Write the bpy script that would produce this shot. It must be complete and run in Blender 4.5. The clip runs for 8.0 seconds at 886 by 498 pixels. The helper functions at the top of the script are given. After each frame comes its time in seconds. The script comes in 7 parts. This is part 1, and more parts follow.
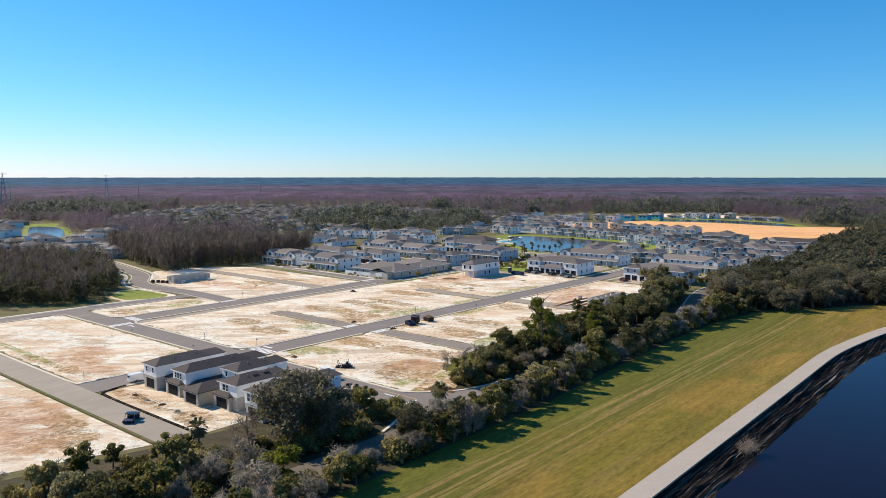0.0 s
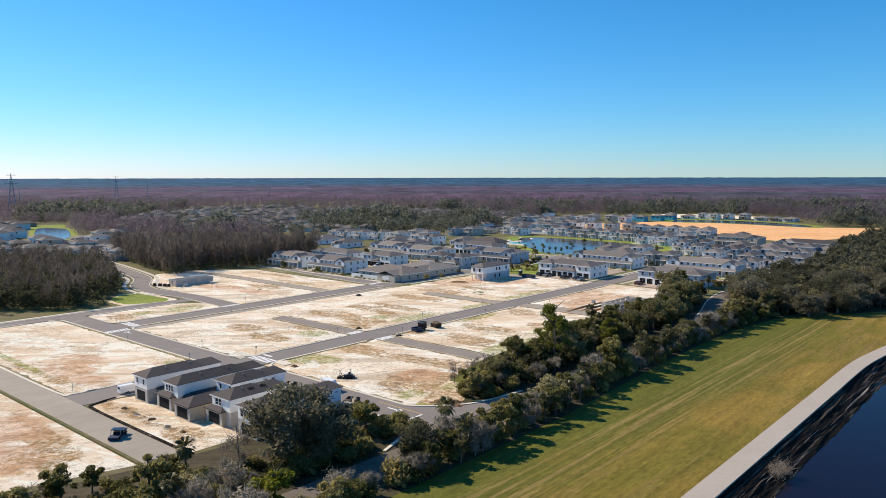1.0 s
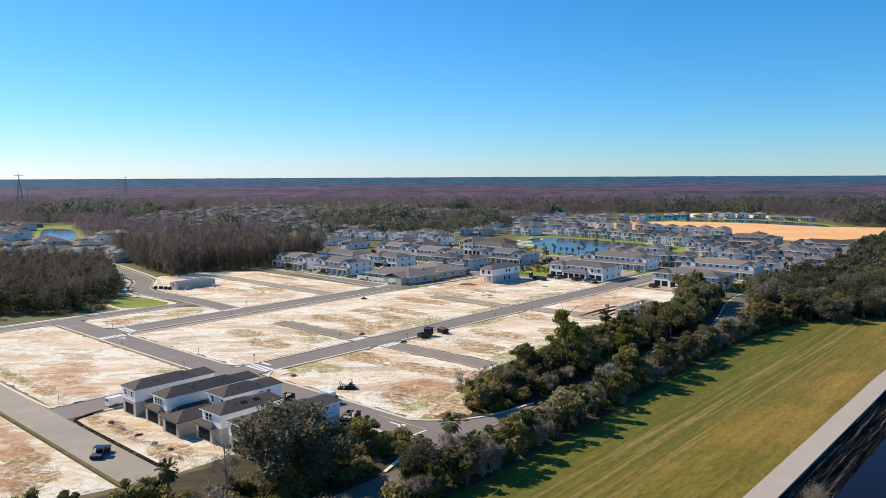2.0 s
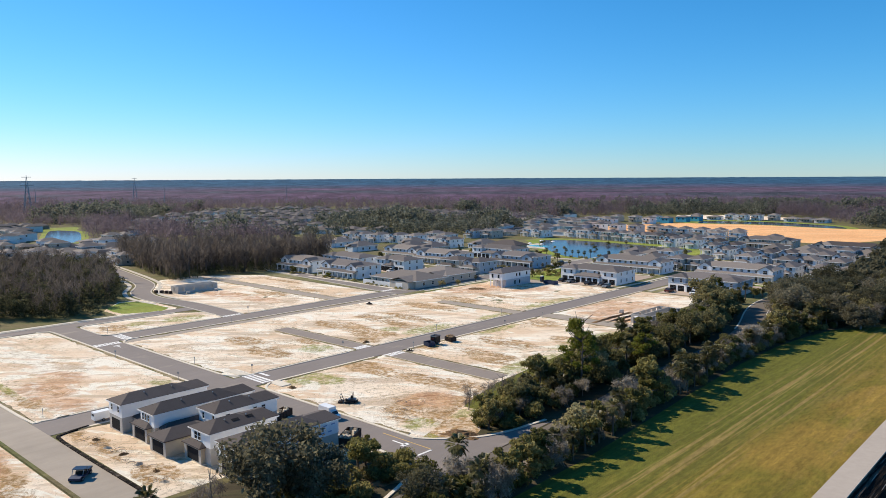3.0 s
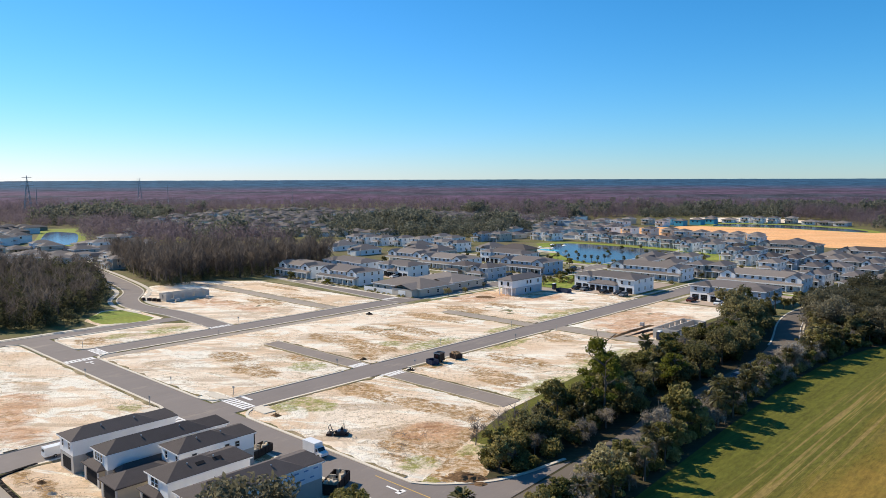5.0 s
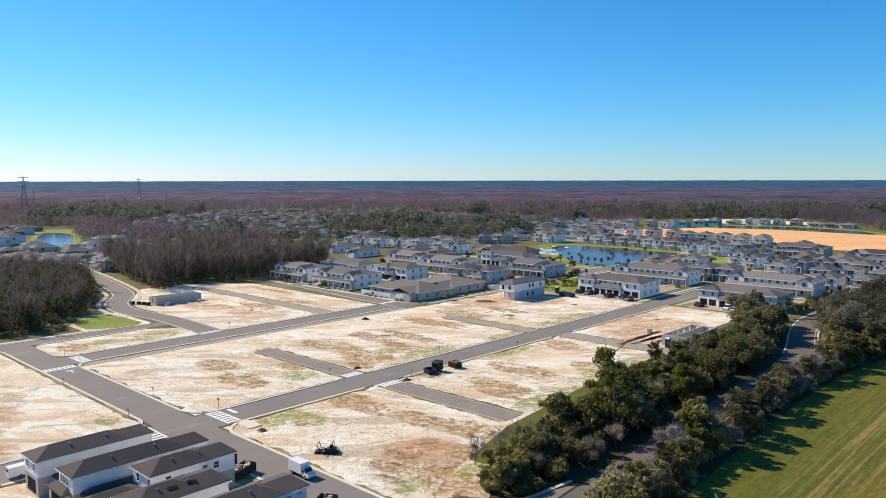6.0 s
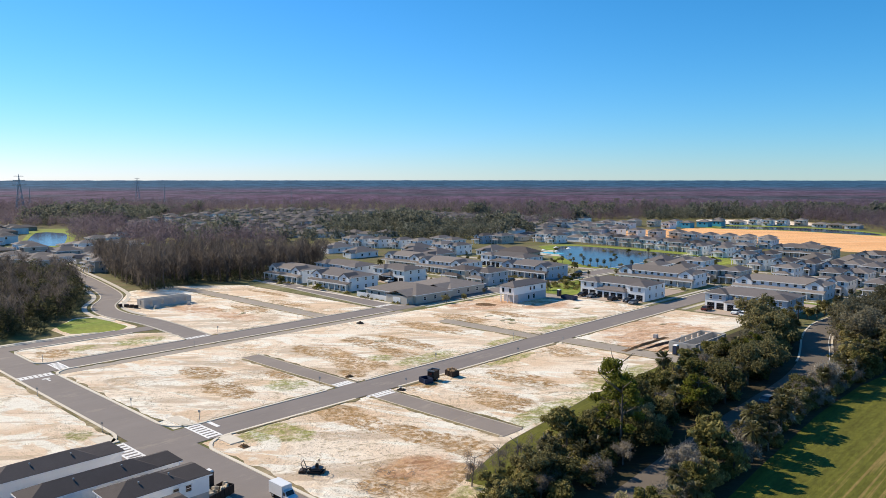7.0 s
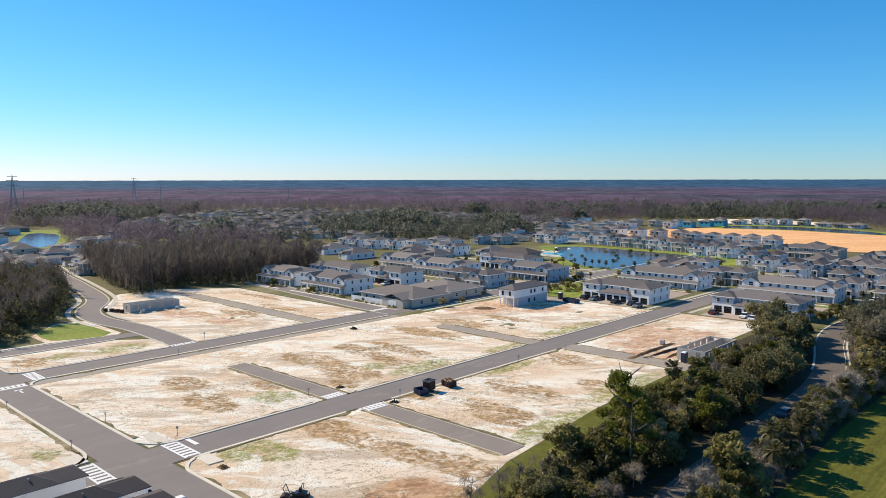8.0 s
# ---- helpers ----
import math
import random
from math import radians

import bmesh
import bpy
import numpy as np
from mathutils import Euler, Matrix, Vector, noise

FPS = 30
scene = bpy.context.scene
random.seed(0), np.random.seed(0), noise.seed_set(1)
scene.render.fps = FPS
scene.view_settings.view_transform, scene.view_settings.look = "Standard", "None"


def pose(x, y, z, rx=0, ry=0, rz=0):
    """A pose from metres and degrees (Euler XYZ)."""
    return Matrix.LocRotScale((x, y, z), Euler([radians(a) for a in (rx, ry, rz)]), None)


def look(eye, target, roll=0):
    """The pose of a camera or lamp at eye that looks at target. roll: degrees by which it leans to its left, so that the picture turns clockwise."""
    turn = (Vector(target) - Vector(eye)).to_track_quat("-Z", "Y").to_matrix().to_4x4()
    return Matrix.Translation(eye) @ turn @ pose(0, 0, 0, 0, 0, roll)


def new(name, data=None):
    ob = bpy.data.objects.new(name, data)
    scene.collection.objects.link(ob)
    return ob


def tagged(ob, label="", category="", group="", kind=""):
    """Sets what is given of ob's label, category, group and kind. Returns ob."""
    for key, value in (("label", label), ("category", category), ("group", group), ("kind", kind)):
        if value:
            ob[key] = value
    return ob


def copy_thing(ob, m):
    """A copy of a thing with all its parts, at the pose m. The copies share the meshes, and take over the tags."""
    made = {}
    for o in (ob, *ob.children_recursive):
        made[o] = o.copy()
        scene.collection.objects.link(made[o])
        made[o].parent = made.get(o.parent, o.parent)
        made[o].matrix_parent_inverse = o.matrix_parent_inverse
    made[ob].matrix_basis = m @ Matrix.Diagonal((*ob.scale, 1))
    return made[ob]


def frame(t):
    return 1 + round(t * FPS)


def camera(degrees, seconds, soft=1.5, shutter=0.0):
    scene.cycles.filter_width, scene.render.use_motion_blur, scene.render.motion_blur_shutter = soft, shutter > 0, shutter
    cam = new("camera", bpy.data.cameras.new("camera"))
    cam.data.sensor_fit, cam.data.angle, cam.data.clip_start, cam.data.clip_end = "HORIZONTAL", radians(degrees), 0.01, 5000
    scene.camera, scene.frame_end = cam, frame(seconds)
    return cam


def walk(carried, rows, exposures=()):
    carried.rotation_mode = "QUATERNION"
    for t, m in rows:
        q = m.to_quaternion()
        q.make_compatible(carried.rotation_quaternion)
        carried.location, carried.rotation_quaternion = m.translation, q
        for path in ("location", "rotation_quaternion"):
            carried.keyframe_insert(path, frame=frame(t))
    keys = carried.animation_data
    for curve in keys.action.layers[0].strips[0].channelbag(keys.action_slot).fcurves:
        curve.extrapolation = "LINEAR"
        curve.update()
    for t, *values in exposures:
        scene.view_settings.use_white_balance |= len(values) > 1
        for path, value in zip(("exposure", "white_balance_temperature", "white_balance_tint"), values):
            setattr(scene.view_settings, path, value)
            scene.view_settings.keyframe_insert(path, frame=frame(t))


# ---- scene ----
cam = camera(62.0, 8.0, 0.4)
PATH = [
    (0, (-0.911, -5.607, 41.797), (-0.933, -3.617, 41.6), -0.0),
    (0.5, (-0.603, -1.392, 41.775), (-0.637, 0.598, 41.576), -0.2),
    (1, (-0.365, 2.828, 41.788), (-0.415, 4.818, 41.592), -0.1),
    (1.5, (-0.039, 7.055, 41.775), (-0.103, 9.044, 41.577), -0.2),
    (3, (0.357, 19.744, 41.686), (0.254, 21.732, 41.492), -0.3),
    (3.5, (0.345, 24.119, 41.702), (0.231, 26.106, 41.51), -0.3),
    (4, (0.232, 28.51, 41.708), (0.111, 30.497, 41.517), -0.1),
    (4.5, (0.094, 32.809, 41.693), (-0.029, 34.796, 41.501), -0.2),
    (6, (0.148, 45.341, 41.265), (0.021, 47.328, 41.077), -0.1),
    (6.5, (0.374, 49.476, 41.14), (0.245, 51.463, 40.951), -0.1),
    (7, (0.471, 53.625, 41.053), (0.342, 55.612, 40.864), 0.0),
    (7.5, (0.525, 57.879, 41.002), (0.397, 59.866, 40.813), 0.0),
    (8, (0.554, 62.158, 40.93), (0.427, 64.145, 40.74), -0.1),
]
walk(cam, [(t, look(e, g, roll)) for t, e, g, roll in PATH], [(0.0, 0.33)])

# ---- world and light ----
SUN_AZ, SUN_EL = 152.0, 35.0          # direction towards the sun: degrees from +x, height
world = bpy.data.worlds.new("sky")
scene.world = world
world.use_nodes = True
wn, wl = world.node_tree.nodes, world.node_tree.links
wn.clear()
sky = wn.new("ShaderNodeTexSky")
sky.sky_type = "NISHITA"
sky.sun_disc = False
sky.sun_elevation = radians(SUN_EL)
sky.sun_rotation = radians(90.0 - SUN_AZ)
sky.altitude = 0.0
sky.air_density, sky.dust_density, sky.ozone_density = 1.0, 0.0, 3.2
# deepen the blue: each channel of the sky raised to its own power
split, join = wn.new("ShaderNodeSeparateColor"), wn.new("ShaderNodeCombineColor")
wl.new(sky.outputs[0], split.inputs[0])
for k, (gain, power) in enumerate(((0.152, 1.62), (0.77, 1.0), (1.13, 1.0))):
    up, gn = wn.new("ShaderNodeMath"), wn.new("ShaderNodeMath")
    up.operation, gn.operation = "POWER", "MULTIPLY"
    up.inputs[1].default_value, gn.inputs[1].default_value = power, gain
    wl.new(split.outputs[k], up.inputs[0])
    wl.new(up.outputs[0], gn.inputs[0])
    wl.new(gn.outputs[0], join.inputs[k])
back = wn.new("ShaderNodeBackground")
back.inputs["Strength"].default_value = 0.102
wout = wn.new("ShaderNodeOutputWorld")
wl.new(join.outputs[0], back.inputs[0])
wl.new(back.outputs[0], wout.inputs[0])

sun_data = bpy.data.lights.new("sun", "SUN")
sun_data.energy = 5.0
sun_data.angle = radians(0.5)
sun_data.color = (1.0, 0.87, 0.68)
sun = new("sun", sun_data)
sun_way = Vector((math.cos(radians(SUN_AZ)) * math.cos(radians(SUN_EL)),
                  math.sin(radians(SUN_AZ)) * math.cos(radians(SUN_EL)), math.sin(radians(SUN_EL))))
sun.matrix_world = look(sun_way * 300, (0, 0, 0))


# ---- materials ----
class Nodes:
    """A short hand for node trees."""
    def __init__(self, name):
        self.m = bpy.data.materials.new(name)
        self.m.use_nodes = True
        self.t = self.m.node_tree
        self.b = self.t.nodes["Principled BSDF"]
        self.pos = self.t.nodes.new("ShaderNodeNewGeometry").outputs["Position"]

    def link(self, a, b):
        self.t.links.new(a, b)

    def noise(self, scale, detail=4.0, rough=0.6, stretch=None, turn=0.0, warp=0.0):
        n = self.t.nodes.new("ShaderNodeTexNoise")
        n.inputs["Scale"].default_value = scale
        n.inputs["Detail"].default_value = detail
        n.inputs["Roughness"].default_value = rough
        n.inputs["Distortion"].default_value = warp
        p = self.pos
        if stretch or turn:
            mp = self.t.nodes.new("ShaderNodeMapping")
            mp.vector_type = "TEXTURE"
            mp.inputs["Rotation"].default_value = (0, 0, radians(turn))
            mp.inputs["Scale"].default_value = stretch or (1, 1, 1)
            self.link(p, mp.inputs["Vector"])
            p = mp.outputs[0]
        self.link(p, n.inputs["Vector"])
        return n.outputs["Fac"]

    def ramp(self, fac, lo, hi, a=0.0, b=1.0):
        r = self.t.nodes.new("ShaderNodeMapRange")
        r.inputs["From Min"].default_value, r.inputs["From Max"].default_value = lo, hi
        r.inputs["To Min"].default_value, r.inputs["To Max"].default_value = a, b
        self.link(fac, r.inputs["Value"])
        return r.outputs[0]

    def mix(self, fac, a, b):
        x = self.t.nodes.new("ShaderNodeMix")
        x.data_type = "RGBA"
        if isinstance(fac, float):
            x.inputs["Factor"].default_value = fac
        else:
            self.link(fac, x.inputs["Factor"])
        for sock, c in (("A", a), ("B", b)):
            i = [s for s in x.inputs if s.name == sock and s.type == "RGBA"][0]
            if isinstance(c, tuple):
                i.default_value = (*c, 1)
            else:
                self.link(c, i)
        return [s for s in x.outputs if s.type == "RGBA"][0]

    def mul(self, a, b):
        x = self.t.nodes.new("ShaderNodeMath")
        x.operation = "MULTIPLY"
        self.link(a, x.inputs[0])
        if isinstance(b, float):
            x.inputs[1].default_value = b
        else:
            self.link(b, x.inputs[1])
        return x.outputs[0]

    def attr(self, name):
        a = self.t.nodes.new("ShaderNodeAttribute")
        a.attribute_name = name
        return a.outputs["Fac"]

    def island(self):
        for n in self.t.nodes:
            if n.type == "NEW_GEOMETRY":
                return n.outputs["Random Per Island"]

    def each(self):
        return self.t.nodes.new("ShaderNodeObjectInfo").outputs["Random"]

    def vary(self, col, fac, lo, hi):
        """Brightens and darkens a colour by a factor between lo and hi."""
        h = self.t.nodes.new("ShaderNodeHueSaturation")
        self.link(self.ramp(fac, 0.0, 1.0, lo, hi), h.inputs["Value"])
        if isinstance(col, tuple):
            h.inputs["Color"].default_value = (*col, 1)
        else:
            self.link(col, h.inputs["Color"])
        return h.outputs[0]

    def bump(self, fac, strength, dist=0.05):
        b = self.t.nodes.new("ShaderNodeBump")
        b.inputs["Strength"].default_value = strength
        b.inputs["Distance"].default_value = dist
        self.link(fac, b.inputs["Height"])
        self.link(b.outputs[0], self.b.inputs["Normal"])

    def done(self, col, rough=0.8, metal=0.0, spec=0.3):
        if isinstance(col, tuple):
            self.b.inputs["Base Color"].default_value = (*col, 1)
        else:
            self.link(col, self.b.inputs["Base Color"])
        self.b.inputs["Roughness"].default_value = rough
        self.b.inputs["Metallic"].default_value = metal
        self.b.inputs["Specular IOR Level"].default_value = spec
        return self.m


def plain(name, c, rough=0.7, metal=0.0, grain=3.0, amount=0.12, spec=0.3, bump=0.0):
    """Paint, plaster or metal with light grain, stains and a little change from thing to thing."""
    n = Nodes(name)
    col = n.vary(c, n.noise(grain, 5), 1 - amount, 1 + amount)
    col = n.vary(col, n.noise(grain * 0.12, 3), 1 - amount, 1 + amount)
    col = n.vary(col, n.each(), 1 - amount * 0.5, 1 + amount * 0.5)
    if bump:
        n.bump(n.noise(grain * 4, 3), bump)
    return n.done(col, rough, metal, spec)


def leafy(name, c1, c2, rough=0.6, spread=0.5, c3=None, spec=0.10):
    n = Nodes(name)
    col = n.mix(n.island(), c1, c2)
    if c3:
        col = n.mix(n.ramp(n.each(), 0.25, 0.95, 0.0, 0.85), col, n.vary(c3, n.island(), 0.6, 1.4))
    col = n.vary(col, n.each(), 1 - spread * 0.6, 1 + spread * 0.6)
    col = n.vary(col, n.noise(0.08, 3), 1 - spread, 1 + spread)
    m = n.done(col, rough, 0.0, spec)
    thin, both = n.t.nodes.new("ShaderNodeBsdfTranslucent"), n.t.nodes.new("ShaderNodeMixShader")
    n.link(col, thin.inputs["Color"])
    both.inputs[0].default_value = 0.52
    n.link(n.b.outputs[0], both.inputs[1])
    n.link(thin.outputs[0], both.inputs[2])
    n.link(both.outputs[0], n.t.nodes["Material Output"].inputs["Surface"])
    return m


def sand_material():
    n = Nodes("sand")
    big = n.noise(0.05, 4, 0.60, (1.6, 1, 1), 10.0, 1.2)
    col = n.mix(n.ramp(big, 0.42, 0.58), (0.80, 0.60, 0.41), (0.93, 0.79, 0.62))
    pale = n.noise(0.12, 5, 0.62, (2.4, 1.0, 1.0), 165.0, 1.4)
    col = n.mix(n.mul(n.ramp(pale, 0.50, 0.56), 0.9), col, (0.95, 0.89, 0.76))
    tan = n.noise(0.10, 6, 0.66, (3.0, 1.0, 1.0), 8.0, 1.4)
    col = n.mix(n.mul(n.ramp(tan, 0.54, 0.60), 0.7), col, (0.58, 0.43, 0.29))
    # churned dirt and dead weeds, gathered in loose areas
    area = n.ramp(n.noise(0.06, 4, 0.6, None, 0, 0.8), 0.43, 0.58, 0.20, 1.0)
    fine = n.noise(0.55, 7, 0.74, (1.8, 1, 1), 25.0, 1.2)
    col = n.mix(n.mul(n.mul(n.ramp(fine, 0.53, 0.61), 0.75), area), col, (0.47, 0.35, 0.20))
    clod = n.noise(1.6, 5, 0.75, None, 0, 0.8)
    col = n.mix(n.mul(n.mul(n.ramp(clod, 0.55, 0.62), 0.74), area), col, (0.29, 0.22, 0.14))
    # swirling wheel tracks
    for size, turn, keep, strength in ((0.13, 30.0, 0.54, 0.40), (0.10, 120.0, 0.57, 0.34)):
        w, mp = n.t.nodes.new("ShaderNodeTexWave"), n.t.nodes.new("ShaderNodeMapping")
        mp.inputs["Rotation"].default_value = (0, 0, radians(turn))
        w.inputs["Scale"].default_value = size
        w.inputs["Distortion"].default_value = 26.0
        w.inputs["Detail"].default_value = 1.0
        w.inputs["Detail Scale"].default_value = 0.8
        n.link(n.pos, mp.inputs["Vector"])
        n.link(mp.outputs[0], w.inputs["Vector"])
        where = n.ramp(n.noise(0.06 + size * 0.1, 3, 0.5, None, turn), keep, keep + 0.08)
        line = n.mul(n.mul(n.ramp(w.outputs["Fac"], 0.80, 0.97), where), n.ramp(fine, 0.42, 0.55, 0.2, 1.0))
        col = n.mix(n.mul(line, strength), col, (0.40, 0.29, 0.17))
    ragged = n.noise(0.30, 9, 0.78, (1.6, 1, 1), 150.0, 0.9)
    holes = n.ramp(n.noise(0.9, 6, 0.75), 0.40, 0.54, 0.25, 1.0)
    brown = n.mul(n.ramp(n.mul(n.attr("brown"), ragged), 0.40, 0.48), holes)
    col = n.mix(brown, col, n.mix(n.ramp(fine, 0.4, 0.6), (0.54, 0.33, 0.15), (0.27, 0.165, 0.065)))
    red = n.ramp(n.mul(n.attr("red"), n.noise(0.22, 9, 0.80, (1.5, 1, 1), 10.0, 1.0)), 0.38, 0.54)
    col = n.mix(n.mul(red, 0.85), col, n.mix(n.ramp(fine, 0.42, 0.6), (0.70, 0.42, 0.24), (0.42, 0.22, 0.12)))
    green = n.mul(n.ramp(n.mul(n.attr("green"), n.noise(0.4, 9, 0.8)), 0.37, 0.50), holes)
    col = n.mix(n.mul(green, 0.9), col, n.mix(n.ramp(fine, 0.4, 0.6), (0.34, 0.35, 0.07), (0.22, 0.21, 0.06)))
    n.bump(n.noise(1.3, 8, 0.75, None, 0, 0.5), 0.9, 0.45)
    return n.done(col, 0.95, 0, 0.1)


def grass_material(name, c1, c2, c3, turn=0.0, lush=None):
    n = Nodes(name)
    col = n.mix(n.ramp(n.noise(0.05, 7, 0.72, (1.6, 1, 1), turn, 0.5), 0.42, 0.58), c1, c2)
    rows = n.noise(0.16, 6, 0.75, (12.0, 1.0, 1.0), turn, 0.3)
    col = n.mix(n.mul(n.ramp(rows, 0.50, 0.60), 0.55), col, c3)
    lines = n.noise(1.3, 3, 0.6, (60.0, 1.0, 1.0), turn, 0.05)
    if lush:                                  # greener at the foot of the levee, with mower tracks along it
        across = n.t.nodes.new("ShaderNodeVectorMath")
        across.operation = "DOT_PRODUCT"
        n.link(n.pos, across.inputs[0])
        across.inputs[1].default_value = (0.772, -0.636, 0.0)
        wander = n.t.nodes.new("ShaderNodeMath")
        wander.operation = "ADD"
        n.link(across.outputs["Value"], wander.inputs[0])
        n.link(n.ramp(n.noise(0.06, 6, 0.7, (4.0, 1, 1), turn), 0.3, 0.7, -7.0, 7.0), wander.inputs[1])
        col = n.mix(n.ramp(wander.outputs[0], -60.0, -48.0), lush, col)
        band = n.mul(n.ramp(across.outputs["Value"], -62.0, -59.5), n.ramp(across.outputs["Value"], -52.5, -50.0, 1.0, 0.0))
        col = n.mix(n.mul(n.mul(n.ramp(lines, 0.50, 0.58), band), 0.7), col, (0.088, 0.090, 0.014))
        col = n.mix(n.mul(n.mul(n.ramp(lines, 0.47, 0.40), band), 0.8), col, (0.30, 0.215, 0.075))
    col = n.vary(col, n.ramp(lines, 0.35, 0.65), 0.88, 1.10)
    col = n.vary(col, n.ramp(n.noise(0.30, 8, 0.80, (14.0, 1, 1), turn, 0.2), 0.34, 0.66), 0.80, 1.20)
    col = n.vary(col, n.ramp(n.noise(1.8, 6, 0.80, (3.0, 1, 1), turn), 0.34, 0.66), 0.70, 1.30)
    n.bump(n.noise(5.0, 4, 0.7), 0.7, 0.12)
    return n.done(col, 0.9, 0, 0.15)


def asphalt_material(name, c, amount=0.1):
    n = Nodes(name)
    col = n.vary(c, n.noise(0.09, 5, 0.65), 1 - amount * 1.5, 1 + amount * 1.5)
    col = n.vary(col, n.noise(0.5, 5, 0.7, (12, 1, 1), 50.5), 1 - amount, 1 + amount)
    col = n.vary(col, n.noise(9.0, 3), 0.92, 1.08)
    dust = n.ramp(n.noise(0.22, 6, 0.75, (3, 1, 1), 50.5), 0.56, 0.76, 0.0, 0.6)
    col = n.mix(dust, col, (0.42, 0.36, 0.28))
    n.bump(n.noise(14.0, 2), 0.25, 0.02)
    return n.done(col, 0.88, 0, 0.25)


def shingle_material(name, c):
    n = Nodes(name)
    col = n.vary(c, n.noise(0.7, 5), 0.85, 1.15)
    col = n.vary(col, n.noise(7.0, 3), 0.8, 1.2)
    col = n.vary(col, n.each(), 0.8, 1.25)
    n.bump(n.noise(9.0, 3), 0.4, 0.03)
    return n.done(col, 0.9, 0, 0.2)


def siding_material(name, c, tone=0.06):
    n = Nodes(name)
    col = n.vary(c, n.noise(0.5, 4), 1 - tone, 1 + tone)
    col = n.vary(col, n.noise(6.0, 4), 1 - tone * 0.6, 1 + tone * 0.6)
    w = n.t.nodes.new("ShaderNodeTexWave")
    w.bands_direction = "Z"
    w.inputs["Scale"].default_value = 2.6
    n.link(n.pos, w.inputs["Vector"])
    n.bump(w.outputs["Fac"], 0.35, 0.02)
    return n.done(col, 0.65, 0, 0.3)


def water_material(name, c, rough=0.04, ripple=0.08, spec=0.5):
    n = Nodes(name)
    n.bump(n.noise(1.4, 4, 0.6, (1, 2.5, 1), 20.0), ripple, 0.05)
    return n.done(n.vary(c, n.noise(0.02, 3), 0.85, 1.15), rough, 0, spec)


SAND = sand_material()
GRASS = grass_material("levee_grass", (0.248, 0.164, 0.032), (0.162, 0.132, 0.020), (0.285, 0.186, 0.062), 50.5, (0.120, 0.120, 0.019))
LAWN = grass_material("lawn", (0.22, 0.20, 0.095), (0.15, 0.145, 0.055), (0.34, 0.30, 0.21), 50.5)
SCRUB = grass_material("scrub", (0.13, 0.125, 0.045), (0.17, 0.135, 0.07), (0.10, 0.12, 0.035), 10.0)
LAWN_BRIGHT = grass_material("bright_lawn", (0.24, 0.27, 0.045), (0.19, 0.25, 0.04), (0.29, 0.27, 0.08), 50.5)
# leaf litter, its colour deepened to carry the shade beneath the trees
SHADED_LITTER = grass_material("litter", (0.060, 0.048, 0.028), (0.085, 0.066, 0.038), (0.055, 0.062, 0.024), 10.0)
ASPHALT = asphalt_material("asphalt", (0.220, 0.190, 0.172))
OLD_ASPHALT = asphalt_material("dusty_asphalt", (0.345, 0.295, 0.240), 0.16)
ALLEY_ASPHALT = asphalt_material("alley_asphalt", (0.255, 0.215, 0.185), 0.14)
# darker brown asphalt: the tree belts' shade is put into the road's colour
SHADE_ROAD = asphalt_material("shaded_asphalt", (0.15, 0.125, 0.10), 0.15)
CONCRETE = plain("concrete", (0.52, 0.47, 0.39), 0.85, 0, 2.0, 0.12, 0.2)
KERB = plain("kerb_concrete", (0.66, 0.59, 0.48), 0.85, 0, 1.4, 0.14, 0.2)
PATH_CONC = plain("path_surface", (0.44, 0.38, 0.32), 0.9, 0, 1.2, 0.10, 0.2, 0.2)
PAVER = plain("paver", (0.42, 0.33, 0.26), 0.85, 0, 3.0, 0.18, 0.2)
WHITE_LINE = plain("road_paint", (0.78, 0.76, 0.72), 0.7, 0, 2.5, 0.15, 0.3)
ORANGE_SAND = grass_material("orange_sand", (0.86, 0.46, 0.20), (0.78, 0.40, 0.17), (0.90, 0.60, 0.34), 0.0)


def bank_material():
    n = Nodes("wet_bank")
    streak = n.noise(1.5, 6, 0.70, (40.0, 1.0, 30.0), 50.5, 0.1)
    col = n.mix(n.ramp(streak, 0.52, 0.60), (0.010, 0.008, 0.007), (0.105, 0.080, 0.062))
    chalk = n.noise(2.6, 4, 0.70, (50.0, 1.0, 30.0), 50.5, 0.1)
    col = n.mix(n.mul(n.ramp(chalk, 0.60, 0.66), 0.7), col, (0.42, 0.37, 0.32))
    col = n.vary(col, n.noise(1.2, 6, 0.75), 0.5, 1.6)
    n.bump(n.noise(2.2, 6, 0.75, (6.0, 1.0, 30.0), 50.5), 1.0, 0.35)
    return n.done(col, 0.95, 0, 0.08)


BANK = bank_material()
LAKE = water_material("lake_water", (0.008, 0.006, 0.016), 0.10, 0.10, 0.07)
POND = water_material("pond_water", (0.05, 0.055, 0.07), 0.12, 0.05, 0.06)

ROOF = shingle_material("shingle", (0.140, 0.124, 0.118))
ROOF_LIGHT = shingle_material("weathered_shingle", (0.190, 0.166, 0.150))
ROOF_DARK = shingle_material("dark_shingle", (0.085, 0.072, 0.068))
WHITE = siding_material("white_siding", (0.86, 0.85, 0.83))
OFF_WHITE = siding_material("off_white_siding", (0.83, 0.83, 0.82))
PALE = siding_material("pale_grey_siding", (0.76, 0.78, 0.80))
GREY = siding_material("grey_siding", (0.48, 0.49, 0.51))
TAUPE = siding_material("taupe_siding", (0.50, 0.45, 0.38))
BLUE = siding_material("blue_grey_siding", (0.40, 0.47, 0.54))
GREEN = siding_material("sage_siding", (0.34, 0.43, 0.41))
BLOCK = plain("concrete_block", (0.47, 0.44, 0.40), 0.9, 0, 1.6, 0.12, 0.2, 0.2)
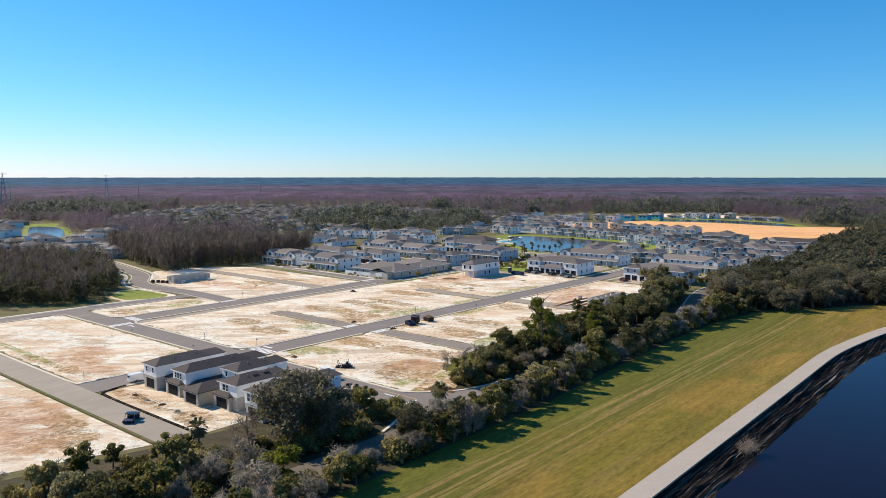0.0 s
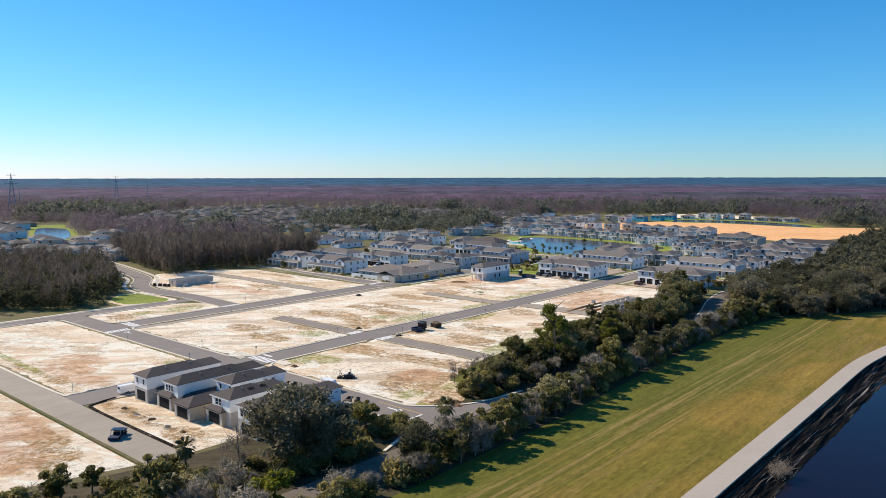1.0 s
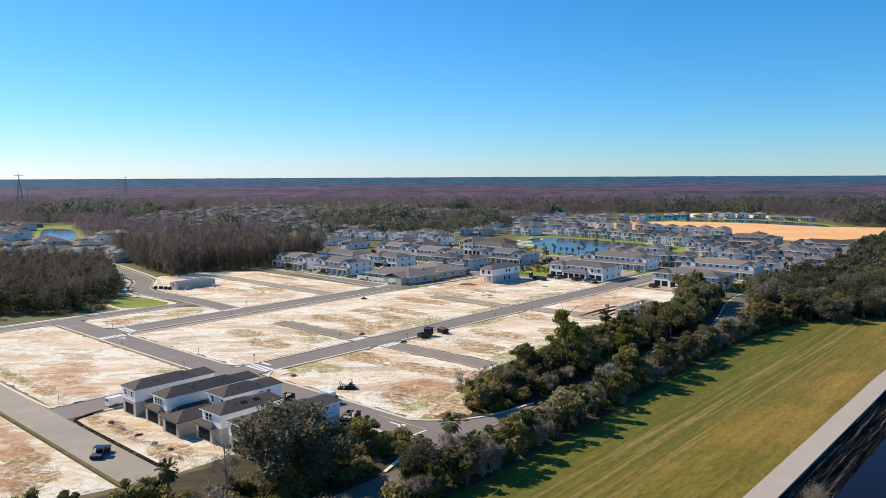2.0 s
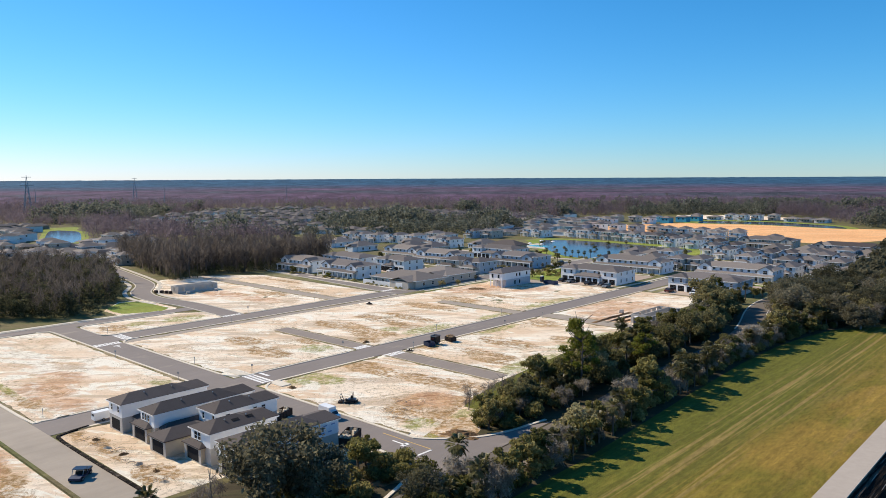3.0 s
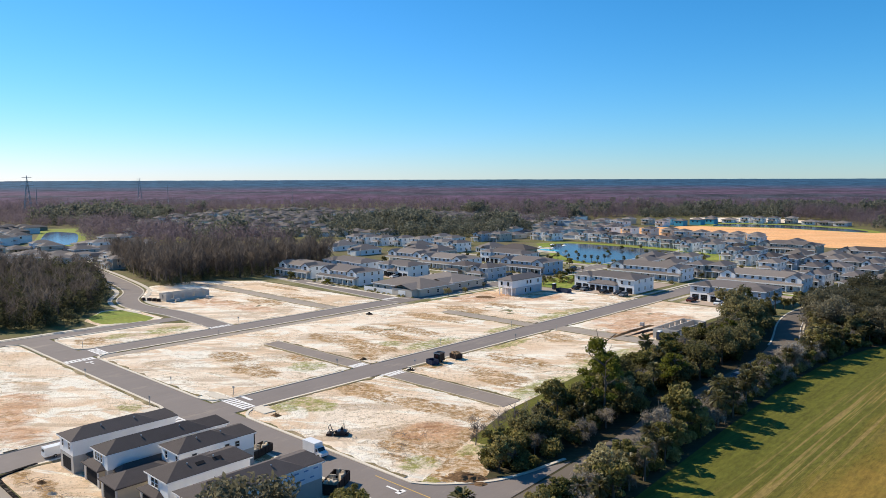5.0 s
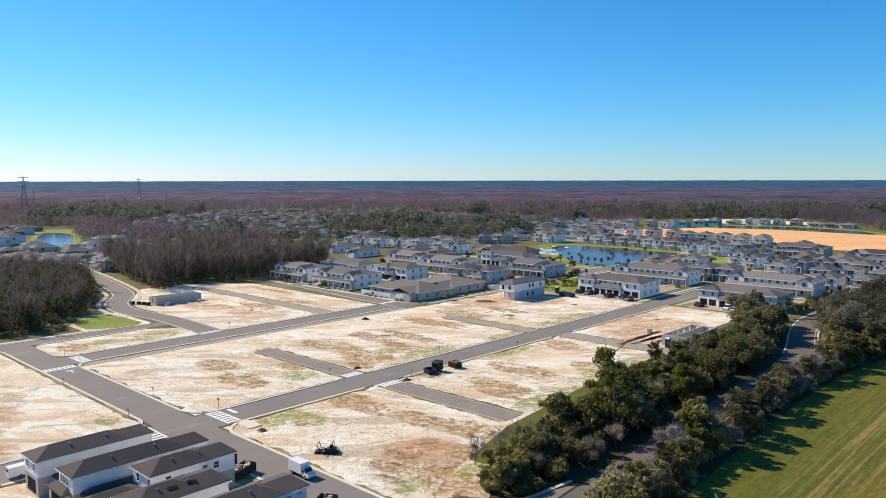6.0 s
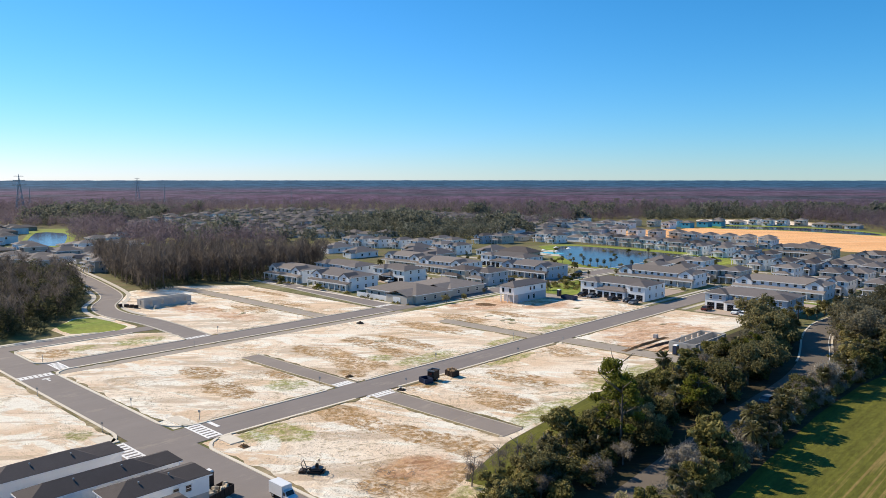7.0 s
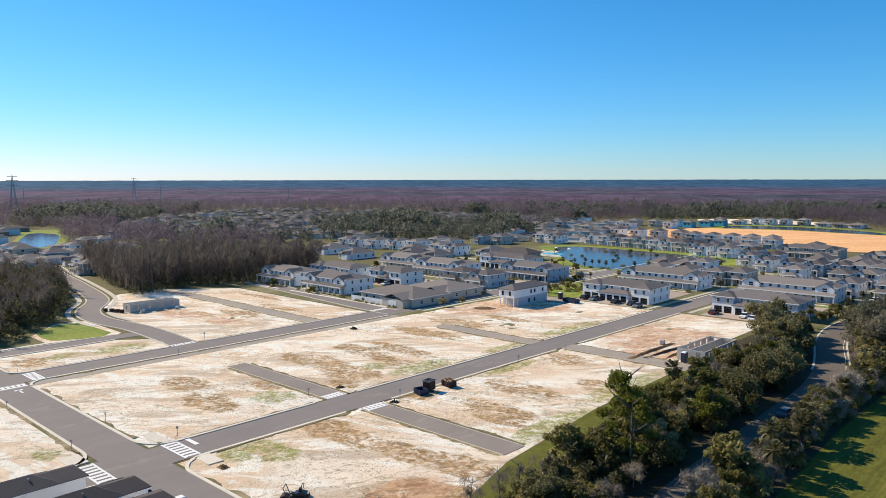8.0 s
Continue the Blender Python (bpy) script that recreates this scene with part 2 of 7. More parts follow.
BUFF = plain("buff_block", (0.56, 0.49, 0.38), 0.9, 0, 1.6, 0.10, 0.2, 0.2)
TRIM = plain("white_trim", (0.80, 0.79, 0.77), 0.6, 0, 3.0, 0.05)
GLASS = plain("window_glass", (0.025, 0.03, 0.035), 0.06, 0.0, 2.0, 0.2, 0.6)
DARK = plain("dark_opening", (0.020, 0.020, 0.022), 0.9, 0, 2.0, 0.3, 0.1)
WRAP = plain("blue_wrap", (0.06, 0.33, 0.46), 0.6, 0, 1.0, 0.12)
BARK = plain("bark", (0.115, 0.095, 0.075), 0.95, 0, 2.5, 0.25, 0.1)
PALE_BARK = plain("pale_bark", (0.23, 0.205, 0.18), 0.95, 0, 2.5, 0.25, 0.1)
STEEL = plain("painted_steel", (0.30, 0.31, 0.32), 0.5, 0.5, 3.0, 0.15)
RUBBER = plain("rubber", (0.022, 0.022, 0.022), 0.85, 0, 4.0, 0.2, 0.2)
LEAF_OAK = leafy("oak_leaf", (0.107, 0.104, 0.040), (0.265, 0.238, 0.099), 0.6, 0.55, (0.290, 0.250, 0.131))
LEAF_GREEN = leafy("green_leaf", (0.105, 0.108, 0.032), (0.253, 0.231, 0.075), 0.55, 0.5, (0.285, 0.236, 0.097))
LEAF_MOSSY = leafy("mossy_leaf", (0.084, 0.081, 0.044), (0.200, 0.185, 0.112), 0.7, 0.45, (0.205, 0.180, 0.123))
LEAF_LIME = leafy("fresh_leaf", (0.117, 0.133, 0.014), (0.199, 0.194, 0.025))
LEAF_PALM = leafy("palm_frond", (0.101, 0.102, 0.040), (0.254, 0.226, 0.105), 0.42, 0.5, None, 0.4)
LEAF_GREY = leafy("moss_twig", (0.200, 0.179, 0.144), (0.381, 0.338, 0.278), 0.8)
TWIG = leafy("bare_twig", (0.105, 0.090, 0.080), (0.200, 0.170, 0.148), 0.9)
LEAF_WOOD = leafy("wood_leaf", (0.072, 0.078, 0.041), (0.181, 0.175, 0.096), 0.7, 0.6)
LEAF_BEND = leafy("bend_leaf", (0.074, 0.074, 0.045), (0.180, 0.165, 0.104), 0.7, 0.6)
LEAF_PINE = leafy("pine_needle", (0.082, 0.097, 0.017), (0.185, 0.184, 0.030))
# far woods: paler, bluer and purpler, with air haze mixed into the colour
LEAF_HAZED = leafy("hazed_leaf", (0.074, 0.082, 0.062), (0.170, 0.169, 0.129), 0.7)
TWIG_HAZED = leafy("hazed_twig", (0.182, 0.142, 0.155), (0.275, 0.220, 0.245), 0.9)

# ---- building tools ----
# Street plan: s runs across the avenues, r along them; the plan's corner lies at the crossing of the two main streets.
PLAN = pose(-48, 167, 0, 0, 0, -39.5)


def at(s, r, z=0.0, turn=0.0):
    return PLAN @ pose(s, r, z, 0, 0, turn)


def spot(s, r, z=0.0):
    return PLAN @ Vector((s, r, z))


class Form:
    """Gathers faces for one mesh."""
    def __init__(self):
        self.v, self.f = [], []

    def add(self, verts, faces):
        k = len(self.v)
        self.v += [tuple(p) for p in verts]
        self.f += [tuple(i + k for i in f) for f in faces]
        return self

    def box(self, x0, x1, y0, y1, z0, z1, inset=0.0):
        i = inset
        return self.add([(x0, y0, z0), (x1, y0, z0), (x1, y1, z0), (x0, y1, z0),
                         (x0 + i, y0 + i, z1), (x1 - i, y0 + i, z1), (x1 - i, y1 - i, z1), (x0 + i, y1 - i, z1)],
                        [(3, 2, 1, 0), (4, 5, 6, 7), (0, 1, 5, 4), (1, 2, 6, 5), (2, 3, 7, 6), (3, 0, 4, 7)])

    def tube(self, p, q, r0, r1=None, n=8):
        p, q = Vector(p), Vector(q)
        r1 = r0 if r1 is None else r1
        d = (q - p).normalized()
        a = d.orthogonal().normalized()
        b = d.cross(a)
        ring = [(math.cos(2 * math.pi * i / n), math.sin(2 * math.pi * i / n)) for i in range(n)]
        vs = [p + (a * c + b * s) * r0 for c, s in ring] + [q + (a * c + b * s) * r1 for c, s in ring]
        fs = [(i, (i + 1) % n, n + (i + 1) % n, n + i) for i in range(n)]
        return self.add(vs, fs + [tuple(range(n - 1, -1, -1)), tuple(range(n, 2 * n))])

    def slab(self, outline, z0, z1):
        """A plate over an outline given anticlockwise."""
        n = len(outline)
        vs = [(x, y, z0) for x, y in outline] + [(x, y, z1) for x, y in outline]
        fs = [(i, (i + 1) % n, n + (i + 1) % n, n + i) for i in range(n)]
        return self.add(vs, fs + [tuple(range(n - 1, -1, -1)), tuple(range(n, 2 * n))])

    def hip(self, x0, x1, y0, y1, z, rise, over=0.4, thick=0.18, gable=False, end=1.0):
        """A hipped or gabled roof with its ridge along the longer side, and with a fascia."""
        x0, x1, y0, y1 = x0 - over, x1 + over, y0 - over, y1 + over
        w, d = x1 - x0, y1 - y0
        if w >= d:
            cut = 0.0 if gable else d / 2 * end
            a, b = (x0 + cut, (y0 + y1) / 2, z + thick + rise), (x1 - cut, (y0 + y1) / 2, z + thick + rise)
            sides = [(4, 5, 9, 8), (5, 6, 9), (6, 7, 8, 9), (7, 4, 8)]
        else:
            cut = 0.0 if gable else w / 2 * end
            a, b = ((x0 + x1) / 2, y0 + cut, z + thick + rise), ((x0 + x1) / 2, y1 - cut, z + thick + rise)
            sides = [(4, 5, 8), (5, 6, 9, 8), (6, 7, 9), (7, 4, 8, 9)]
        vs = [(x0, y0, z), (x1, y0, z), (x1, y1, z), (x0, y1, z),
              (x0, y0, z + thick), (x1, y0, z + thick), (x1, y1, z + thick), (x0, y1, z + thick), a, b]
        return self.add(vs, [(3, 2, 1, 0), (0, 1, 5, 4), (1, 2, 6, 5), (2, 3, 7, 6), (3, 0, 4, 7)] + sides)

    def mesh(self, name, mat, smooth=False):
        me = bpy.data.meshes.new(name)
        me.from_pydata(self.v, [], self.f)
        me.materials.append(mat)
        if smooth:
            me.polygons.foreach_set("use_smooth", [True] * len(me.polygons))
        me.update()
        return me


def thing(name, m, label, category, group="", kind=""):
    ob = new(name)
    ob.empty_display_size = 0.5
    ob.matrix_world = m
    return tagged(ob, label, category, group, kind)


def part(name, form, mat, parent=None, label="", smooth=False):
    ob = new(name, form.mesh(name, mat, smooth))
    ob.parent = parent
    return tagged(ob, label)


def solid(name, form, mat, label, category, group="", kind="", m=None, smooth=False):
    """A thing of one mesh."""
    ob = new(name, form.mesh(name, mat, smooth))
    ob.matrix_world = m or Matrix()
    return tagged(ob, label, category, group, kind)


def smooth_line(pts, step=4.0):
    """A curved line through points."""
    out = []
    n = len(pts)
    for i in range(n - 1):
        p0, p1, p2, p3 = (Vector(pts[max(0, min(n - 1, i + k))]) for k in (-1, 0, 1, 2))
        m = max(1, int((p2 - p1).length / step))
        for j in range(m):
            t = j / m
            out.append(0.5 * ((2 * p1) + (p2 - p0) * t + (2 * p0 - 5 * p1 + 4 * p2 - p3) * t * t + (3 * p1 - p0 - 3 * p2 + p3) * t ** 3))
    return out + [Vector(pts[-1])]


def ribbon(form, pts, a, b, z0, z1):
    """A strip along a line, between the offsets a and b to its right."""
    n = len(pts)
    vs = []
    for i, p in enumerate(pts):
        d = (pts[min(n - 1, i + 1)] - pts[max(0, i - 1)]).normalized()
        side = Vector((d.y, -d.x))
        for o, z in ((a, z0), (a, z1), (b, z1), (b, z0)):
            q = p + side * o
            vs.append((q.x, q.y, z))
    fs = []
    for i in range(n - 1):
        k = 4 * i
        for e in range(3):
            fs.append((k + e, k + e + 4, k + e + 5, k + e + 1))
    fs += [(0, 1, 2, 3), (4 * n - 1, 4 * n - 2, 4 * n - 3, 4 * n - 4)]
    return form.add(vs, [tuple(reversed(f)) for f in fs] if b < a else fs)


def inside(x, y, poly):
    hit = False
    n = len(poly)
    for i in range(n):
        x0, y0 = poly[i]
        x1, y1 = poly[(i + 1) % n]
        if (y0 > y) != (y1 > y) and x < (x1 - x0) * (y - y0) / (y1 - y0) + x0:
            hit = not hit
    return hit

# ---- ground, water, roads ----
SHORE = [(-900, 107.5), (60, 107.5), (85, 107.6), (103, 109.3), (121, 112), (135, 115.5), (160, 127), (185, 148),
         (205, 180), (220, 230), (235, 400), (240, 700)]


def shore(r):
    for (r0, s0), (r1, s1) in zip(SHORE, SHORE[1:]):
        if r0 <= r <= r1:
            return s0 + (s1 - s0) * (r - r0) / (r1 - r0)
    return 700.0


g = Form()
cuts = [-7000] + [r for r, _ in SHORE] + [7000]
for r0, r1 in zip(cuts, cuts[1:]):
    if r1 <= -900 or r0 >= 240:
        g.add([(-7000, r0, 0), (7000, r0, 0), (7000, r1, 0), (-7000, r1, 0)], [(0, 1, 2, 3)])
    else:
        g.add([(-7000, r0, 0), (shore(r0), r0, 0), (shore(r1), r1, 0), (-7000, r1, 0)], [(0, 1, 2, 3)])
        g.add([(700, r0, 0), (7000, r0, 0), (7000, r1, 0), (700, r1, 0)], [(0, 1, 2, 3)])
solid("ground", g, SCRUB, "olive and brown rough grass and dirt", "ground", kind="structure", m=PLAN)
solid("lake", Form().add([(104, -900, -2.0), (705, -900, -2.0), (705, 245, -2.0), (104, 245, -2.0)], [(0, 1, 2, 3)]), LAKE,
      "dark blue calm lake below a grass levee", "water", kind="structure", m=PLAN)

# the lake's bank: uneven wet earth and stones going down to the water
line = smooth_line([(s, r) for r, s in SHORE[1:-1]], 1.5)
line = [Vector((107.5, -160.0 + 1.5 * i)) for i in range(146)] + line
bank = Form()
rows_n = 26
for i, p in enumerate(line):
    d = (line[min(len(line) - 1, i + 1)] - line[max(0, i - 1)]).normalized()
    side = Vector((d.y, -d.x))
    for k in range(rows_n):
        f = k / (rows_n - 1)
        q = p + side * (f * 5.6 - 0.15)
        lump = 0.0 if k == 0 else 0.20 * noise.fractal((q.x * 1.3, q.y * 0.16, 3.0), 1.0, 2.0, 5)
        bank.v.append((q.x, q.y, 0.0 if k == 0 else -0.05 - 2.45 * f + lump))
for i in range(len(line) - 1):
    for k in range(rows_n - 1):
        a = i * rows_n + k
        bank.f.append((a, a + 1, a + rows_n + 1, a + rows_n))
solid("lake_bank", bank, BANK, "dark wet earth bank with stones and debris", "bank", kind="structure", m=PLAN)

path_line = [Vector((107.4, -160.0 + 2.0 * i)) for i in range(110)] + smooth_line([(s - 0.1, r) for r, s in SHORE[1:-2]], 2.0)
solid("levee_path", ribbon(Form(), path_line, -3.35, 0.05, -0.1, 0.20), PATH_CONC, "pale concrete path along the top of the levee", "path", kind="structure", m=PLAN)


def sheet(name, r0, r1, lo, hi, mat, label, category, z=0.1, step=1.2, rough=0.10, patches=(), edge=0.09, freq=0.12, cut=()):
    """Uneven ground between two edges lo(r) and hi(r), sinking to the plain ground at its rim and under the alleys that cut it."""
    nr = max(2, int((r1 - r0) / step))
    ns = max(2, int(max(hi(r0) - lo(r0), hi(r1) - lo(r1)) / step))
    f = Form()
    marks = {"brown": [], "red": [], "green": []}
    for i in range(nr + 1):
        r = r0 + (r1 - r0) * i / nr
        a, b = lo(r), hi(r)
        for j in range(ns + 1):
            s = a + (b - a) * j / ns
            rim = min(i, nr - i, j, ns - j)
            h = noise.fractal((s * freq, r * freq, z * 7), 1.0, 2.0, 4) * rough + noise.fractal((s * 0.7, r * 0.7, 5.0), 1.0, 2.0, 3) * rough * 0.4
            low = any(a0 - 0.7 < s < a1 + 0.7 and b0 - 0.7 < r < b1 + 0.7 for a0, a1, b0, b1 in cut)
            f.v.append((s, r, z + h if rim > 0 and not low else 0.012))
            got = {"brown": 0.0, "red": 0.0, "green": edge * 4 if rim < 2 else 0.0}
            for kind, ps, pr, ws, wr in patches:
                d = ((s - ps) / ws) ** 2 + ((r - pr) / wr) ** 2
                if d < 3.4:
                    got[kind] = max(got[kind], min(1.0, 1.2 * (1 - d / 3.4)))
            for kind in marks:
                marks[kind].append(got[kind])
    for i in range(nr):
        for j in range(ns):
            a = i * (ns + 1) + j
            f.f.append((a, a + 1, a + ns + 2, a + ns + 1))
    ob = solid(name, f, mat, label, category, kind="structure", m=PLAN, smooth=True)
    for kind in marks:
        ob.data.attributes.new(kind, "FLOAT", "POINT").data.foreach_set("value", marks[kind])
    return ob


def steps(*pts):
    def f(r):
        for (r0, s0), (r1, s1) in zip(pts, pts[1:]):
            if r <= r1:
                return s0 + (s1 - s0) * max(0.0, (r - r0)) / (r1 - r0)
        return pts[-1][1]
    return f


def flat(s):
    return lambda r: s


ALLEYS = [(5.0, 38.2, 33.4, 38.6), (-38.5, -2.9, 33.0, 37.6), (5.0, 36.5, 97.4, 103.0), (-36, -2.9, 95.5, 100), (-150, -65.6, 75, 79.5), (-53, -30, 152, 160)]
LEVEE_FOOT = steps((-160, 75.4), (10, 75.0), (50, 72.6), (80, 71.2), (104, 71.6), (120, 73.5), (140, 77.5))
lot_edge = steps((-1, 51), (4, 49.5), (9, 47.5), (17, 44.6), (32, 40), (44, 38.6), (62, 36.2), (95, 35), (136, 31), (162, 31))
sheet("sand_lot_1", -1.0, 161, flat(5.6), lot_edge, SAND, "bare pale sand building lots with brown stains and ruts", "sand", cut=ALLEYS, patches=[
    ("brown", 20, 63, 9, 4), ("brown", 23, 50, 10, 3), ("brown", 27, 46, 7, 2.5), ("brown", 12, 89, 6, 5), ("brown", 10, 23, 6, 4), ("brown", 17, 23, 8, 3),
    ("brown", 27, 24, 9, 3), ("brown", 36, 26, 7, 4), ("brown", 41, 12, 8, 9), ("red", 23, 108, 9, 6), ("red", 13, 119, 10, 9), ("red", 18, 133, 12, 9),
    ("red", 27, 123, 9, 6), ("green", 9, 9, 4.5, 5), ("green", 13, 11, 4, 3), ("green", 7.5, 74, 2, 9), ("green", 46, 4, 3, 3), ("brown", 8, 46, 3, 5),
    ("red", 38, 15, 5, 6), ("green", 36, 50, 3, 12), ("green", 33, 78, 3, 14), ("brown", 30, 75, 6, 4)])
sheet("sand_lot_2", -1.0, 160, flat(-53.5), flat(-3.6), SAND, "bare pale sand building lots with brown stains and weeds", "sand", cut=ALLEYS, patches=[
    ("brown", -32, 20, 7, 4), ("brown", -18, 17, 8, 4), ("brown", -15, 48, 8, 5), ("brown", -28, 49, 11, 5), ("brown", -16, 61, 7, 3), ("brown", -29, 63, 9, 4),
    ("brown", -23, 70, 11, 3), ("brown", -31, 88, 12, 4), ("brown", -34, 104, 10, 5), ("red", -45, 124, 9, 10), ("red", -29, 142, 9, 9), ("brown", -28, 118, 8, 3),
    ("green", -15, 55, 3, 3), ("green", -7, 62, 3.5, 9), ("green", -6, 118, 3, 14), ("green", -12, 27, 4, 4), ("green", -5.5, 90, 2, 10), ("red", -38, 134, 14, 6),
    ("brown", -9, 42, 4, 3), ("brown", -20, 30, 6, 2)])
sheet("sand_lot_3", -39.2, -9.6, flat(-83.8), flat(-4.2), SAND, "bare pale sand lot with pinkish stains", "sand", patches=[
    ("red", -23, -31, 8, 5), ("red", -10, -31, 6, 4), ("brown", -22, -30, 5, 2), ("brown", -30, -37, 9, 1.5), ("red", -31, -25, 7, 4), ("green", -12, -13, 3, 2),
    ("brown", -17, -36, 6, 2), ("green", -40, -36, 20, 1.2)])
sheet("sand_lot_4", -110, -47.2, flat(-140), steps((-110, 24), (-70, 33), (-47, 39.5)), SAND, "bare pale sand lot with orange stains and ruts", "sand", patches=[
    ("red", 6, -54, 12, 6), ("red", 21, -60, 10, 6), ("brown", 22, -52, 9, 3), ("brown", 8, -50, 8, 1.6), ("red", -15, -62, 12, 6), ("brown", 28, -57, 6, 4)])
sheet("sand_lot_5", -39.4, -9.8, flat(5.6), steps((-39, 41), (-28, 41), (-22, 47), (-10, 50)), SAND, "sand lot with ruts and building debris round the new houses", "sand", patches=[
    ("brown", 14, -36, 3, 1.5), ("brown", 20, -37, 5, 1.2), ("brown", 33, -36, 5, 3), ("brown", 30, -12, 18, 3), ("brown", 8, -37.5, 4, 2)])
sheet("sand_lot_6", -0.8, 36, steps((-0.8, -83.6), (28, -83.6), (36, -77)), flat(-66.4), SAND, "small pale sand lot with weeds between roads", "sand", patches=[
    ("green", -73, 25, 4, 7), ("green", -75, 12, 3, 4), ("brown", -74, 5, 5, 4)])
sheet("sand_lot_7", 41.5, 98, steps((41, -118), (45, -133), (60, -158), (76, -160), (98, -140)), flat(-66.6), SAND, "bare sand lots with reddish earth", "sand", cut=ALLEYS, patches=[
    ("red", -105, 57, 12, 6), ("brown", -92, 70, 10, 4), ("brown", -92, 84, 11, 3), ("red", -84, 60, 9, 5), ("brown", -100, 62, 7, 2), ("brown", -118, 92, 14, 2)])
sheet("dirt_corner", -1.0, 17, lambda r: lot_edge(r) - 0.4, steps((-1, 53), (4, 57), (8, 56), (17, 49.5)), SAND, "brown churned dirt at the corner of the sand lot", "sand", z=0.09, rough=0.10, patches=[
    ("brown", 52, 3, 4, 3), ("brown", 50, 8, 4, 4), ("green", 50, 0.5, 3, 1.6), ("brown", 54, 6, 3, 3), ("green", 48, 14, 2, 4)])
sheet("dirt_shoulder", -1, 100, flat(-57.4), flat(-53.6), OLD_ASPHALT, "grey compacted dirt shoulder beside the street", "dirt", z=0.03, rough=0.03)
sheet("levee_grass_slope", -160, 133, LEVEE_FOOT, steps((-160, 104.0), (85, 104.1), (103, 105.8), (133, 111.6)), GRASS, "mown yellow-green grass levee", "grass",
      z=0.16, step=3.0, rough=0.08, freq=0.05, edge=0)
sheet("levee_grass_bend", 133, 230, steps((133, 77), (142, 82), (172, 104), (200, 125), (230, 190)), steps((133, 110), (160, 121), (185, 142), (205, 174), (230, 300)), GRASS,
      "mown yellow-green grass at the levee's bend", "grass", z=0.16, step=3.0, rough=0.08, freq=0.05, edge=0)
sheet("wood_floor_1", -130, 150, steps((-130, 20), (-70, 36), (-47, 41), (-30, 43), (-10, 52), (10, 47), (40, 43), (55, 39.5), (136, 33), (150, 33)), lambda r: LEVEE_FOOT(r) + 0.2, SHADED_LITTER,
      "leaf litter under the tree belt, darkened for shade", "ground", z=0.02, step=4.0, rough=0.02, edge=0)
sheet("wood_floor_2", 150, 420, flat(70), steps((150, 88), (172, 103), (200, 125), (230, 190), (420, 400)), SHADED_LITTER,
      "leaf litter under the wood, darkened for shade", "ground", z=0.02, step=6.0, rough=0.02, edge=0)
sheet("grass_strip", 16, 100, steps((16, 45.2), (17, 44.8), (32, 40.2), (44, 38.8), (62, 36.4), (100, 35.2)), steps((16, 49.7), (17, 49.5), (38, 47.5), (60, 46), (100, 39)), GRASS, "narrow green grass strip beside the tree belt", "grass", z=0.08, step=2.0, rough=0.05, edge=0)
sheet("verge_sand", 14.5, 33, steps((14.5, -104), (25, -117), (33, -116)), steps((14.5, -92.5), (19, -88.5), (28, -86.8), (33, -92)), SAND, "pale sand round the lawn patch beside the road", "sand", z=0.04, step=1.6, rough=0.03)
sheet("verge_lawn", 15.6, 31.5, steps((15.6, -100), (17, -108), (25, -116), (31.5, -114)), steps((15.6, -95.5), (19, -91.5), (27, -89.2), (31.5, -94)), LAWN_BRIGHT, "bright green lawn patch beside the road", "grass", z=0.10, step=1.2, rough=0.05, edge=0)
sheet("village_ground", 99, 330, flat(-160), flat(-3.6), LAWN, "lawns and beds between the houses", "grass", z=0.04, step=8, rough=0.02, edge=0)
sheet("village_ground_2", 162, 330, flat(5.4), flat(70), LAWN, "lawns between the houses", "grass", z=0.04, step=8, rough=0.02, edge=0)


def road(name, form, label, mat=ASPHALT):
    return solid(name, form, mat, label, "road", kind="structure", m=PLAN)


def rect(s0, s1, r0, r1, z1, z0=-0.05):
    return Form().box(s0, s1, r0, r1, z0, z1)


PERIM = smooth_line([(67, -160), (67, -60), (66.6, -3), (65.4, 22), (63.4, 50), (62.5, 75), (61.7, 100), (59.2, 118), (56.2, 130), (51.6, 146), (48.8, 160), (48.0, 172), (49.5, 188), (57, 212), (70, 250), (90, 330)], 3.0)
road("road_1", rect(-84.6, 50, -8.6, -1.6, 0.060), "smooth grey asphalt street with pale kerbs")
road("road_2", rect(-2.9, 5.0, -1.6, 250, 0.064), "grey asphalt street running between the sand lots")
road("road_3", rect(-3.4, 4.8, -40.2, -8.6, 0.064), "grey asphalt street beside the new houses")
road("road_4", rect(-220, 41, -46.6, -40.2, 0.060), "dusty pale asphalt lane ending in the sand", OLD_ASPHALT)
road("road_5", rect(-65.6, -57.5, -1.6, 330, 0.066), "grey asphalt street with pale kerbs")
ROAD_6 = [Vector((-87.3, r)) for r in range(-150, 34, 4)] + [Vector((-87.0, 36.0))]
road("road_6", ribbon(Form(), ROAD_6, -2.8, 2.8, -0.05, 0.072), "grey asphalt road running past the wood")
solid("sand_strip", ribbon(Form(), ROAD_6[:32], -13.0, -3.4, -0.05, 0.06), SAND, "strip of bare sand beside the road", "sand", kind="structure", m=PLAN)
for a, b, lo, hi in ((-3.25, -2.75, 0, 45), (2.75, 3.2, 0, 34)):
    solid("kerb", ribbon(Form(), ROAD_6[lo:hi], a, b, -0.05, 0.16), KERB, "pale concrete kerb along the road", "kerb", kind="structure", m=PLAN)
solid("pavement", ribbon(Form(), ROAD_6[20:44], -5.6, -4.2, -0.05, 0.11), KERB, "pale concrete footpath beside the wood", "pavement", kind="structure", m=PLAN)
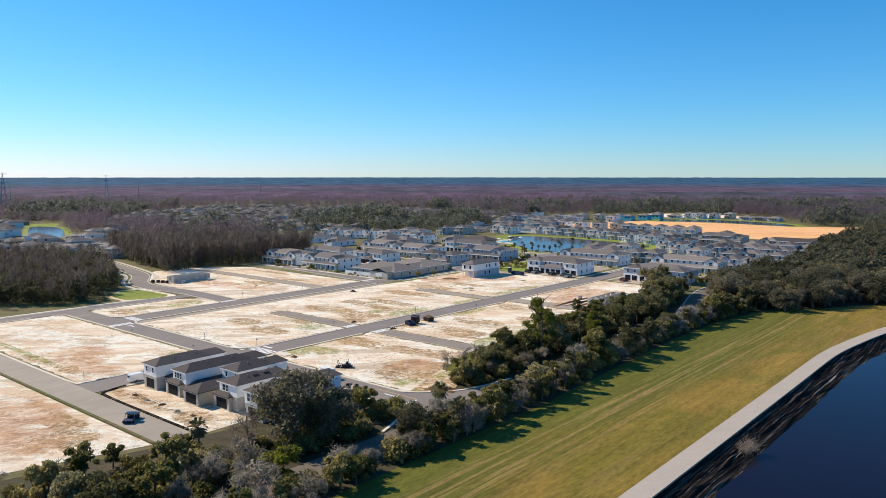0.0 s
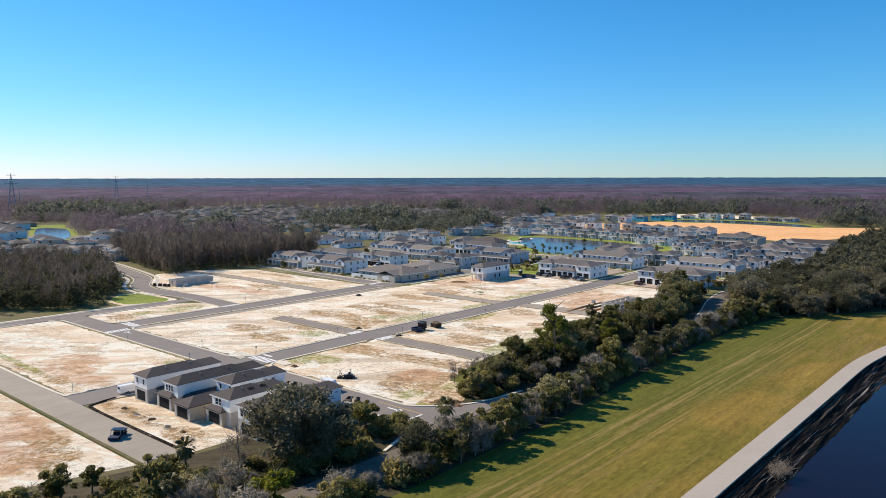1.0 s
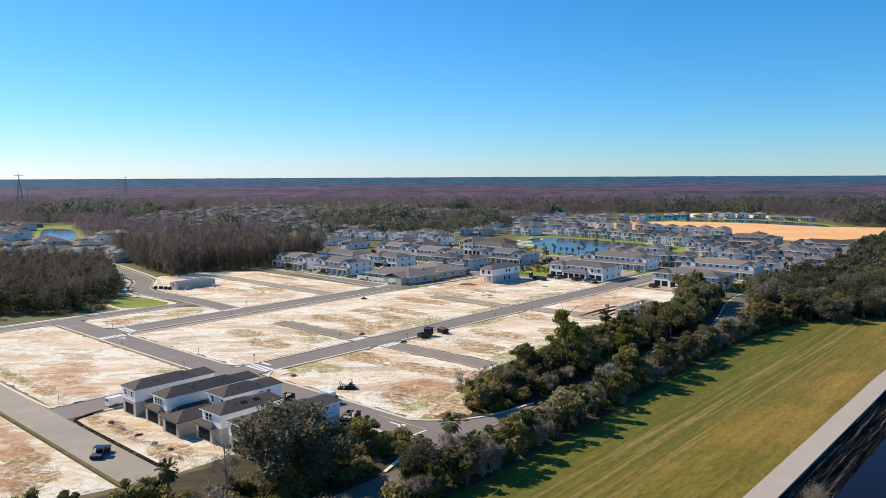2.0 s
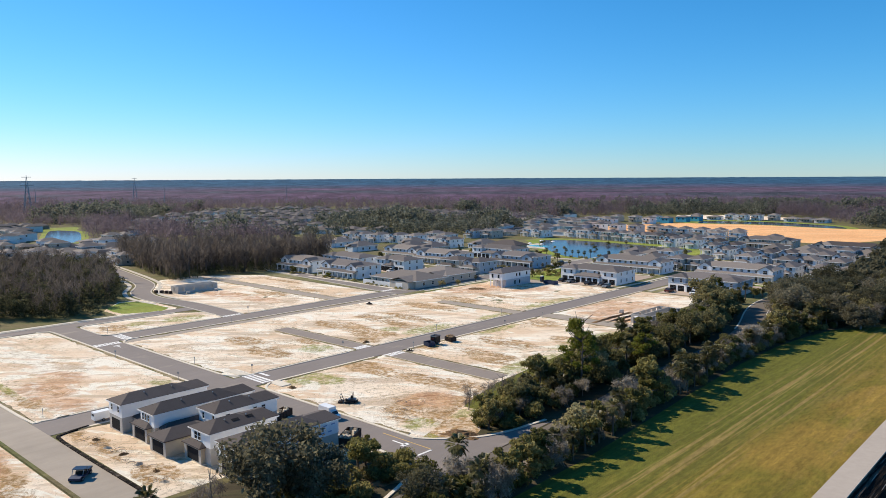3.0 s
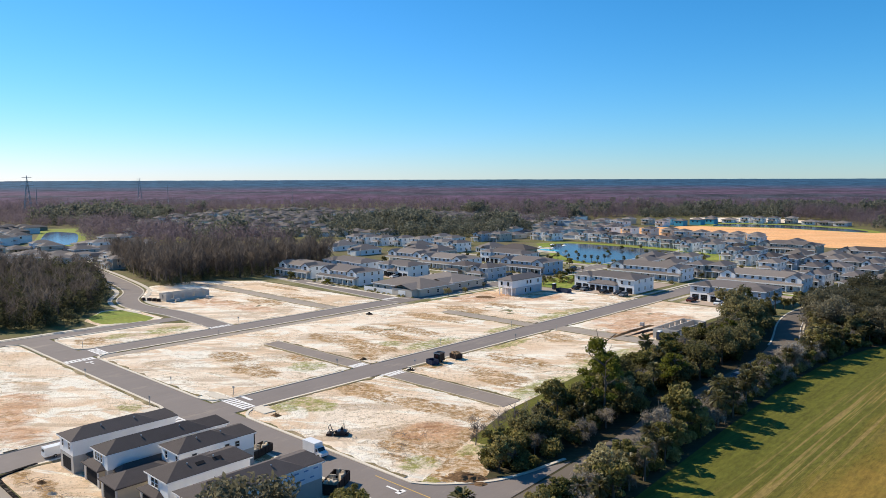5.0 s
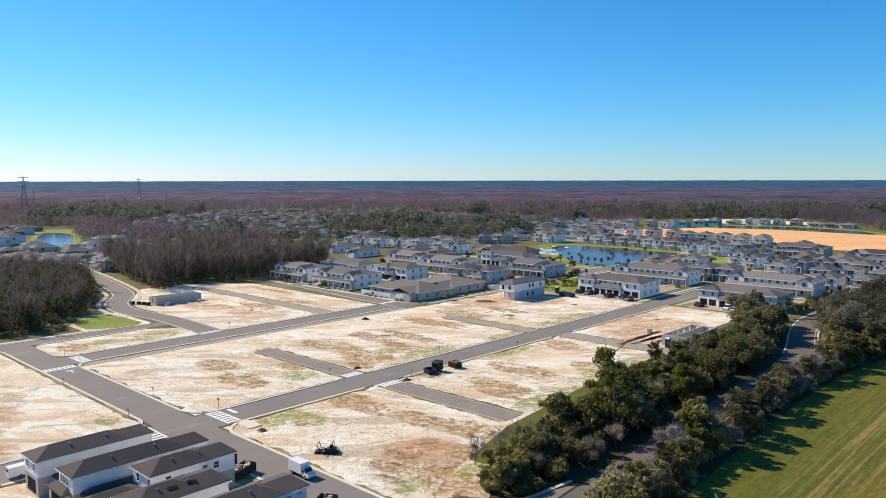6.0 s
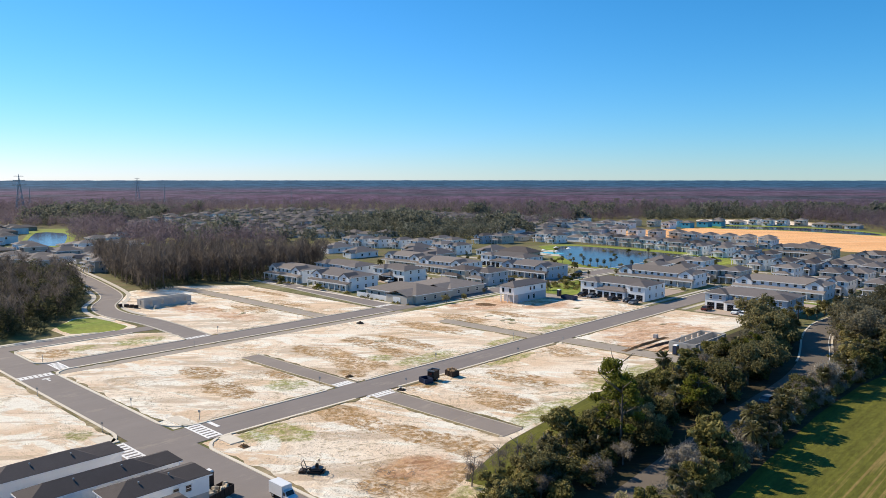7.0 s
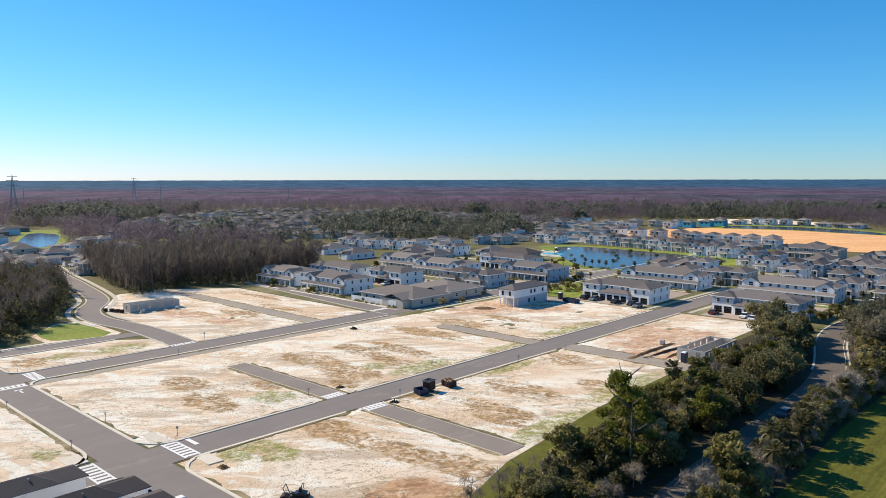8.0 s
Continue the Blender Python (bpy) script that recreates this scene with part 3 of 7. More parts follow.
D_LINE = smooth_line([(-62, 37.2), (-92, 38.6), (-114, 36.2), (-131, 39.5), (-153, 51.2), (-195, 60), (-225, 65), (-270, 74)], 3.0)
road("road_7", ribbon(Form(), D_LINE, -3.4, 3.4, -0.05, 0.076), "winding grey asphalt road leading into the wood")
G_LINE = smooth_line([(-60, 103), (-70, 103), (-127, 108.5), (-148, 111), (-170, 122), (-190, 150)], 3.0)
road("road_8", ribbon(Form(), G_LINE, -3.3, 3.3, -0.05, 0.070), "grey asphalt street in front of the houses")
road("road_9", ribbon(Form(), PERIM, -3.3, 3.3, -0.05, 0.050), "brown asphalt road between the tree belts, darkened for their shade", SHADE_ROAD)
PERIM_FAR = [p for p in PERIM if p.y > 116]
solid("edge_line", ribbon(Form(), [p for p in PERIM if p.y > 30], 2.7, 2.82, 0.02, 0.058), WHITE_LINE, "worn white painted edge line of the shaded road", "road marking", kind="structure", m=PLAN)
for o in (-3.5, 3.5):
    solid("kerb", ribbon(Form(), PERIM_FAR, o - 0.22, o + 0.22, -0.05, 0.13), KERB, "pale concrete kerb of the road's bend", "kerb", kind="structure", m=PLAN)
road("road_10", Form().slab([(49.9, -9.0), (56, -10), (62, -16), (64.2, -16), (61.8, 20), (59, 11.5), (57, 6.5), (54, 3.0), (51, -0.6), (49.9, -1.4)], -0.05, 0.056), "asphalt junction apron")
for k, ((s0, s1, r0, r1), lab) in enumerate(zip(ALLEYS, ("narrow dusty asphalt alley ending at the grass", "narrow dusty asphalt alley between sand lots", "pale dirt alley between sand lots",
                                                         "pale dirt alley between sand lots", "dusty alley across the sand lots", "dirt track by the building site"))):
    road("alley_%d" % (k + 1), rect(s0, s1, r0, r1, 0.068), lab, ALLEY_ASPHALT if k < 2 else OLD_ASPHALT)


def kerb(pts, label="pale concrete kerb", w=0.55, mat=KERB, h=0.17):
    ln = smooth_line(pts, 1.2) if len(pts) > 2 else [Vector(p) for p in pts]
    return solid("kerb", ribbon(Form(), ln, -w / 2, w / 2, -0.05, h), mat, label, "kerb", kind="structure", m=PLAN)


def corner(s0, r0, s1, r1, rad, turn_s, turn_r):
    """Points of a kerb that comes along s, rounds a corner and goes off along r."""
    out = [(s0, r0), ((s0 + s1) / 2, r0)]
    for i in range(7):
        a = i / 6 * math.pi / 2
        out.append((s1 + turn_s * rad * (1 - math.sin(a)), r0 + turn_r * rad * (1 - math.cos(a))))
    return out + [(s1, (r0 + r1) / 2 + turn_r), (s1, r1)]


kerb(corner(50, -1.4, 5.2, 30.5, 5.0, 1, 1))
kerb([(5.2, 41.5), (5.2, 95)]); kerb([(5.2, 105), (5.2, 161)])
kerb(corner(-50, -1.4, -3.1, 30, 5.0, -1, 1))
kerb([(-3.1, 40), (-3.1, 93)]); kerb([(-3.1, 102), (-3.1, 160)]); kerb([(5.2, 190), (5.2, 250)]); kerb([(-3.1, 183), (-3.1, 222)])
kerb([(-70, -8.8), (-81, -8.8), (-83.4, -9.8), (-84.2, -12)]); kerb(corner(-70, -8.8, -3.6, -36, 5.0, -1, -1)); kerb(corner(50, -8.8, 5.0, -36, 5.0, 1, -1))
kerb(corner(-50, -1.4, -57.3, 98, 4.0, 1, 1)); kerb(corner(-80, -1.4, -65.8, 33, 3.0, -1, 1)); kerb([(-80, -1.4), (-82.4, -0.8), (-83.8, 1.0), (-84.1, 4), (-84.1, 28)])
kerb([(-65.8, 43), (-65.8, 97)]); kerb([(-65.8, 110), (-65.8, 330)]); kerb([(-57.3, 110), (-57.3, 330)])
kerb([(-52, -40.0), (-8, -40.0), (-4, -38.5), (-3.6, -34)], "pale concrete kerb"); kerb([(4.8, -34), (6, -38.5), (10, -39.9), (40, -40.0)], "dark dirt-covered kerb", 0.5, BANK, 0.25)
kerb([(-220, -46.8), (40, -46.8)], "dirt-covered kerb along the lane", 0.55, SCRUB, 0.25)
kerb([(50, -1.4), (52.5, 0.2), (55.2, 3.0), (57.8, 6.5), (59.4, 11.5), (60.6, 20)])
kerb([(50, -8.8), (55, -9.5), (60, -13), (63, -20)])
for sgn in (-1, 1):
    kk = Form()
    ribbon(kk, D_LINE[2:], sgn * 3.5 - 0.22, sgn * 3.5 + 0.22, -0.05, 0.17)
    solid("kerb", kk, CONCRETE, "pale concrete kerb", "kerb", kind="structure", m=PLAN)
    ribbon_w = Form()
    ribbon(ribbon_w, D_LINE[14:], sgn * 5.6 - 0.75, sgn * 5.6 + 0.75, -0.05, 0.12)
    solid("pavement", ribbon_w, CONCRETE, "pale concrete footpath beside the road", "pavement", kind="structure", m=PLAN)
    kk = Form()
    ribbon(kk, G_LINE, sgn * 3.5 - 0.22, sgn * 3.5 + 0.22, -0.05, 0.17)
    solid("kerb", kk, CONCRETE, "pale concrete kerb", "kerb", kind="structure", m=PLAN)
for s0, s1, r0, r1 in ((6.6, 8.0, 163, 248), (-6.0, -4.6, 160, 222), (-68.6, -67.2, 111, 330), (-56.0, -54.6, 111, 330)):
    solid("pavement", rect(s0, s1, r0, r1, 0.12), CONCRETE, "pale concrete footpath", "pavement", kind="structure", m=PLAN)

# ragged edges of dirt and dead grass where the sand meets the kerbs
VERGE_DIRT = grass_material("verge_dirt", (0.27, 0.21, 0.115), (0.18, 0.155, 0.070), (0.42, 0.33, 0.21), 20.0)


def dirt_edge(s0, r0, s1, r1, side):
    """A thin uneven strip along a kerb; side is the way it spreads from the line."""
    f = Form()
    a, b = Vector((s0, r0)), Vector((s1, r1))
    n = max(2, int((b - a).length / 0.7))
    d = (b - a).normalized()
    out = Vector((-d.y, d.x)) * side
    for i in range(n + 1):
        p = a.lerp(b, i / n)
        wide = 0.15 + max(0.0, 0.55 + 0.9 * noise.fractal((p.x * 0.30, p.y * 0.30, 4.0), 1.0, 2.0, 4))
        q, w = p + out * 0.22, p + out * (0.22 + wide)
        f.v += [(q.x, q.y, 0.165), (q.x * 0.4 + w.x * 0.6, q.y * 0.4 + w.y * 0.6, 0.15), (w.x, w.y, 0.03)]
    for i in range(n):
        k = 3 * i
        f.f += [(k, k + 3, k + 4, k + 1), (k + 1, k + 4, k + 5, k + 2)]
    return solid("verge", f, VERGE_DIRT, "ragged strip of dirt and dead grass along the kerb", "verge", kind="structure", m=PLAN)


for s0, r0, s1, r1, side in ((11, -1.4, 48, -1.4, 1), (-50, -1.4, -9, -1.4, 1), (-66, -8.8, -9, -8.8, -1), (10, -8.8, 49, -8.8, -1), (5.2, 5, 5.2, 31, -1), (5.2, 42, 5.2, 95, -1),
                             (5.2, 106, 5.2, 160, -1), (-3.1, 5, -3.1, 30, 1), (-3.1, 40, -3.1, 93, 1), (-3.1, 102, -3.1, 159, 1), (-57.3, 4, -57.3, 98, -1), (-65.8, 3, -65.8, 32, 1), (-65.8, 44, -65.8, 97, 1),
                             (-3.4, -36, -3.4, -14, 1), (4.9, -36, 4.9, -14, -1), (-50, -40.0, -8, -40.0, 1)):
    dirt_edge(s0, r0, s1, r1, side)

for s0, s1, r0, r1 in ALLEYS[:5]:                 # low edges of the alleys, half buried
    for e, side in ((r0, -1), (r1, 1)):
        kerb([(s0 + 0.8, e), (s1 - 0.2, e)], "low sandy concrete edge of the alley", 0.24, BUFF, 0.12)
        dirt_edge(s0 + 1.5, e, s1 - 0.5, e, side)

# painted crossings, stop lines and arrows
def marks(name, boxes, label):
    f = Form()
    for s0, s1, r0, r1 in boxes:
        f.box(s0, s1, r0, r1, 0.03, 0.085)
    return solid(name, f, WHITE_LINE, label, "road marking", kind="structure", m=PLAN)


def crossing(s0, s1, r0, r1, along_s):
    n = 7
    bs = []
    if along_s:
        bs += [(s0, s1, r0, r0 + 0.3), (s0, s1, r1 - 0.3, r1)]
        for i in range(n):
            c = s0 + (s1 - s0) * (i + 0.5) / n
            bs.append((c - 0.32, c + 0.32, r0 + 0.3, r1 - 0.3))
    else:
        bs += [(s0, s0 + 0.3, r0, r1), (s1 - 0.3, s1, r0, r1)]
        for i in range(n):
            c = r0 + (r1 - r0) * (i + 0.5) / n
            bs.append((s0 + 0.3, s1 - 0.3, c - 0.32, c + 0.32))
    return marks("crosswalk", bs, "white painted ladder crosswalk")


crossing(-3.2, 4.6, 0.6, 3.2, True)
crossing(-3.4, 4.8, -12.0, -9.4, True)
crossing(-64.8, -57.6, 0.2, 2.6, True)
crossing(-56.6, -54.2, -8.4, -1.8, False)
crossing(5.4, 7.6, 32.8, 39.2, False)
crossing(-5.6, -3.4, 32.4, 38.2, False)
crossing(-67.6, -65.8, 34.0, 40.6, False)
crossing(-67.8, -66.0, 99.6, 106.2, False)
marks("stop_line", [(-2.9, 0.6, 4.4, 5.1)], "white painted stop line")
marks("stop_line", [(1.0, 4.4, -14.6, -13.9), (1.0, 4.4, -16.4, -16.0)], "white painted stop lines")
marks("stop_line", [(55.4, 55.8, -6.4, -3.4)], "white painted stop line and edge line")
marks("lane_arrow", [(48.2, 51.2, -4.65, -4.35), (50.6, 51.4, -5.2, -3.8)], "white painted lane arrow")
marks("lane_arrow", [(-52, -49.5, -4.4, -4.1), (-52.4, -51.6, -5.0, -3.5)], "white painted lane arrow")
solid("edge_line", rect(44.5, 55.2, -3.25, -3.1, 0.085, 0.03), plain("yellow_line", (0.62, 0.40, 0.13), 0.7, 0, 2.5, 0.15), "faded yellow centre line", "road marking", kind="structure", m=PLAN)
for s0, s1, r0, r1 in ((-9.5, -3.8, 0.6, 2.6), (5.6, 9.6, 1.6, 4.0), (-8.5, -4.2, -12.5, -9.6)):
    solid("pavement", rect(s0, s1, r0, r1, 0.17), KERB, "pale concrete ramp at the crossing", "pavement", kind="structure", m=PLAN)

# ponds among the houses and the open orange field
def pool(name, pts, mat, z, label, category):
    c = smooth_line(pts + [pts[0]], 6.0)[:-1]
    return solid(name, Form().slab([(p.x, p.y) for p in c], -0.4, z), mat, label, category, kind="structure")


pool("pond_bank_1", [(30, 506), (33, 455), (38, 405), (74, 390), (104, 408), (124, 424), (126, 446), (112, 470), (94, 488), (74, 506), (50, 520)], LAWN_BRIGHT, 0.10, "bright grass bank round a pond", "grass")
pool("pond_1", [(38, 502), (38, 450), (43, 412), (55, 396), (68, 400), (84, 416), (104, 420), (116, 428), (118, 438), (103, 462), (87, 479), (70, 496), (52, 508)], POND, 0.16, "calm blue pond beside the houses", "water")
pool("orange_field", [(70, 560), (92, 630), (140, 668), (190, 684), (236, 668), (270, 630), (300, 602), (340, 590), (340, 540), (283, 515), (215, 480), (190, 500), (150, 540), (110, 560)], ORANGE_SAND, 0.06, "bare orange sand field", "sand")
pool("far_sand", [(196, 735), (215, 745), (262, 736), (300, 705), (318, 720), (300, 775), (262, 815), (210, 815)], SAND, 0.05, "pale sand behind the far pond", "sand")
pool("pond_bank_2", [(182, 690), (190, 676), (234, 656), (268, 618), (290, 602), (298, 640), (274, 694), (232, 722), (198, 718)], LAWN_BRIGHT, 0.10, "grass bank round the far pond", "grass")
pool("pond_2", [(192, 682), (236, 661), (268, 623), (285, 609), (288, 640), (264, 686), (228, 706), (203, 704)], LAKE, 0.14, "dark blue pond behind the orange field", "water")
pool("pond_bank_3", [(-284, 474), (-264, 484), (-268, 508), (-308, 582), (-330, 606), (-350, 642), (-372, 622), (-352, 594), (-306, 514)], LAWN_BRIGHT, 0.05, "bright grass bank of a pond", "grass")
pool("pond_3", [(-282, 480), (-268, 490), (-272, 507), (-313, 579), (-332, 597), (-346, 595), (-302, 514)], POND, 0.10, "pale blue pond beside the woods", "water")
pool("lawn_field", [(-300, 690), (-180, 640), (-170, 665), (-280, 720)], LAWN_BRIGHT, 0.05, "bright lawn before far houses", "grass")
pool("village_ground_3", [(-420, 400), (-250, 362), (-205, 365), (-190, 420), (-232, 505), (-250, 500), (-262, 455), (-300, 465), (-400, 640), (-470, 640)], LAWN, 0.04, "grey drives and yards between houses", "yard")

# ---- houses ----
CACHE = {}


def shared(key, make, mat, name, smooth=False):
    if key not in CACHE:
        f = Form()
        make(f)
        CACHE[key] = f.mesh(name, mat, smooth)
    return CACHE[key]


def piece(name, me, parent, m, label=""):
    ob = new(name, me)
    ob.parent = parent
    ob.matrix_local = m
    return tagged(ob, label)


def window(parent, m, w=0.9, h=1.4, mullion=True, trim=None):
    """A framed window; m puts its middle on the wall, with the outside towards -y."""
    trim = trim or TRIM

    def frame_form(f):
        t = 0.09
        f.box(-w / 2 - t, -w / 2, -0.07, 0.02, -h / 2 - t, h / 2 + t).box(w / 2, w / 2 + t, -0.07, 0.02, -h / 2 - t, h / 2 + t)
        f.box(-w / 2, w / 2, -0.07, 0.02, h / 2, h / 2 + t).box(-w / 2, w / 2, -0.10, 0.02, -h / 2 - t, -h / 2)
        if mullion:
            f.box(-w / 2, w / 2, -0.05, 0.02, -0.03, 0.03)
    fr = piece("window", shared(("wf", w, h, mullion, trim.name), frame_form, trim, "window"), parent, m)
    piece("pane", shared(("wp", w, h), lambda f: f.box(-w / 2, w / 2, -0.03, 0.01, -h / 2, h / 2), GLASS, "pane"), fr, Matrix())
    return fr


def front(x, z, y=0.0):
    return pose(x, y, z)


def right(y, z, x):
    return pose(x, y, z, 0, 0, 90)


def left(y, z, x):
    return pose(x, y, z, 0, 0, -90)


def garage_door(parent, x, y=0.0, w=2.6, h=2.2, mat=None):
    mat = mat or DARK

    def f_panel(f):
        for i in range(4):
            f.box(-w / 2, w / 2, -0.035, 0.02, i * h / 4 + 0.012, (i + 1) * h / 4 - 0.012)
    return piece("garage_door", shared(("gd", w, h, mat.name), f_panel, mat, "garage_door"), parent, pose(x, y, 0.02))


def door(parent, x, y=0.0, m=None, mat=None):
    d = piece("door", shared(("dr", (mat or BLUE).name), lambda f: f.box(-0.48, 0.48, -0.05, 0.02, 0.0, 2.1), mat or BLUE, "door"), parent, m or pose(x, y, 0.05))
    piece("door_frame", shared("drf", lambda f: f.box(-0.6, -0.49, -0.08, 0.02, 0, 2.2).box(0.49, 0.6, -0.08, 0.02, 0, 2.2).box(-0.6, 0.6, -0.08, 0.02, 2.11, 2.24), TRIM, "door_frame"), d, Matrix())
    return d


def post(parent, x, y, h=2.6, w=0.22):
    return piece("post", shared(("post", h, w), lambda f: f.box(-w / 2, w / 2, -w / 2, w / 2, 0, h), TRIM, "post"), parent, pose(x, y, 0))


def gable_wall(f, x0, x1, y, z, rise, thick=0.2):
    f.add([(x0, y, z), (x1, y, z), ((x0 + x1) / 2, y, z + rise), (x0, y + thick, z), (x1, y + thick, z), ((x0 + x1) / 2, y + thick, z + rise)],
          [(0, 1, 2), (5, 4, 3), (0, 3, 4, 1), (1, 4, 5, 2), (2, 5, 3, 0)])


def cross_gable(f, x0, x1, y0, y1, z, rise, over=0.35, thick=0.16):
    """A gabled roof whose ridge runs front to back."""
    x0, x1, y0 = x0 - over, x1 + over, y0 - over
    c = (x0 + x1) / 2
    for a, b in ((x0, c), (c, x1)):
        za, zb = (z, z + rise) if a == x0 else (z + rise, z)
        f.add([(a, y0, za), (b, y0, zb), (b, y1, zb), (a, y1, za), (a, y0, za + thick), (b, y0, zb + thick), (b, y1, zb + thick), (a, y1, za + thick)],
              [(3, 2, 1, 0), (4, 5, 6, 7), (0, 1, 5, 4), (1, 2, 6, 5), (2, 3, 7, 6), (3, 0, 4, 7)])


def eaves(parent, x0, x1, y0, y1, z, over=0.45, tall=0.2):
    """White fascia boards round a roof's edge."""
    x0, x1, y0, y1, t = x0 - over, x1 + over, y0 - over, y1 + over, 0.04
    part("fascia", Form().box(x0 - t, x1 + t, y0 - t, y0 - 0.003, z - 0.04, z + tall).box(x0 - t, x1 + t, y1 + 0.003, y1 + t, z - 0.04, z + tall)
         .box(x0 - t, x0 - 0.003, y0 - 0.003, y1 + 0.003, z - 0.04, z + tall).box(x1 + 0.003, x1 + t, y0 - 0.003, y1 + 0.003, z - 0.04, z + tall), TRIM, parent, "white eaves board")


def garage_row(m, w=24.0, d=16.5, wall=WHITE, roof=ROOF, label="", low=None, upper=None):
    """Two-storey terrace: end bays over double garages, a lower roofed middle."""
    h = thing("terrace", m, label, "terraced house", "terraces")
    body = Form().box(0, w, 1.6, d, 0, 4.9).box(0, 6.6, 0, 1.6, 0, 4.9).box(w - 6.6, w, 0, 1.6, 0, 4.9)
    part("wall", body, wall, h)
    part("wall", Form().box(6.9, w - 6.9, -1.2, 1.595, 0, 2.7), low or wall, h, "single-storey front")
    if upper:
        for x0 in (0.0, w - 6.6):
            part("upper_cladding", Form().box(x0, x0 + 6.6, -0.015, 0.0, 2.75, 4.88), upper, h, "blue-grey siding over the garages")
        part("upper_cladding", Form().box(6.62, w - 6.62, 1.585, 1.6, 2.75, 4.88), upper, h, "blue-grey siding over the low front")
        part("side_cladding", Form().box(w, w + 0.015, 0.0, d, 2.75, 4.88), upper, h, "blue-grey siding on the gable end")
    part("roof", Form().hip(0, w, 1.6, d, 4.9, 1.6, 0.45), roof, h)
    eaves(h, 0, w, 1.6, d, 4.9)
    for x0 in (0.0, w - 6.6):
        part("bay_roof", Form().hip(x0, x0 + 6.6, 0, 8.0, 4.94, 1.3, 0.45), roof, h)
        part("fascia", Form().box(x0 - 0.5, x0 + 7.1, -0.52, -0.455, 4.9, 5.14), TRIM, h, "white eaves board")
    part("porch_roof", Form().hip(6.9, w - 6.9, -1.2, 3.0, 2.72, 1.1, 0.4), roof, h)
    for x in (1.9, 4.9, w - 4.9, w - 1.9):
        garage_door(h, x, 0.0, 2.3, 2.1)
        window(h, front(x, 3.9), 0.9, 1.2)
    for x in (8.6, 11.2, w - 11.2, w - 8.6):
        garage_door(h, x, -1.2, 1.9, 2.1)
    for x in (8.5, 10.5, w - 10.5, w - 8.5):
        window(h, front(x, 4.2, 1.6), 0.9, 0.9)
    for y in (3.5, 8.0, 12.5):
        window(h, right(y, 4.2, w), 0.8, 1.2)
        window(h, right(y, 1.5, w), 0.8, 1.2)
    return h


def porch_row(m, w=22.0, d=13.0, wall=WHITE, roof=ROOF, label="", posts=8):
    """Two-storey terrace with a full-width pillared porch and gables at both ends."""
    h = thing("terrace", m, label, "terraced house", "terraces")
    body = Form().box(0, w, 0, d, 0, 4.9)
    for x0 in (0.4, w - 6.2):
        gable_wall(body, x0, x0 + 5.8, -0.6, 4.7, 1.7)
        body.box(x0, x0 + 5.8, -0.6, -0.001, 2.9, 4.7)
    part("wall", body, wall, h)
    part("roof", Form().hip(0, w, 0, d, 4.9, 1.7, 0.45), roof, h)
    eaves(h, 0, w, 0, d, 4.9)
    part("porch_beam", Form().box(-0.3, w + 0.3, -2.86, -2.81, 2.45, 2.82), TRIM, h, "white beam along the porch")
    for x0 in (0.4, w - 6.2):
        g2 = Form()
        cross_gable(g2, x0, x0 + 5.8, -0.6, 5.0, 4.62, 1.8)
        part("gable_roof", g2, roof, h)
        window(h, front(x0 + 2.9, 4.2, -0.6), 1.5, 1.3)
    part("porch_roof", Form().add([(-0.3, -2.8, 2.6), (w + 0.3, -2.8, 2.6), (w + 0.3, 0.0, 3.3), (-0.3, 0.0, 3.3),
                                    (-0.3, -2.8, 2.8), (w + 0.3, -2.8, 2.8), (w + 0.3, 0.0, 3.5), (-0.3, 0.0, 3.5)],
                                   [(3, 2, 1, 0), (4, 5, 6, 7), (0, 1, 5, 4), (1, 2, 6, 5), (2, 3, 7, 6), (3, 0, 4, 7)]), roof, h)
    part("porch_floor", Form().box(-0.1, w + 0.1, -2.7, -0.002, 0, 0.18), CONCRETE, h)
    for i in range(posts):
        post(h, 0.1 + (w - 0.2) * i / (posts - 1), -2.55, 2.6, 0.28)
    n = int(w / 2.6)
    for i in range(n):
        x = (i + 0.5) * w / n
        if i % 3 == 1:
            door(h, x)
        else:
            window(h, front(x, 1.5), 0.9, 1.7)
        if 6.4 < x < w - 6.4:
            window(h, front(x, 4.25), 1.0, 0.9)
    for y in (3.0, 7.0, 10.5):
        window(h, right(y, 4.2, w), 0.8, 1.2)
        window(h, right(y, 1.5, w), 0.8, 1.2)
    return h


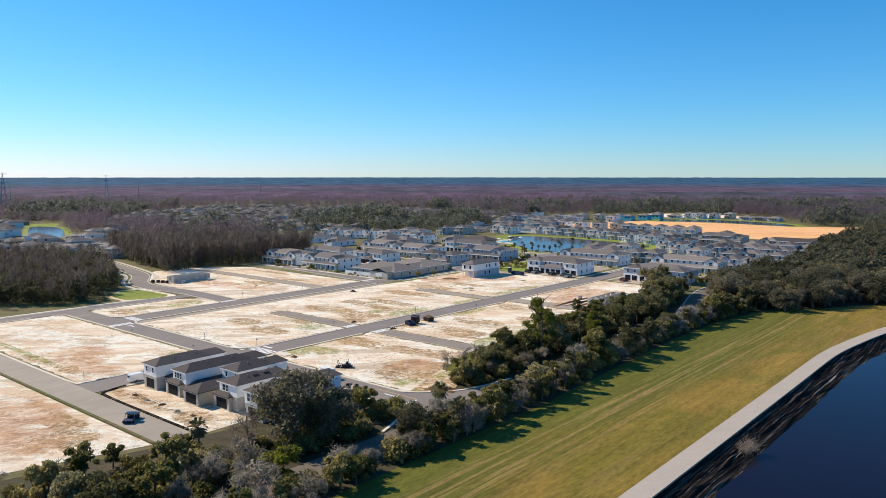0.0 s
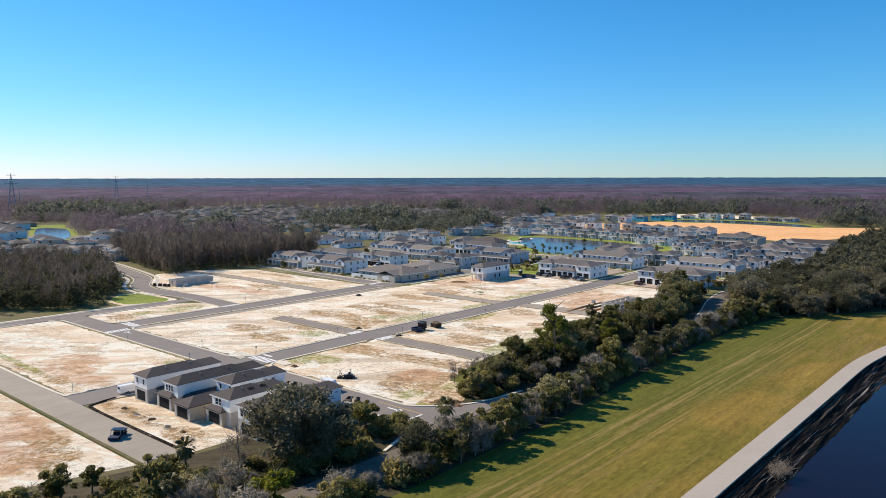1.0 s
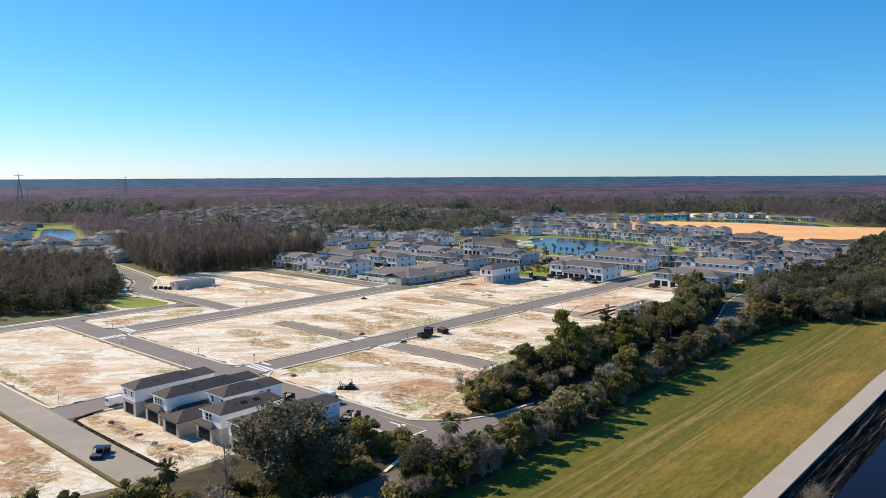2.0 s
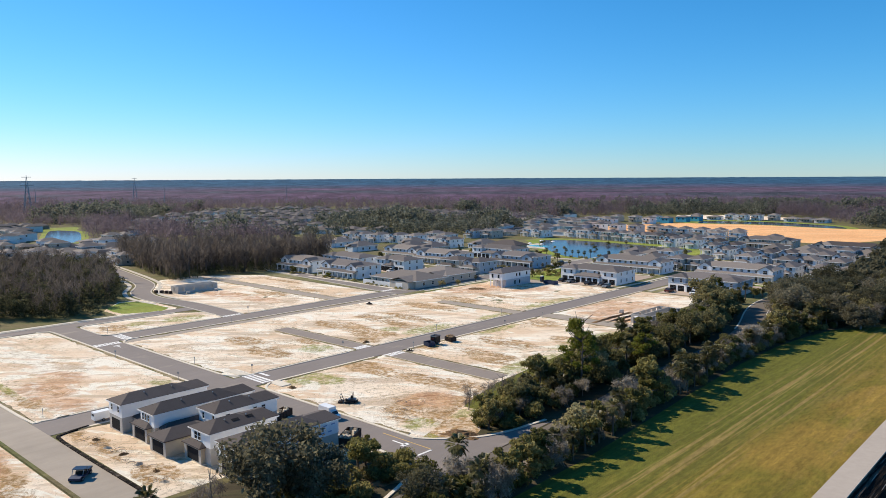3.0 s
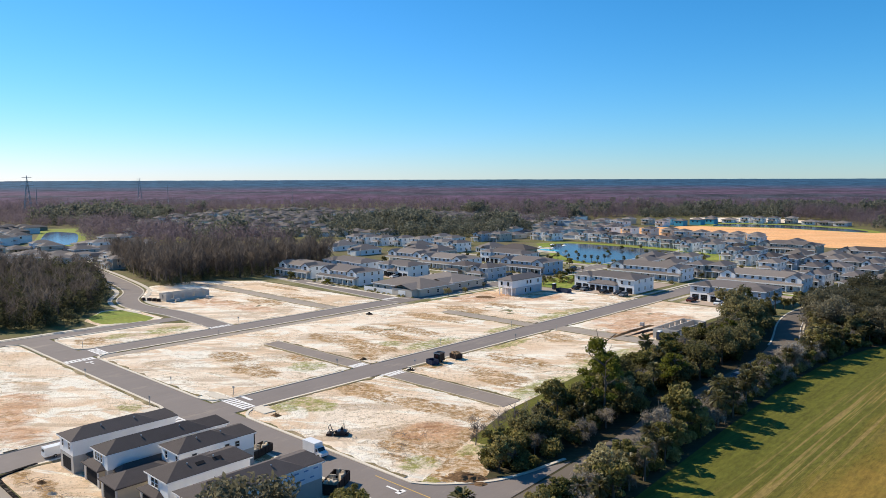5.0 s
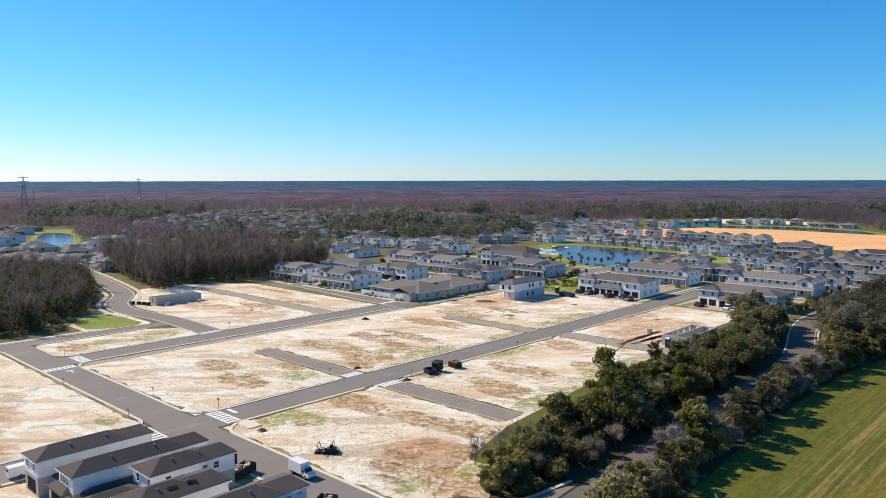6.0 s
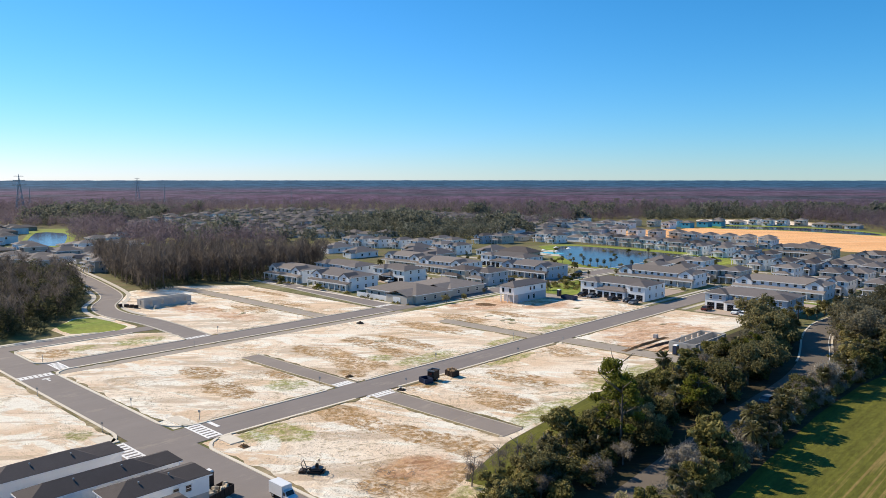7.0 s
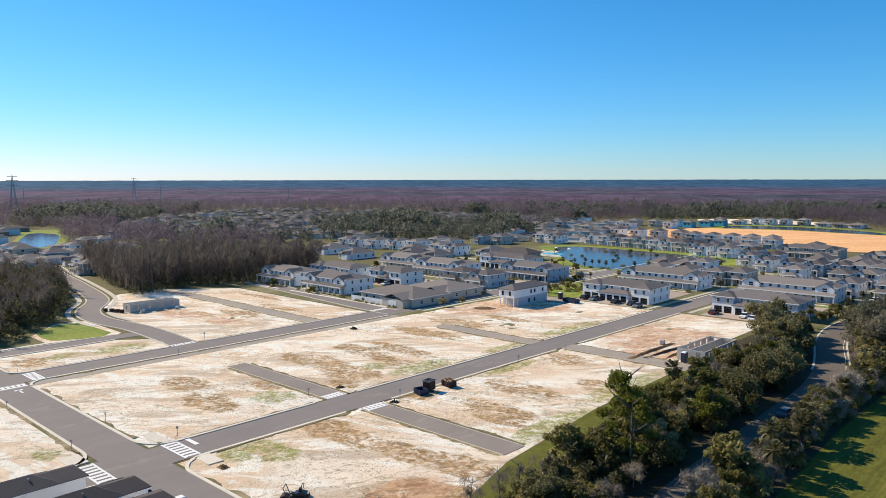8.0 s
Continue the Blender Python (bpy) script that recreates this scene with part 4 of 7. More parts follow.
def detached(m, w=7.2, d=13.0, wall=WHITE, roof=ROOF, label="", gable=True, low=None):
    """A two-storey house with a porch and a small front gable."""
    h = thing("house", m, label, "house", "houses of the estate")
    body = Form().box(0, w, 0, d, 0, 4.9)
    if gable:
        gable_wall(body, 0.3, w * 0.55, -0.5, 4.7, 1.3)
        body.box(0.3, w * 0.55, -0.5, -0.001, 2.8, 4.7)
    part("wall", body, wall, h)
    part("roof", Form().hip(0, w, 0, d, 4.9, 1.5, 0.45), roof, h)
    eaves(h, 0, w, 0, d, 4.9)
    part("porch_beam", Form().box(-0.3, w * 0.8 + 0.3, -2.76, -2.71, 2.5, 2.9), TRIM, h, "white beam along the porch")
    if gable:
        g2 = Form()
        cross_gable(g2, 0.3, w * 0.55, -0.5, 4.0, 4.65, 1.4)
        part("gable_roof", g2, roof, h)
        window(h, front(w * 0.28, 4.2, -0.5), 1.2, 1.2)
    else:
        window(h, front(w * 0.28, 4.2), 1.2, 1.2)
    part("porch_roof", Form().hip(0, w * 0.8, -2.4, 1.5, 2.7, 0.9, 0.3), roof, h)
    for x in (0.2, w * 0.4, w * 0.78):
        post(h, x, -2.2, 2.7, 0.3)
    door(h, w * 0.3)
    window(h, front(w * 0.62, 1.5), 1.3, 1.4)
    window(h, front(w * 0.78, 4.2), 1.0, 1.2)
    for y in (2.5, 6.5, 10.5):
        window(h, right(y, 4.0, w), 0.8, 1.1)
        window(h, right(y + 0.6, 1.5, w), 0.8, 1.2)
    return h


def bungalow(m, w=12.0, d=18.0, wall=TAUPE, roof=ROOF_LIGHT, label="", rise=2.6):
    h = thing("bungalow", m, label, "house", "houses of the estate")
    part("wall", Form().box(0, w, 0, d, 0, 2.8).box(w * 0.55, w * 0.95, -3.0, -0.001, 0, 2.7), wall, h)
    part("roof", Form().hip(0, w, 0, d, 2.8, rise, 0.5), roof, h)
    eaves(h, 0, w, 0, d, 2.8, 0.5)
    g2 = Form()
    cross_gable(g2, w * 0.55, w * 0.95, -3.0, 5.0, 2.7, 1.5)
    part("gable_roof", g2, roof, h)
    garage_door(h, w * 0.75, -3.0, 3.6, 2.1, TRIM)
    door(h, w * 0.4)
    for x in (w * 0.12, w * 0.27):
        window(h, front(x, 1.5), 1.1, 1.3)
    for y in (4.0, 9.0, 14.0):
        window(h, right(y, 1.5, w), 1.1, 1.2)
    return h


# the five new houses beside the sand: narrow two-storey units with rear garages
def new_house(s, r, w, d, pad, garage, label, wing=None):
    """garage: (s offset, r offset, width, depth) of the low garage before the house; wing: (x0, x1, y0, y1) of a low wing."""
    h = thing("new_house", at(s, r, pad) @ Matrix.Diagonal((1, 1, 0.86, 1)), label, "house", "new houses beside the sand lot")
    part("lower_wall", Form().box(0, w, 0, d, -0.3, 2.75), BLOCK, h, "bare grey block ground floor")
    part("upper_wall", Form().box(-0.03, w + 0.03, -0.03, d + 0.03, 2.75, 5.2), WHITE, h, "white clad upper floor")
    part("roof", Form().hip(0, w, 0, d - 3.0, 5.2, 1.3, 0.35).hip(0.25, w - 0.25, d - 8.0, d, 5.23, 0.95, 0.4, 0.18, False, 0.35), ROOF_DARK, h)
    part("fascia", Form().box(-0.37, w + 0.37, -0.39, -0.355, 5.15, 5.35).box(w + 0.355, w + 0.39, -0.37, d + 0.3, 5.15, 5.35), TRIM, h, "white eaves board")
    for y in (d * 0.3, d * 0.62):
        piece("vent_pipe", shared("vent", lambda f: f.tube((0, 0, 0), (0, 0, 0.55), 0.07, 0.07, 6).tube((0, 0, 0.5), (0, 0, 0.6), 0.14, 0.1, 6), STEEL, "vent_pipe"), h, pose(w * 0.68, y, 5.95))
    if garage:
        gs, gr, gw, gd = garage
        part("garage_wall", Form().box(gs, gs + gw, gr, gr + gd, -0.3, 2.6), BUFF, h, "buff block garage")
        part("garage_roof", Form().hip(gs, gs + gw, gr, gr + gd + (0.4 if gd < 5 else 0), 2.6, 1.25, 0.4), ROOF_DARK, h)
        garage_door(h, gs + gw / 2, gr, gw * 0.72, 2.15)
        for e in (gs + 0.12, gs + gw - 0.12):
            part("door_jamb", Form().box(e - 0.3, e + 0.3, gr - 0.05, gr - 0.002, -0.1, 2.4), BLOCK, h)
    else:
        garage_door(h, w / 2, 0, w * 0.62, 2.15)
    if wing:
        x0, x1, y0, y1 = wing
        part("wing_wall", Form().box(x0, x1, y0, y1, -0.3, 2.5), BLOCK, h)
        part("wing_roof", Form().hip(x0, x1, y0, y1, 2.5, 0.9, 0.3), ROOF_DARK, h, "low grey shingle roof")
    return h


nh = new_house(8.1, -31.8, 4.7, 15.3, 0.3, None, "new narrow two-storey house, white upper floor over grey block", (4.75, 7.7, 2.0, 13.0))
for x in (1.2, 3.6):
    window(nh, front(x, 4.25, -0.03), 0.6, 1.15)
nh2 = new_house(17.1, -30.6, 4.5, 17.8, 0.3, (-1.2, -0.8, 4.6, 3.6), "new narrow two-storey house, white walls and a low garage", (4.55, 6.2, 1.0, 15.0))
for x in (0.9, 1.8, 2.7):
    window(nh2, front(x, 4.2, -0.03), 0.6, 1.2)
for y in (11.4, 13.2):
    window(nh2, right(y, 4.2, 4.53), 0.85, 1.15)
nh3 = new_house(23.4, -23.9, 4.9, 11.5, 0.3, (0.1, -8.3, 4.6, 8.2), "new narrow two-storey house behind a long buff block garage", None)
for x in (1.4, 4.4):
    window(nh3, front(x, 4.2, -0.03), 0.6, 1.2)
for y in (2.2, 7.2, 8.8):
    window(nh3, right(y, 4.2, 4.93), 0.7, 0.9)
nh4 = new_house(30.9, -29.4, 5.3, 11.4, 0.3, (-0.7, -0.7, 4.4, 3.6), "new narrow two-storey house with white walls and roof skylights", None)
for x in (1.4, 2.4):
    for z in (4.55, 3.85):
        window(nh4, front(x, z, -0.03), 0.8, 0.6, False)
for y in (5.0, 7.4):
    zz = 5.38 + 1.3 * 0.55
    piece("skylight", shared("sky", lambda f: f.box(-0.3, 0.3, -0.6, 0.6, -0.02, 0.06), DARK, "skylight"), nh4, pose(5.3 + 0.35 - (5.3 / 2 + 0.35) * 0.55, y, zz, 0, 25, 0))
nh5 = new_house(39.4, -30.0, 5.0, 17.6, 0.3, None, "new two-storey house half clad in pale blue building wrap", None)
part("wrap_sheet", Form().box(5.032, 5.06, 9.0, 17.4, 2.7, 5.2), plain("house_wrap", (0.66, 0.70, 0.76), 0.6, 0, 1.5, 0.10), nh5, "pale blue building wrap with printed marks")
wrap_bar = plain("wrap_print", (0.16, 0.26, 0.46), 0.6, 0, 2.0, 0.1)
for i in range(5):
    for z in (3.3, 4.5):
        part("wrap_mark", Form().box(5.062, 5.072, 9.6 + i * 1.5 + (0.6 if z > 4 else 0), 10.3 + i * 1.5 + (0.6 if z > 4 else 0), z, z + 0.22), wrap_bar, nh5)
for x in (1.2, 2.4, 3.6):
    window(nh5, front(x, 4.1, -0.03), 0.8, 1.5)

# white two-storey house still being built at the end of the sand
wh = thing("unfinished_house", at(-44, 134.5, 0.2), "unfinished house, white upper floor over grey block walls", "house")
part("lower_wall", Form().box(0, 6.0, 2.2, 18, -0.3, 2.7), GREY, wh, "grey block ground floor")
wf = Form().box(-0.03, 6.03, 0.0, 18.03, 2.7, 5.3)
part("upper_wall", wf, WHITE, wh, "white upper floor")
part("roof", Form().hip(0, 6, 0, 18, 5.3, 1.4, 0.5), ROOF, wh)
for x in (0.3, 3.0, 5.7):
    post(wh, x, 0.3, 2.7, 0.3)
for x in (1.5, 4.4):
    window(wh, front(x, 4.1), 0.9, 1.4, False)
for y in (9.0, 11.0, 15.5):
    window(wh, right(y, 4.1, 6.03), 0.9, 1.2, False)
for y in (8.0, 11.0):
    window(wh, right(y, 1.3, 6.0), 1.0, 1.5, False)
door(wh, 3.0, 2.2)

# terraces
garage_row(at(-33.5, 167.5), 25, 14.5, OFF_WHITE, ROOF, "white two-storey terrace with dark garages and grey shingle roof")
garage_row(at(11, 170.5), 25, 15, WHITE, ROOF, "white two-storey terrace with blue-grey upper storey and dark garages", None, BLUE)
porch_row(at(-42, 209), 32, 11, PALE, ROOF_LIGHT, "pale grey two-storey terrace with a pillared porch", 7)
porch_row(at(4.5, 211), 30.5, 10.5, PALE, ROOF_LIGHT, "long pale two-storey terrace with weathered shingle roof", 7)
porch_row(at(-151, 115.5), 22.5, 13, OFF_WHITE, ROOF_LIGHT, "white two-storey terrace with a pillared porch")
porch_row(at(-121, 115.2), 23, 13, PALE, ROOF, "pale blue-white two-storey terrace with a pillared porch")
garage_row(at(-148, 137), 26, 13, PALE, ROOF, "pale grey two-storey terrace with garages")
garage_row(at(-117, 142.5), 18.5, 12.5, OFF_WHITE, ROOF, "white two-storey terrace with garages")
porch_row(at(-124.5, 177), 26, 13, PALE, ROOF_LIGHT, "long pale terrace with a pillared porch", 12)
porch_row(at(-88, 191), 24, 14, BLUE, ROOF, "blue-grey two-storey terrace with porch")
porch_row(at(-153, 182), 24, 12, PALE, ROOF_LIGHT, "pale terrace with gables and porch", 7)
garage_row(at(-118, 212), 26, 14, PALE, ROOF, "pale terrace behind the porch row")
bungalow(at(-86, 112), 25, 17, TAUPE, ROOF_LIGHT, "low brown-roofed clubhouse with taupe walls", 2.4)
bungalow(at(-84, 131), 21, 18, TAUPE, ROOF_LIGHT, "low brown-roofed house with taupe walls", 2.2)
detached(at(-93, 160), 11, 11, TAUPE, ROOF_DARK, "two-storey taupe house with dark roof", False)
detached(at(-79, 160), 9, 12, GREY, ROOF, "two-storey grey house beside the street")
porch_row(at(-32, 352), 30, 14, TAUPE, ROOF, "long taupe terrace before the orange field", 7)
porch_row(at(12, 338), 34, 14, TAUPE, ROOF_DARK, "long dark-roofed terrace beside the wood", 7)
fence = thing("white_fence", at(-88, 109.5), "long white panel fence before the clubhouse", "fence")
for i in range(9):
    piece("fence_panel", shared("fp", lambda f: f.box(0, 1.95, -0.04, 0.04, 0.05, 1.8), TRIM, "fence_panel"), fence, pose(i * 2.0, 0, 0))
    piece("fence_post", shared("fpost", lambda f: f.box(-0.07, 0.07, -0.07, 0.07, 0, 1.9), TRIM, "fence_post"), fence, pose(i * 2.0, 0.02, 0))

# detached houses: a few built once, then repeated along the streets
KINDS = [
    detached(at(-150, 352), 7.2, 12, WHITE, ROOF, "white two-storey house with grey shingle roof"),
    detached(at(-140, 351), 7.4, 12, PALE, ROOF_LIGHT, "pale grey two-storey house with porch", False),
    detached(at(-130, 349), 7.4, 12, BLUE, ROOF_DARK, "blue-grey two-storey house with porch"),
    detached(at(-120, 347), 7.2, 12.5, TAUPE, ROOF, "taupe two-storey house with porch", False),
    bungalow(at(62, 240), 11, 15, PALE, ROOF_LIGHT, "single-storey pale house with weathered shingle roof"),
    bungalow(at(64, 264), 11, 14, TAUPE, ROOF, "single-storey taupe house with grey roof"),
    detached(at(-110, 345), 7.2, 12, GREEN, ROOF, "sage two-storey house with grey roof"),
]


def far_house(m, w, d, h, wall, roof, label):
    """A house seen from afar: walls, roof, porch and its windows."""
    k = thing("house", m, label, "house", "houses of the estate")
    part("wall", Form().box(0, w, 0, d, 0, h), wall, k)
    part("roof", Form().hip(0, w, 0, d, h, 1.6, 0.45), roof, k)
    eaves(k, 0, w, 0, d, h)
    part("porch_roof", Form().hip(0.3, w * 0.8, -2.2, 1.0, 2.6, 0.8, 0.3), roof, k)
    dark = shared("far_window", lambda f: f.box(-0.6, 0.6, -0.05, 0.02, -0.65, 0.65), GLASS, "window")
    for x in (w * 0.28, w * 0.72):
        piece("window", dark, k, front(x, h - 1.2))
    piece("window", dark, k, front(w * 0.5, 1.4))
    piece("window", dark, k, right(d * 0.4, h - 1.2, w))
    return k


FAR = [
    far_house(at(-168, 414), 7.6, 11.5, 4.9, WHITE, ROOF, "white house with a grey shingle roof"),
    far_house(at(-153, 415), 7.6, 11.5, 4.9, PALE, ROOF_LIGHT, "pale grey house with weathered roof"),
    far_house(at(-138, 416), 7.6, 11.5, 4.9, BLUE, ROOF, "blue-grey house with grey roof"),
    far_house(at(-123, 417), 7.6, 11.5, 4.9, TAUPE, ROOF_LIGHT, "taupe house with weathered roof"),
    far_house(at(-214, 330), 11, 13, 2.8, PALE, ROOF_LIGHT, "low pale house with wide roof"),
    far_house(at(-198, 331), 11, 13, 2.8, TAUPE, ROOF, "low taupe house with wide roof"),
    far_house(at(-180, 360), 8, 12, 4.9, GREEN, ROOF, "sage house with grey roof"),
]
rnd = random.Random(5)
NEAR_SPOTS = [(-101, 343, 1), (-92.5, 341, 0), (-84, 340, 3), (-75.5, 339, 2), (-67, 341, 0), (-58.5, 341, 6), (-50, 346, 1), (-57, 259, 5), (-46, 258, 4), (-35, 256, 1), (-9, 231, 3),
              (-199, 301, 2), (-189, 308, 3), (-178, 338, 1), (-166, 335, 0), (19, 288, 1), (28, 284, 3), (28, 258, 0), (-41, 226, 1), (-29, 226, 1), (-17, 228, 3), (-31, 298, 0), (-23, 307, 2), (-17, 281, 0), (-6, 280, 2), (4, 279, 2), (3, 256, 1), (13, 283, 2), (21, 252, 3), (20, 296, 1), (29, 258, 1),
              (-8, 318, 4), (7, 322, 4), (21, 320, 5), (36, 319, 4), (41, 257, 3), (36, 284, 0), (48, 288, 3), (-33, 357, 5), (-25, 374, 3), (-20, 352, 3), (-63, 382, 1), (-53, 391, 1),
              (-195, 190, 4), (-246, 231, 1), (-236, 233, 0), (-225, 236, 1), (-213, 242, 0), (-201, 245, 1), (-206, 268, 3), (-224, 198, 4), (-172, 209, 5), (-158, 212, 5), (-188, 226, 4), (-176, 238, 1),
              (-164, 238, 0), (-190, 262, 1), (-150, 246, 4), (-66, 326, 0), (-52, 324, 1), (-38, 322, 2), (52, 230, 1), (30, 228, 0), (16, 226, 5), (42, 230, 3),
              (-288, 78, 3), (-272, 83, 5), (-229, 73, 3), (-337, 102, 4), (-321, 116, 3), (-305, 118, 1), (-329, 77, 5), (-245, 78, 1), (-258, 84, 3), (-300, 92, 4), (-312, 84, 5), (-275, 104, 5), (-290, 108, 4)]
for s, r, k in NEAR_SPOTS:
    copy_thing(KINDS[k], at(s, r))
FAR_SPOTS = []
for s in range(-108, -48, 12):
    FAR_SPOTS.append((s, 406 + (s + 108) * 0.06, rnd.choice((0, 1, 2, 3)), 0))
for r, a, b in ((312, 30, 52), (340, 14, 46)):
    for s in range(a, b, 11):
        FAR_SPOTS.append((s + rnd.uniform(-1.5, 1.5), r + rnd.uniform(-2, 2), rnd.choice((0, 1, 3, 4, 5)), rnd.choice((0, 0, 180))))
for r, a, b in ((352, -230, -164), (378, -250, -168), (404, -270, -176), (432, -280, -178), (462, -290, -190), (492, -300, -200), (524, -320, -206)):
    for s in range(a, b, 13):
        if rnd.random() < 0.9:
            FAR_SPOTS.append((s + rnd.uniform(-2, 2), r + rnd.uniform(-3, 3), rnd.choice((0, 1, 2, 3, 4, 5, 6)), rnd.choice((0, 180))))
for s, r, k, turn in FAR_SPOTS:
    copy_thing(FAR[k], at(s + (9 if turn else 0), r + (15 if turn else 0), 0, turn))


TOWN_WALLS, TOWN_ROOFS = Form(), Form()


def far_plot(x, y, turn, w, d, h):
    """Adds one of the countless far houses to the joined town."""
    m, one, top = pose(x, y, 0, 0, 0, turn), Form().box(0, w, 0, d, 0, h), Form().hip(0, w, 0, d, h, 1.8, 0.45)
    TOWN_WALLS.add([m @ Vector(p) for p in one.v], one.f)
    TOWN_ROOFS.add([m @ Vector(p) for p in top.v], top.f)


def plot(x, y, k, turn=0):
    if y < 540:
        copy_thing(FAR[k], pose(x, y, 0, 0, 0, turn - 39.5))
    else:
        far_plot(x, y, turn - 39.5, 8.5 + k % 4, 11 + k % 3, (4.6, 3.0)[k % 2])


for sp, rp, k in ((-157, 604, 4), (-143, 612, 0), (-131, 611, 1), (-121, 619, 0), (-109, 628, 3), (-92, 619, 4), (-79, 618, 5), (-66, 617, 4), (-197, 482, 0), (-197, 526, 3), (-176, 511, 1), (-184, 540, 0)):
    copy_thing(FAR[k], at(sp, rp))
for i in range(13):
    for j in range(9):
        x, y = -400 + i * 16.5 + rnd.uniform(-2.5, 2.5), 372 + j * 20 + rnd.uniform(-3, 3)
        if inside(x, y, [(-410, 392), (-232, 366), (-208, 372), (-196, 425), (-236, 500), (-252, 496), (-256, 452), (-300, 462), (-345, 545), (-410, 560)]):
            plot(x, y, rnd.choice((4, 5, 5, 3, 1)), rnd.choice((0, 90, 180)))
town_rnd = random.Random(8)
for i in range(11):
    for j in range(11):
        x, y = -420 + i * 15 + town_rnd.uniform(-2, 2), 455 + j * 16 + town_rnd.uniform(-2, 2)
        if inside(x, y, [(-345, 545), (-300, 462), (-284, 464), (-310, 505), (-360, 592), (-378, 620), (-430, 640), (-430, 560)]):
            plot(x, y, town_rnd.choice((4, 5, 3, 0)), town_rnd.choice((0, 90, 180)))
FAR_TOWN = [(-330, 700), (-262, 560), (-120, 545), (-104, 575), (-150, 650), (-146, 725), (-60, 765), (0, 705), (62, 690), (45, 780), (-60, 880), (-250, 960), (-330, 900)]
for i in range(24):
    for j in range(22):
        x, y = -330 + i * 16 + rnd.uniform(-5, 5), 545 + j * 19 + rnd.uniform(-6, 6)
        if inside(x, y, FAR_TOWN) and rnd.random() < 0.8:
            plot(x, y, rnd.randrange(4), rnd.choice((0, 90, 180, 30)))
for i in range(14):
    plot(-222 + i * 11.5, 556 + (i % 2) * 16 + rnd.uniform(-4, 4), rnd.choice((4, 5, 5, 1)), rnd.choice((0, 90)))
tw = Nodes("town_siding")
TOWN_SIDING = tw.done(tw.mix(tw.ramp(tw.island(), 0.3, 0.9), (0.26, 0.23, 0.19), (0.80, 0.79, 0.76)), 0.7, 0, 0.2)
town = solid("distant_houses", TOWN_WALLS, TOWN_SIDING, "small pale houses far off among trees", "houses", kind="stuff")
part("roofs", TOWN_ROOFS, ROOF, town)
for sp, rp, w in ((-170, 534, 8), (-166, 556, 10), (-160, 572, 9), (-171, 600, 8)):
    hb = thing("wrapped_house", at(sp, rp), "half-built house in bright blue building wrap", "house", "houses being built")
    part("wall", Form().box(0, w, 0, 9, 0, 4.4), WRAP, hb)
    part("roof", Form().hip(0, w, 0, 9, 4.4, 1.8), ROOF_LIGHT, hb)
    opening = shared("raw_opening", lambda f: f.box(-0.6, 0.6, -0.05, 0.02, -0.65, 0.65), DARK, "window")
    for x in (w * 0.3, w * 0.7):
        piece("window", opening, hb, front(x, 3.0))

# ---- trees ----
rng = np.random.default_rng(11)


def leaves(n, lumps, size, droop=0.0, slim=1.0, fill=0.35):
    """Loose leaf sprays over a set of rounded lumps (x, y, z, radius, flatten)."""
    lumps = np.array(lumps, float)
    wts = lumps[:, 3] ** 2
    pick = rng.choice(len(lumps), n, p=wts / wts.sum())
    d = rng.normal(size=(n, 3))
    d /= np.linalg.norm(d, axis=1)[:, None]
    rad = lumps[pick, 3] * (1 - fill * rng.random(n) ** 1.5) * rng.uniform(0.85, 1.12, n)
    c = lumps[pick, :3] + d * rad[:, None] * np.stack([np.ones(n), np.ones(n), lumps[pick, 4]], 1)
    nrm = d + rng.normal(scale=0.8, size=(n, 3))
    nrm /= np.linalg.norm(nrm, axis=1)[:, None]
    a = np.cross(nrm, rng.normal(size=(n, 3)))
    a /= np.linalg.norm(a, axis=1)[:, None]
    b = np.cross(nrm, a)
    s = size * rng.uniform(0.6, 1.35, n)[:, None]
    v = np.concatenate([c - a * s * slim, c + b * s * 0.5, c + a * s * slim, c - b * s * 0.5], 1).reshape(-1, 3)
    v[:, 2] -= droop * rng.random(len(v))
    f = np.arange(4 * n).reshape(n, 4)
    return v, f


def slivers(n, lumps, length, width, up=0.4):
    """Thin bare twigs that point outwards and up."""
    lumps = np.array(lumps, float)
    pick = rng.integers(0, len(lumps), n)
    d = rng.normal(size=(n, 3))
    d[:, 2] = np.abs(d[:, 2]) * 0.8 + up
    d /= np.linalg.norm(d, axis=1)[:, None]
    c = lumps[pick, :3] + rng.normal(size=(n, 3)) * (lumps[pick, 3] * 0.45)[:, None] * np.array([1, 1, 1.0])
    side = np.cross(d, rng.normal(size=(n, 3)))
    side /= np.linalg.norm(side, axis=1)[:, None]
    le = length * rng.uniform(0.5, 1.4, n)[:, None]
    wd = width * rng.uniform(0.5, 1.3, n)[:, None]
    v = np.concatenate([c - d * le * 0.5 - side * wd, c - d * le * 0.5 + side * wd, c + d * le * 0.5 + side * wd * 0.2, c + d * le * 0.5 - side * wd * 0.2], 1).reshape(-1, 3)
    return v, np.arange(4 * n).reshape(n, 4)


def array_mesh(name, v, f, mat):
    me = bpy.data.meshes.new(name)
    me.vertices.add(len(v))
    me.vertices.foreach_set("co", np.asarray(v, np.float32).ravel())
    f = np.asarray(f, np.int32)
    me.loops.add(f.size)
    me.loops.foreach_set("vertex_index", f.ravel())
    me.polygons.add(len(f))
    me.polygons.foreach_set("loop_start", np.arange(0, f.size, f.shape[1], dtype=np.int32))
    me.materials.append(mat)
    me.update(calc_edges=True)
    return me


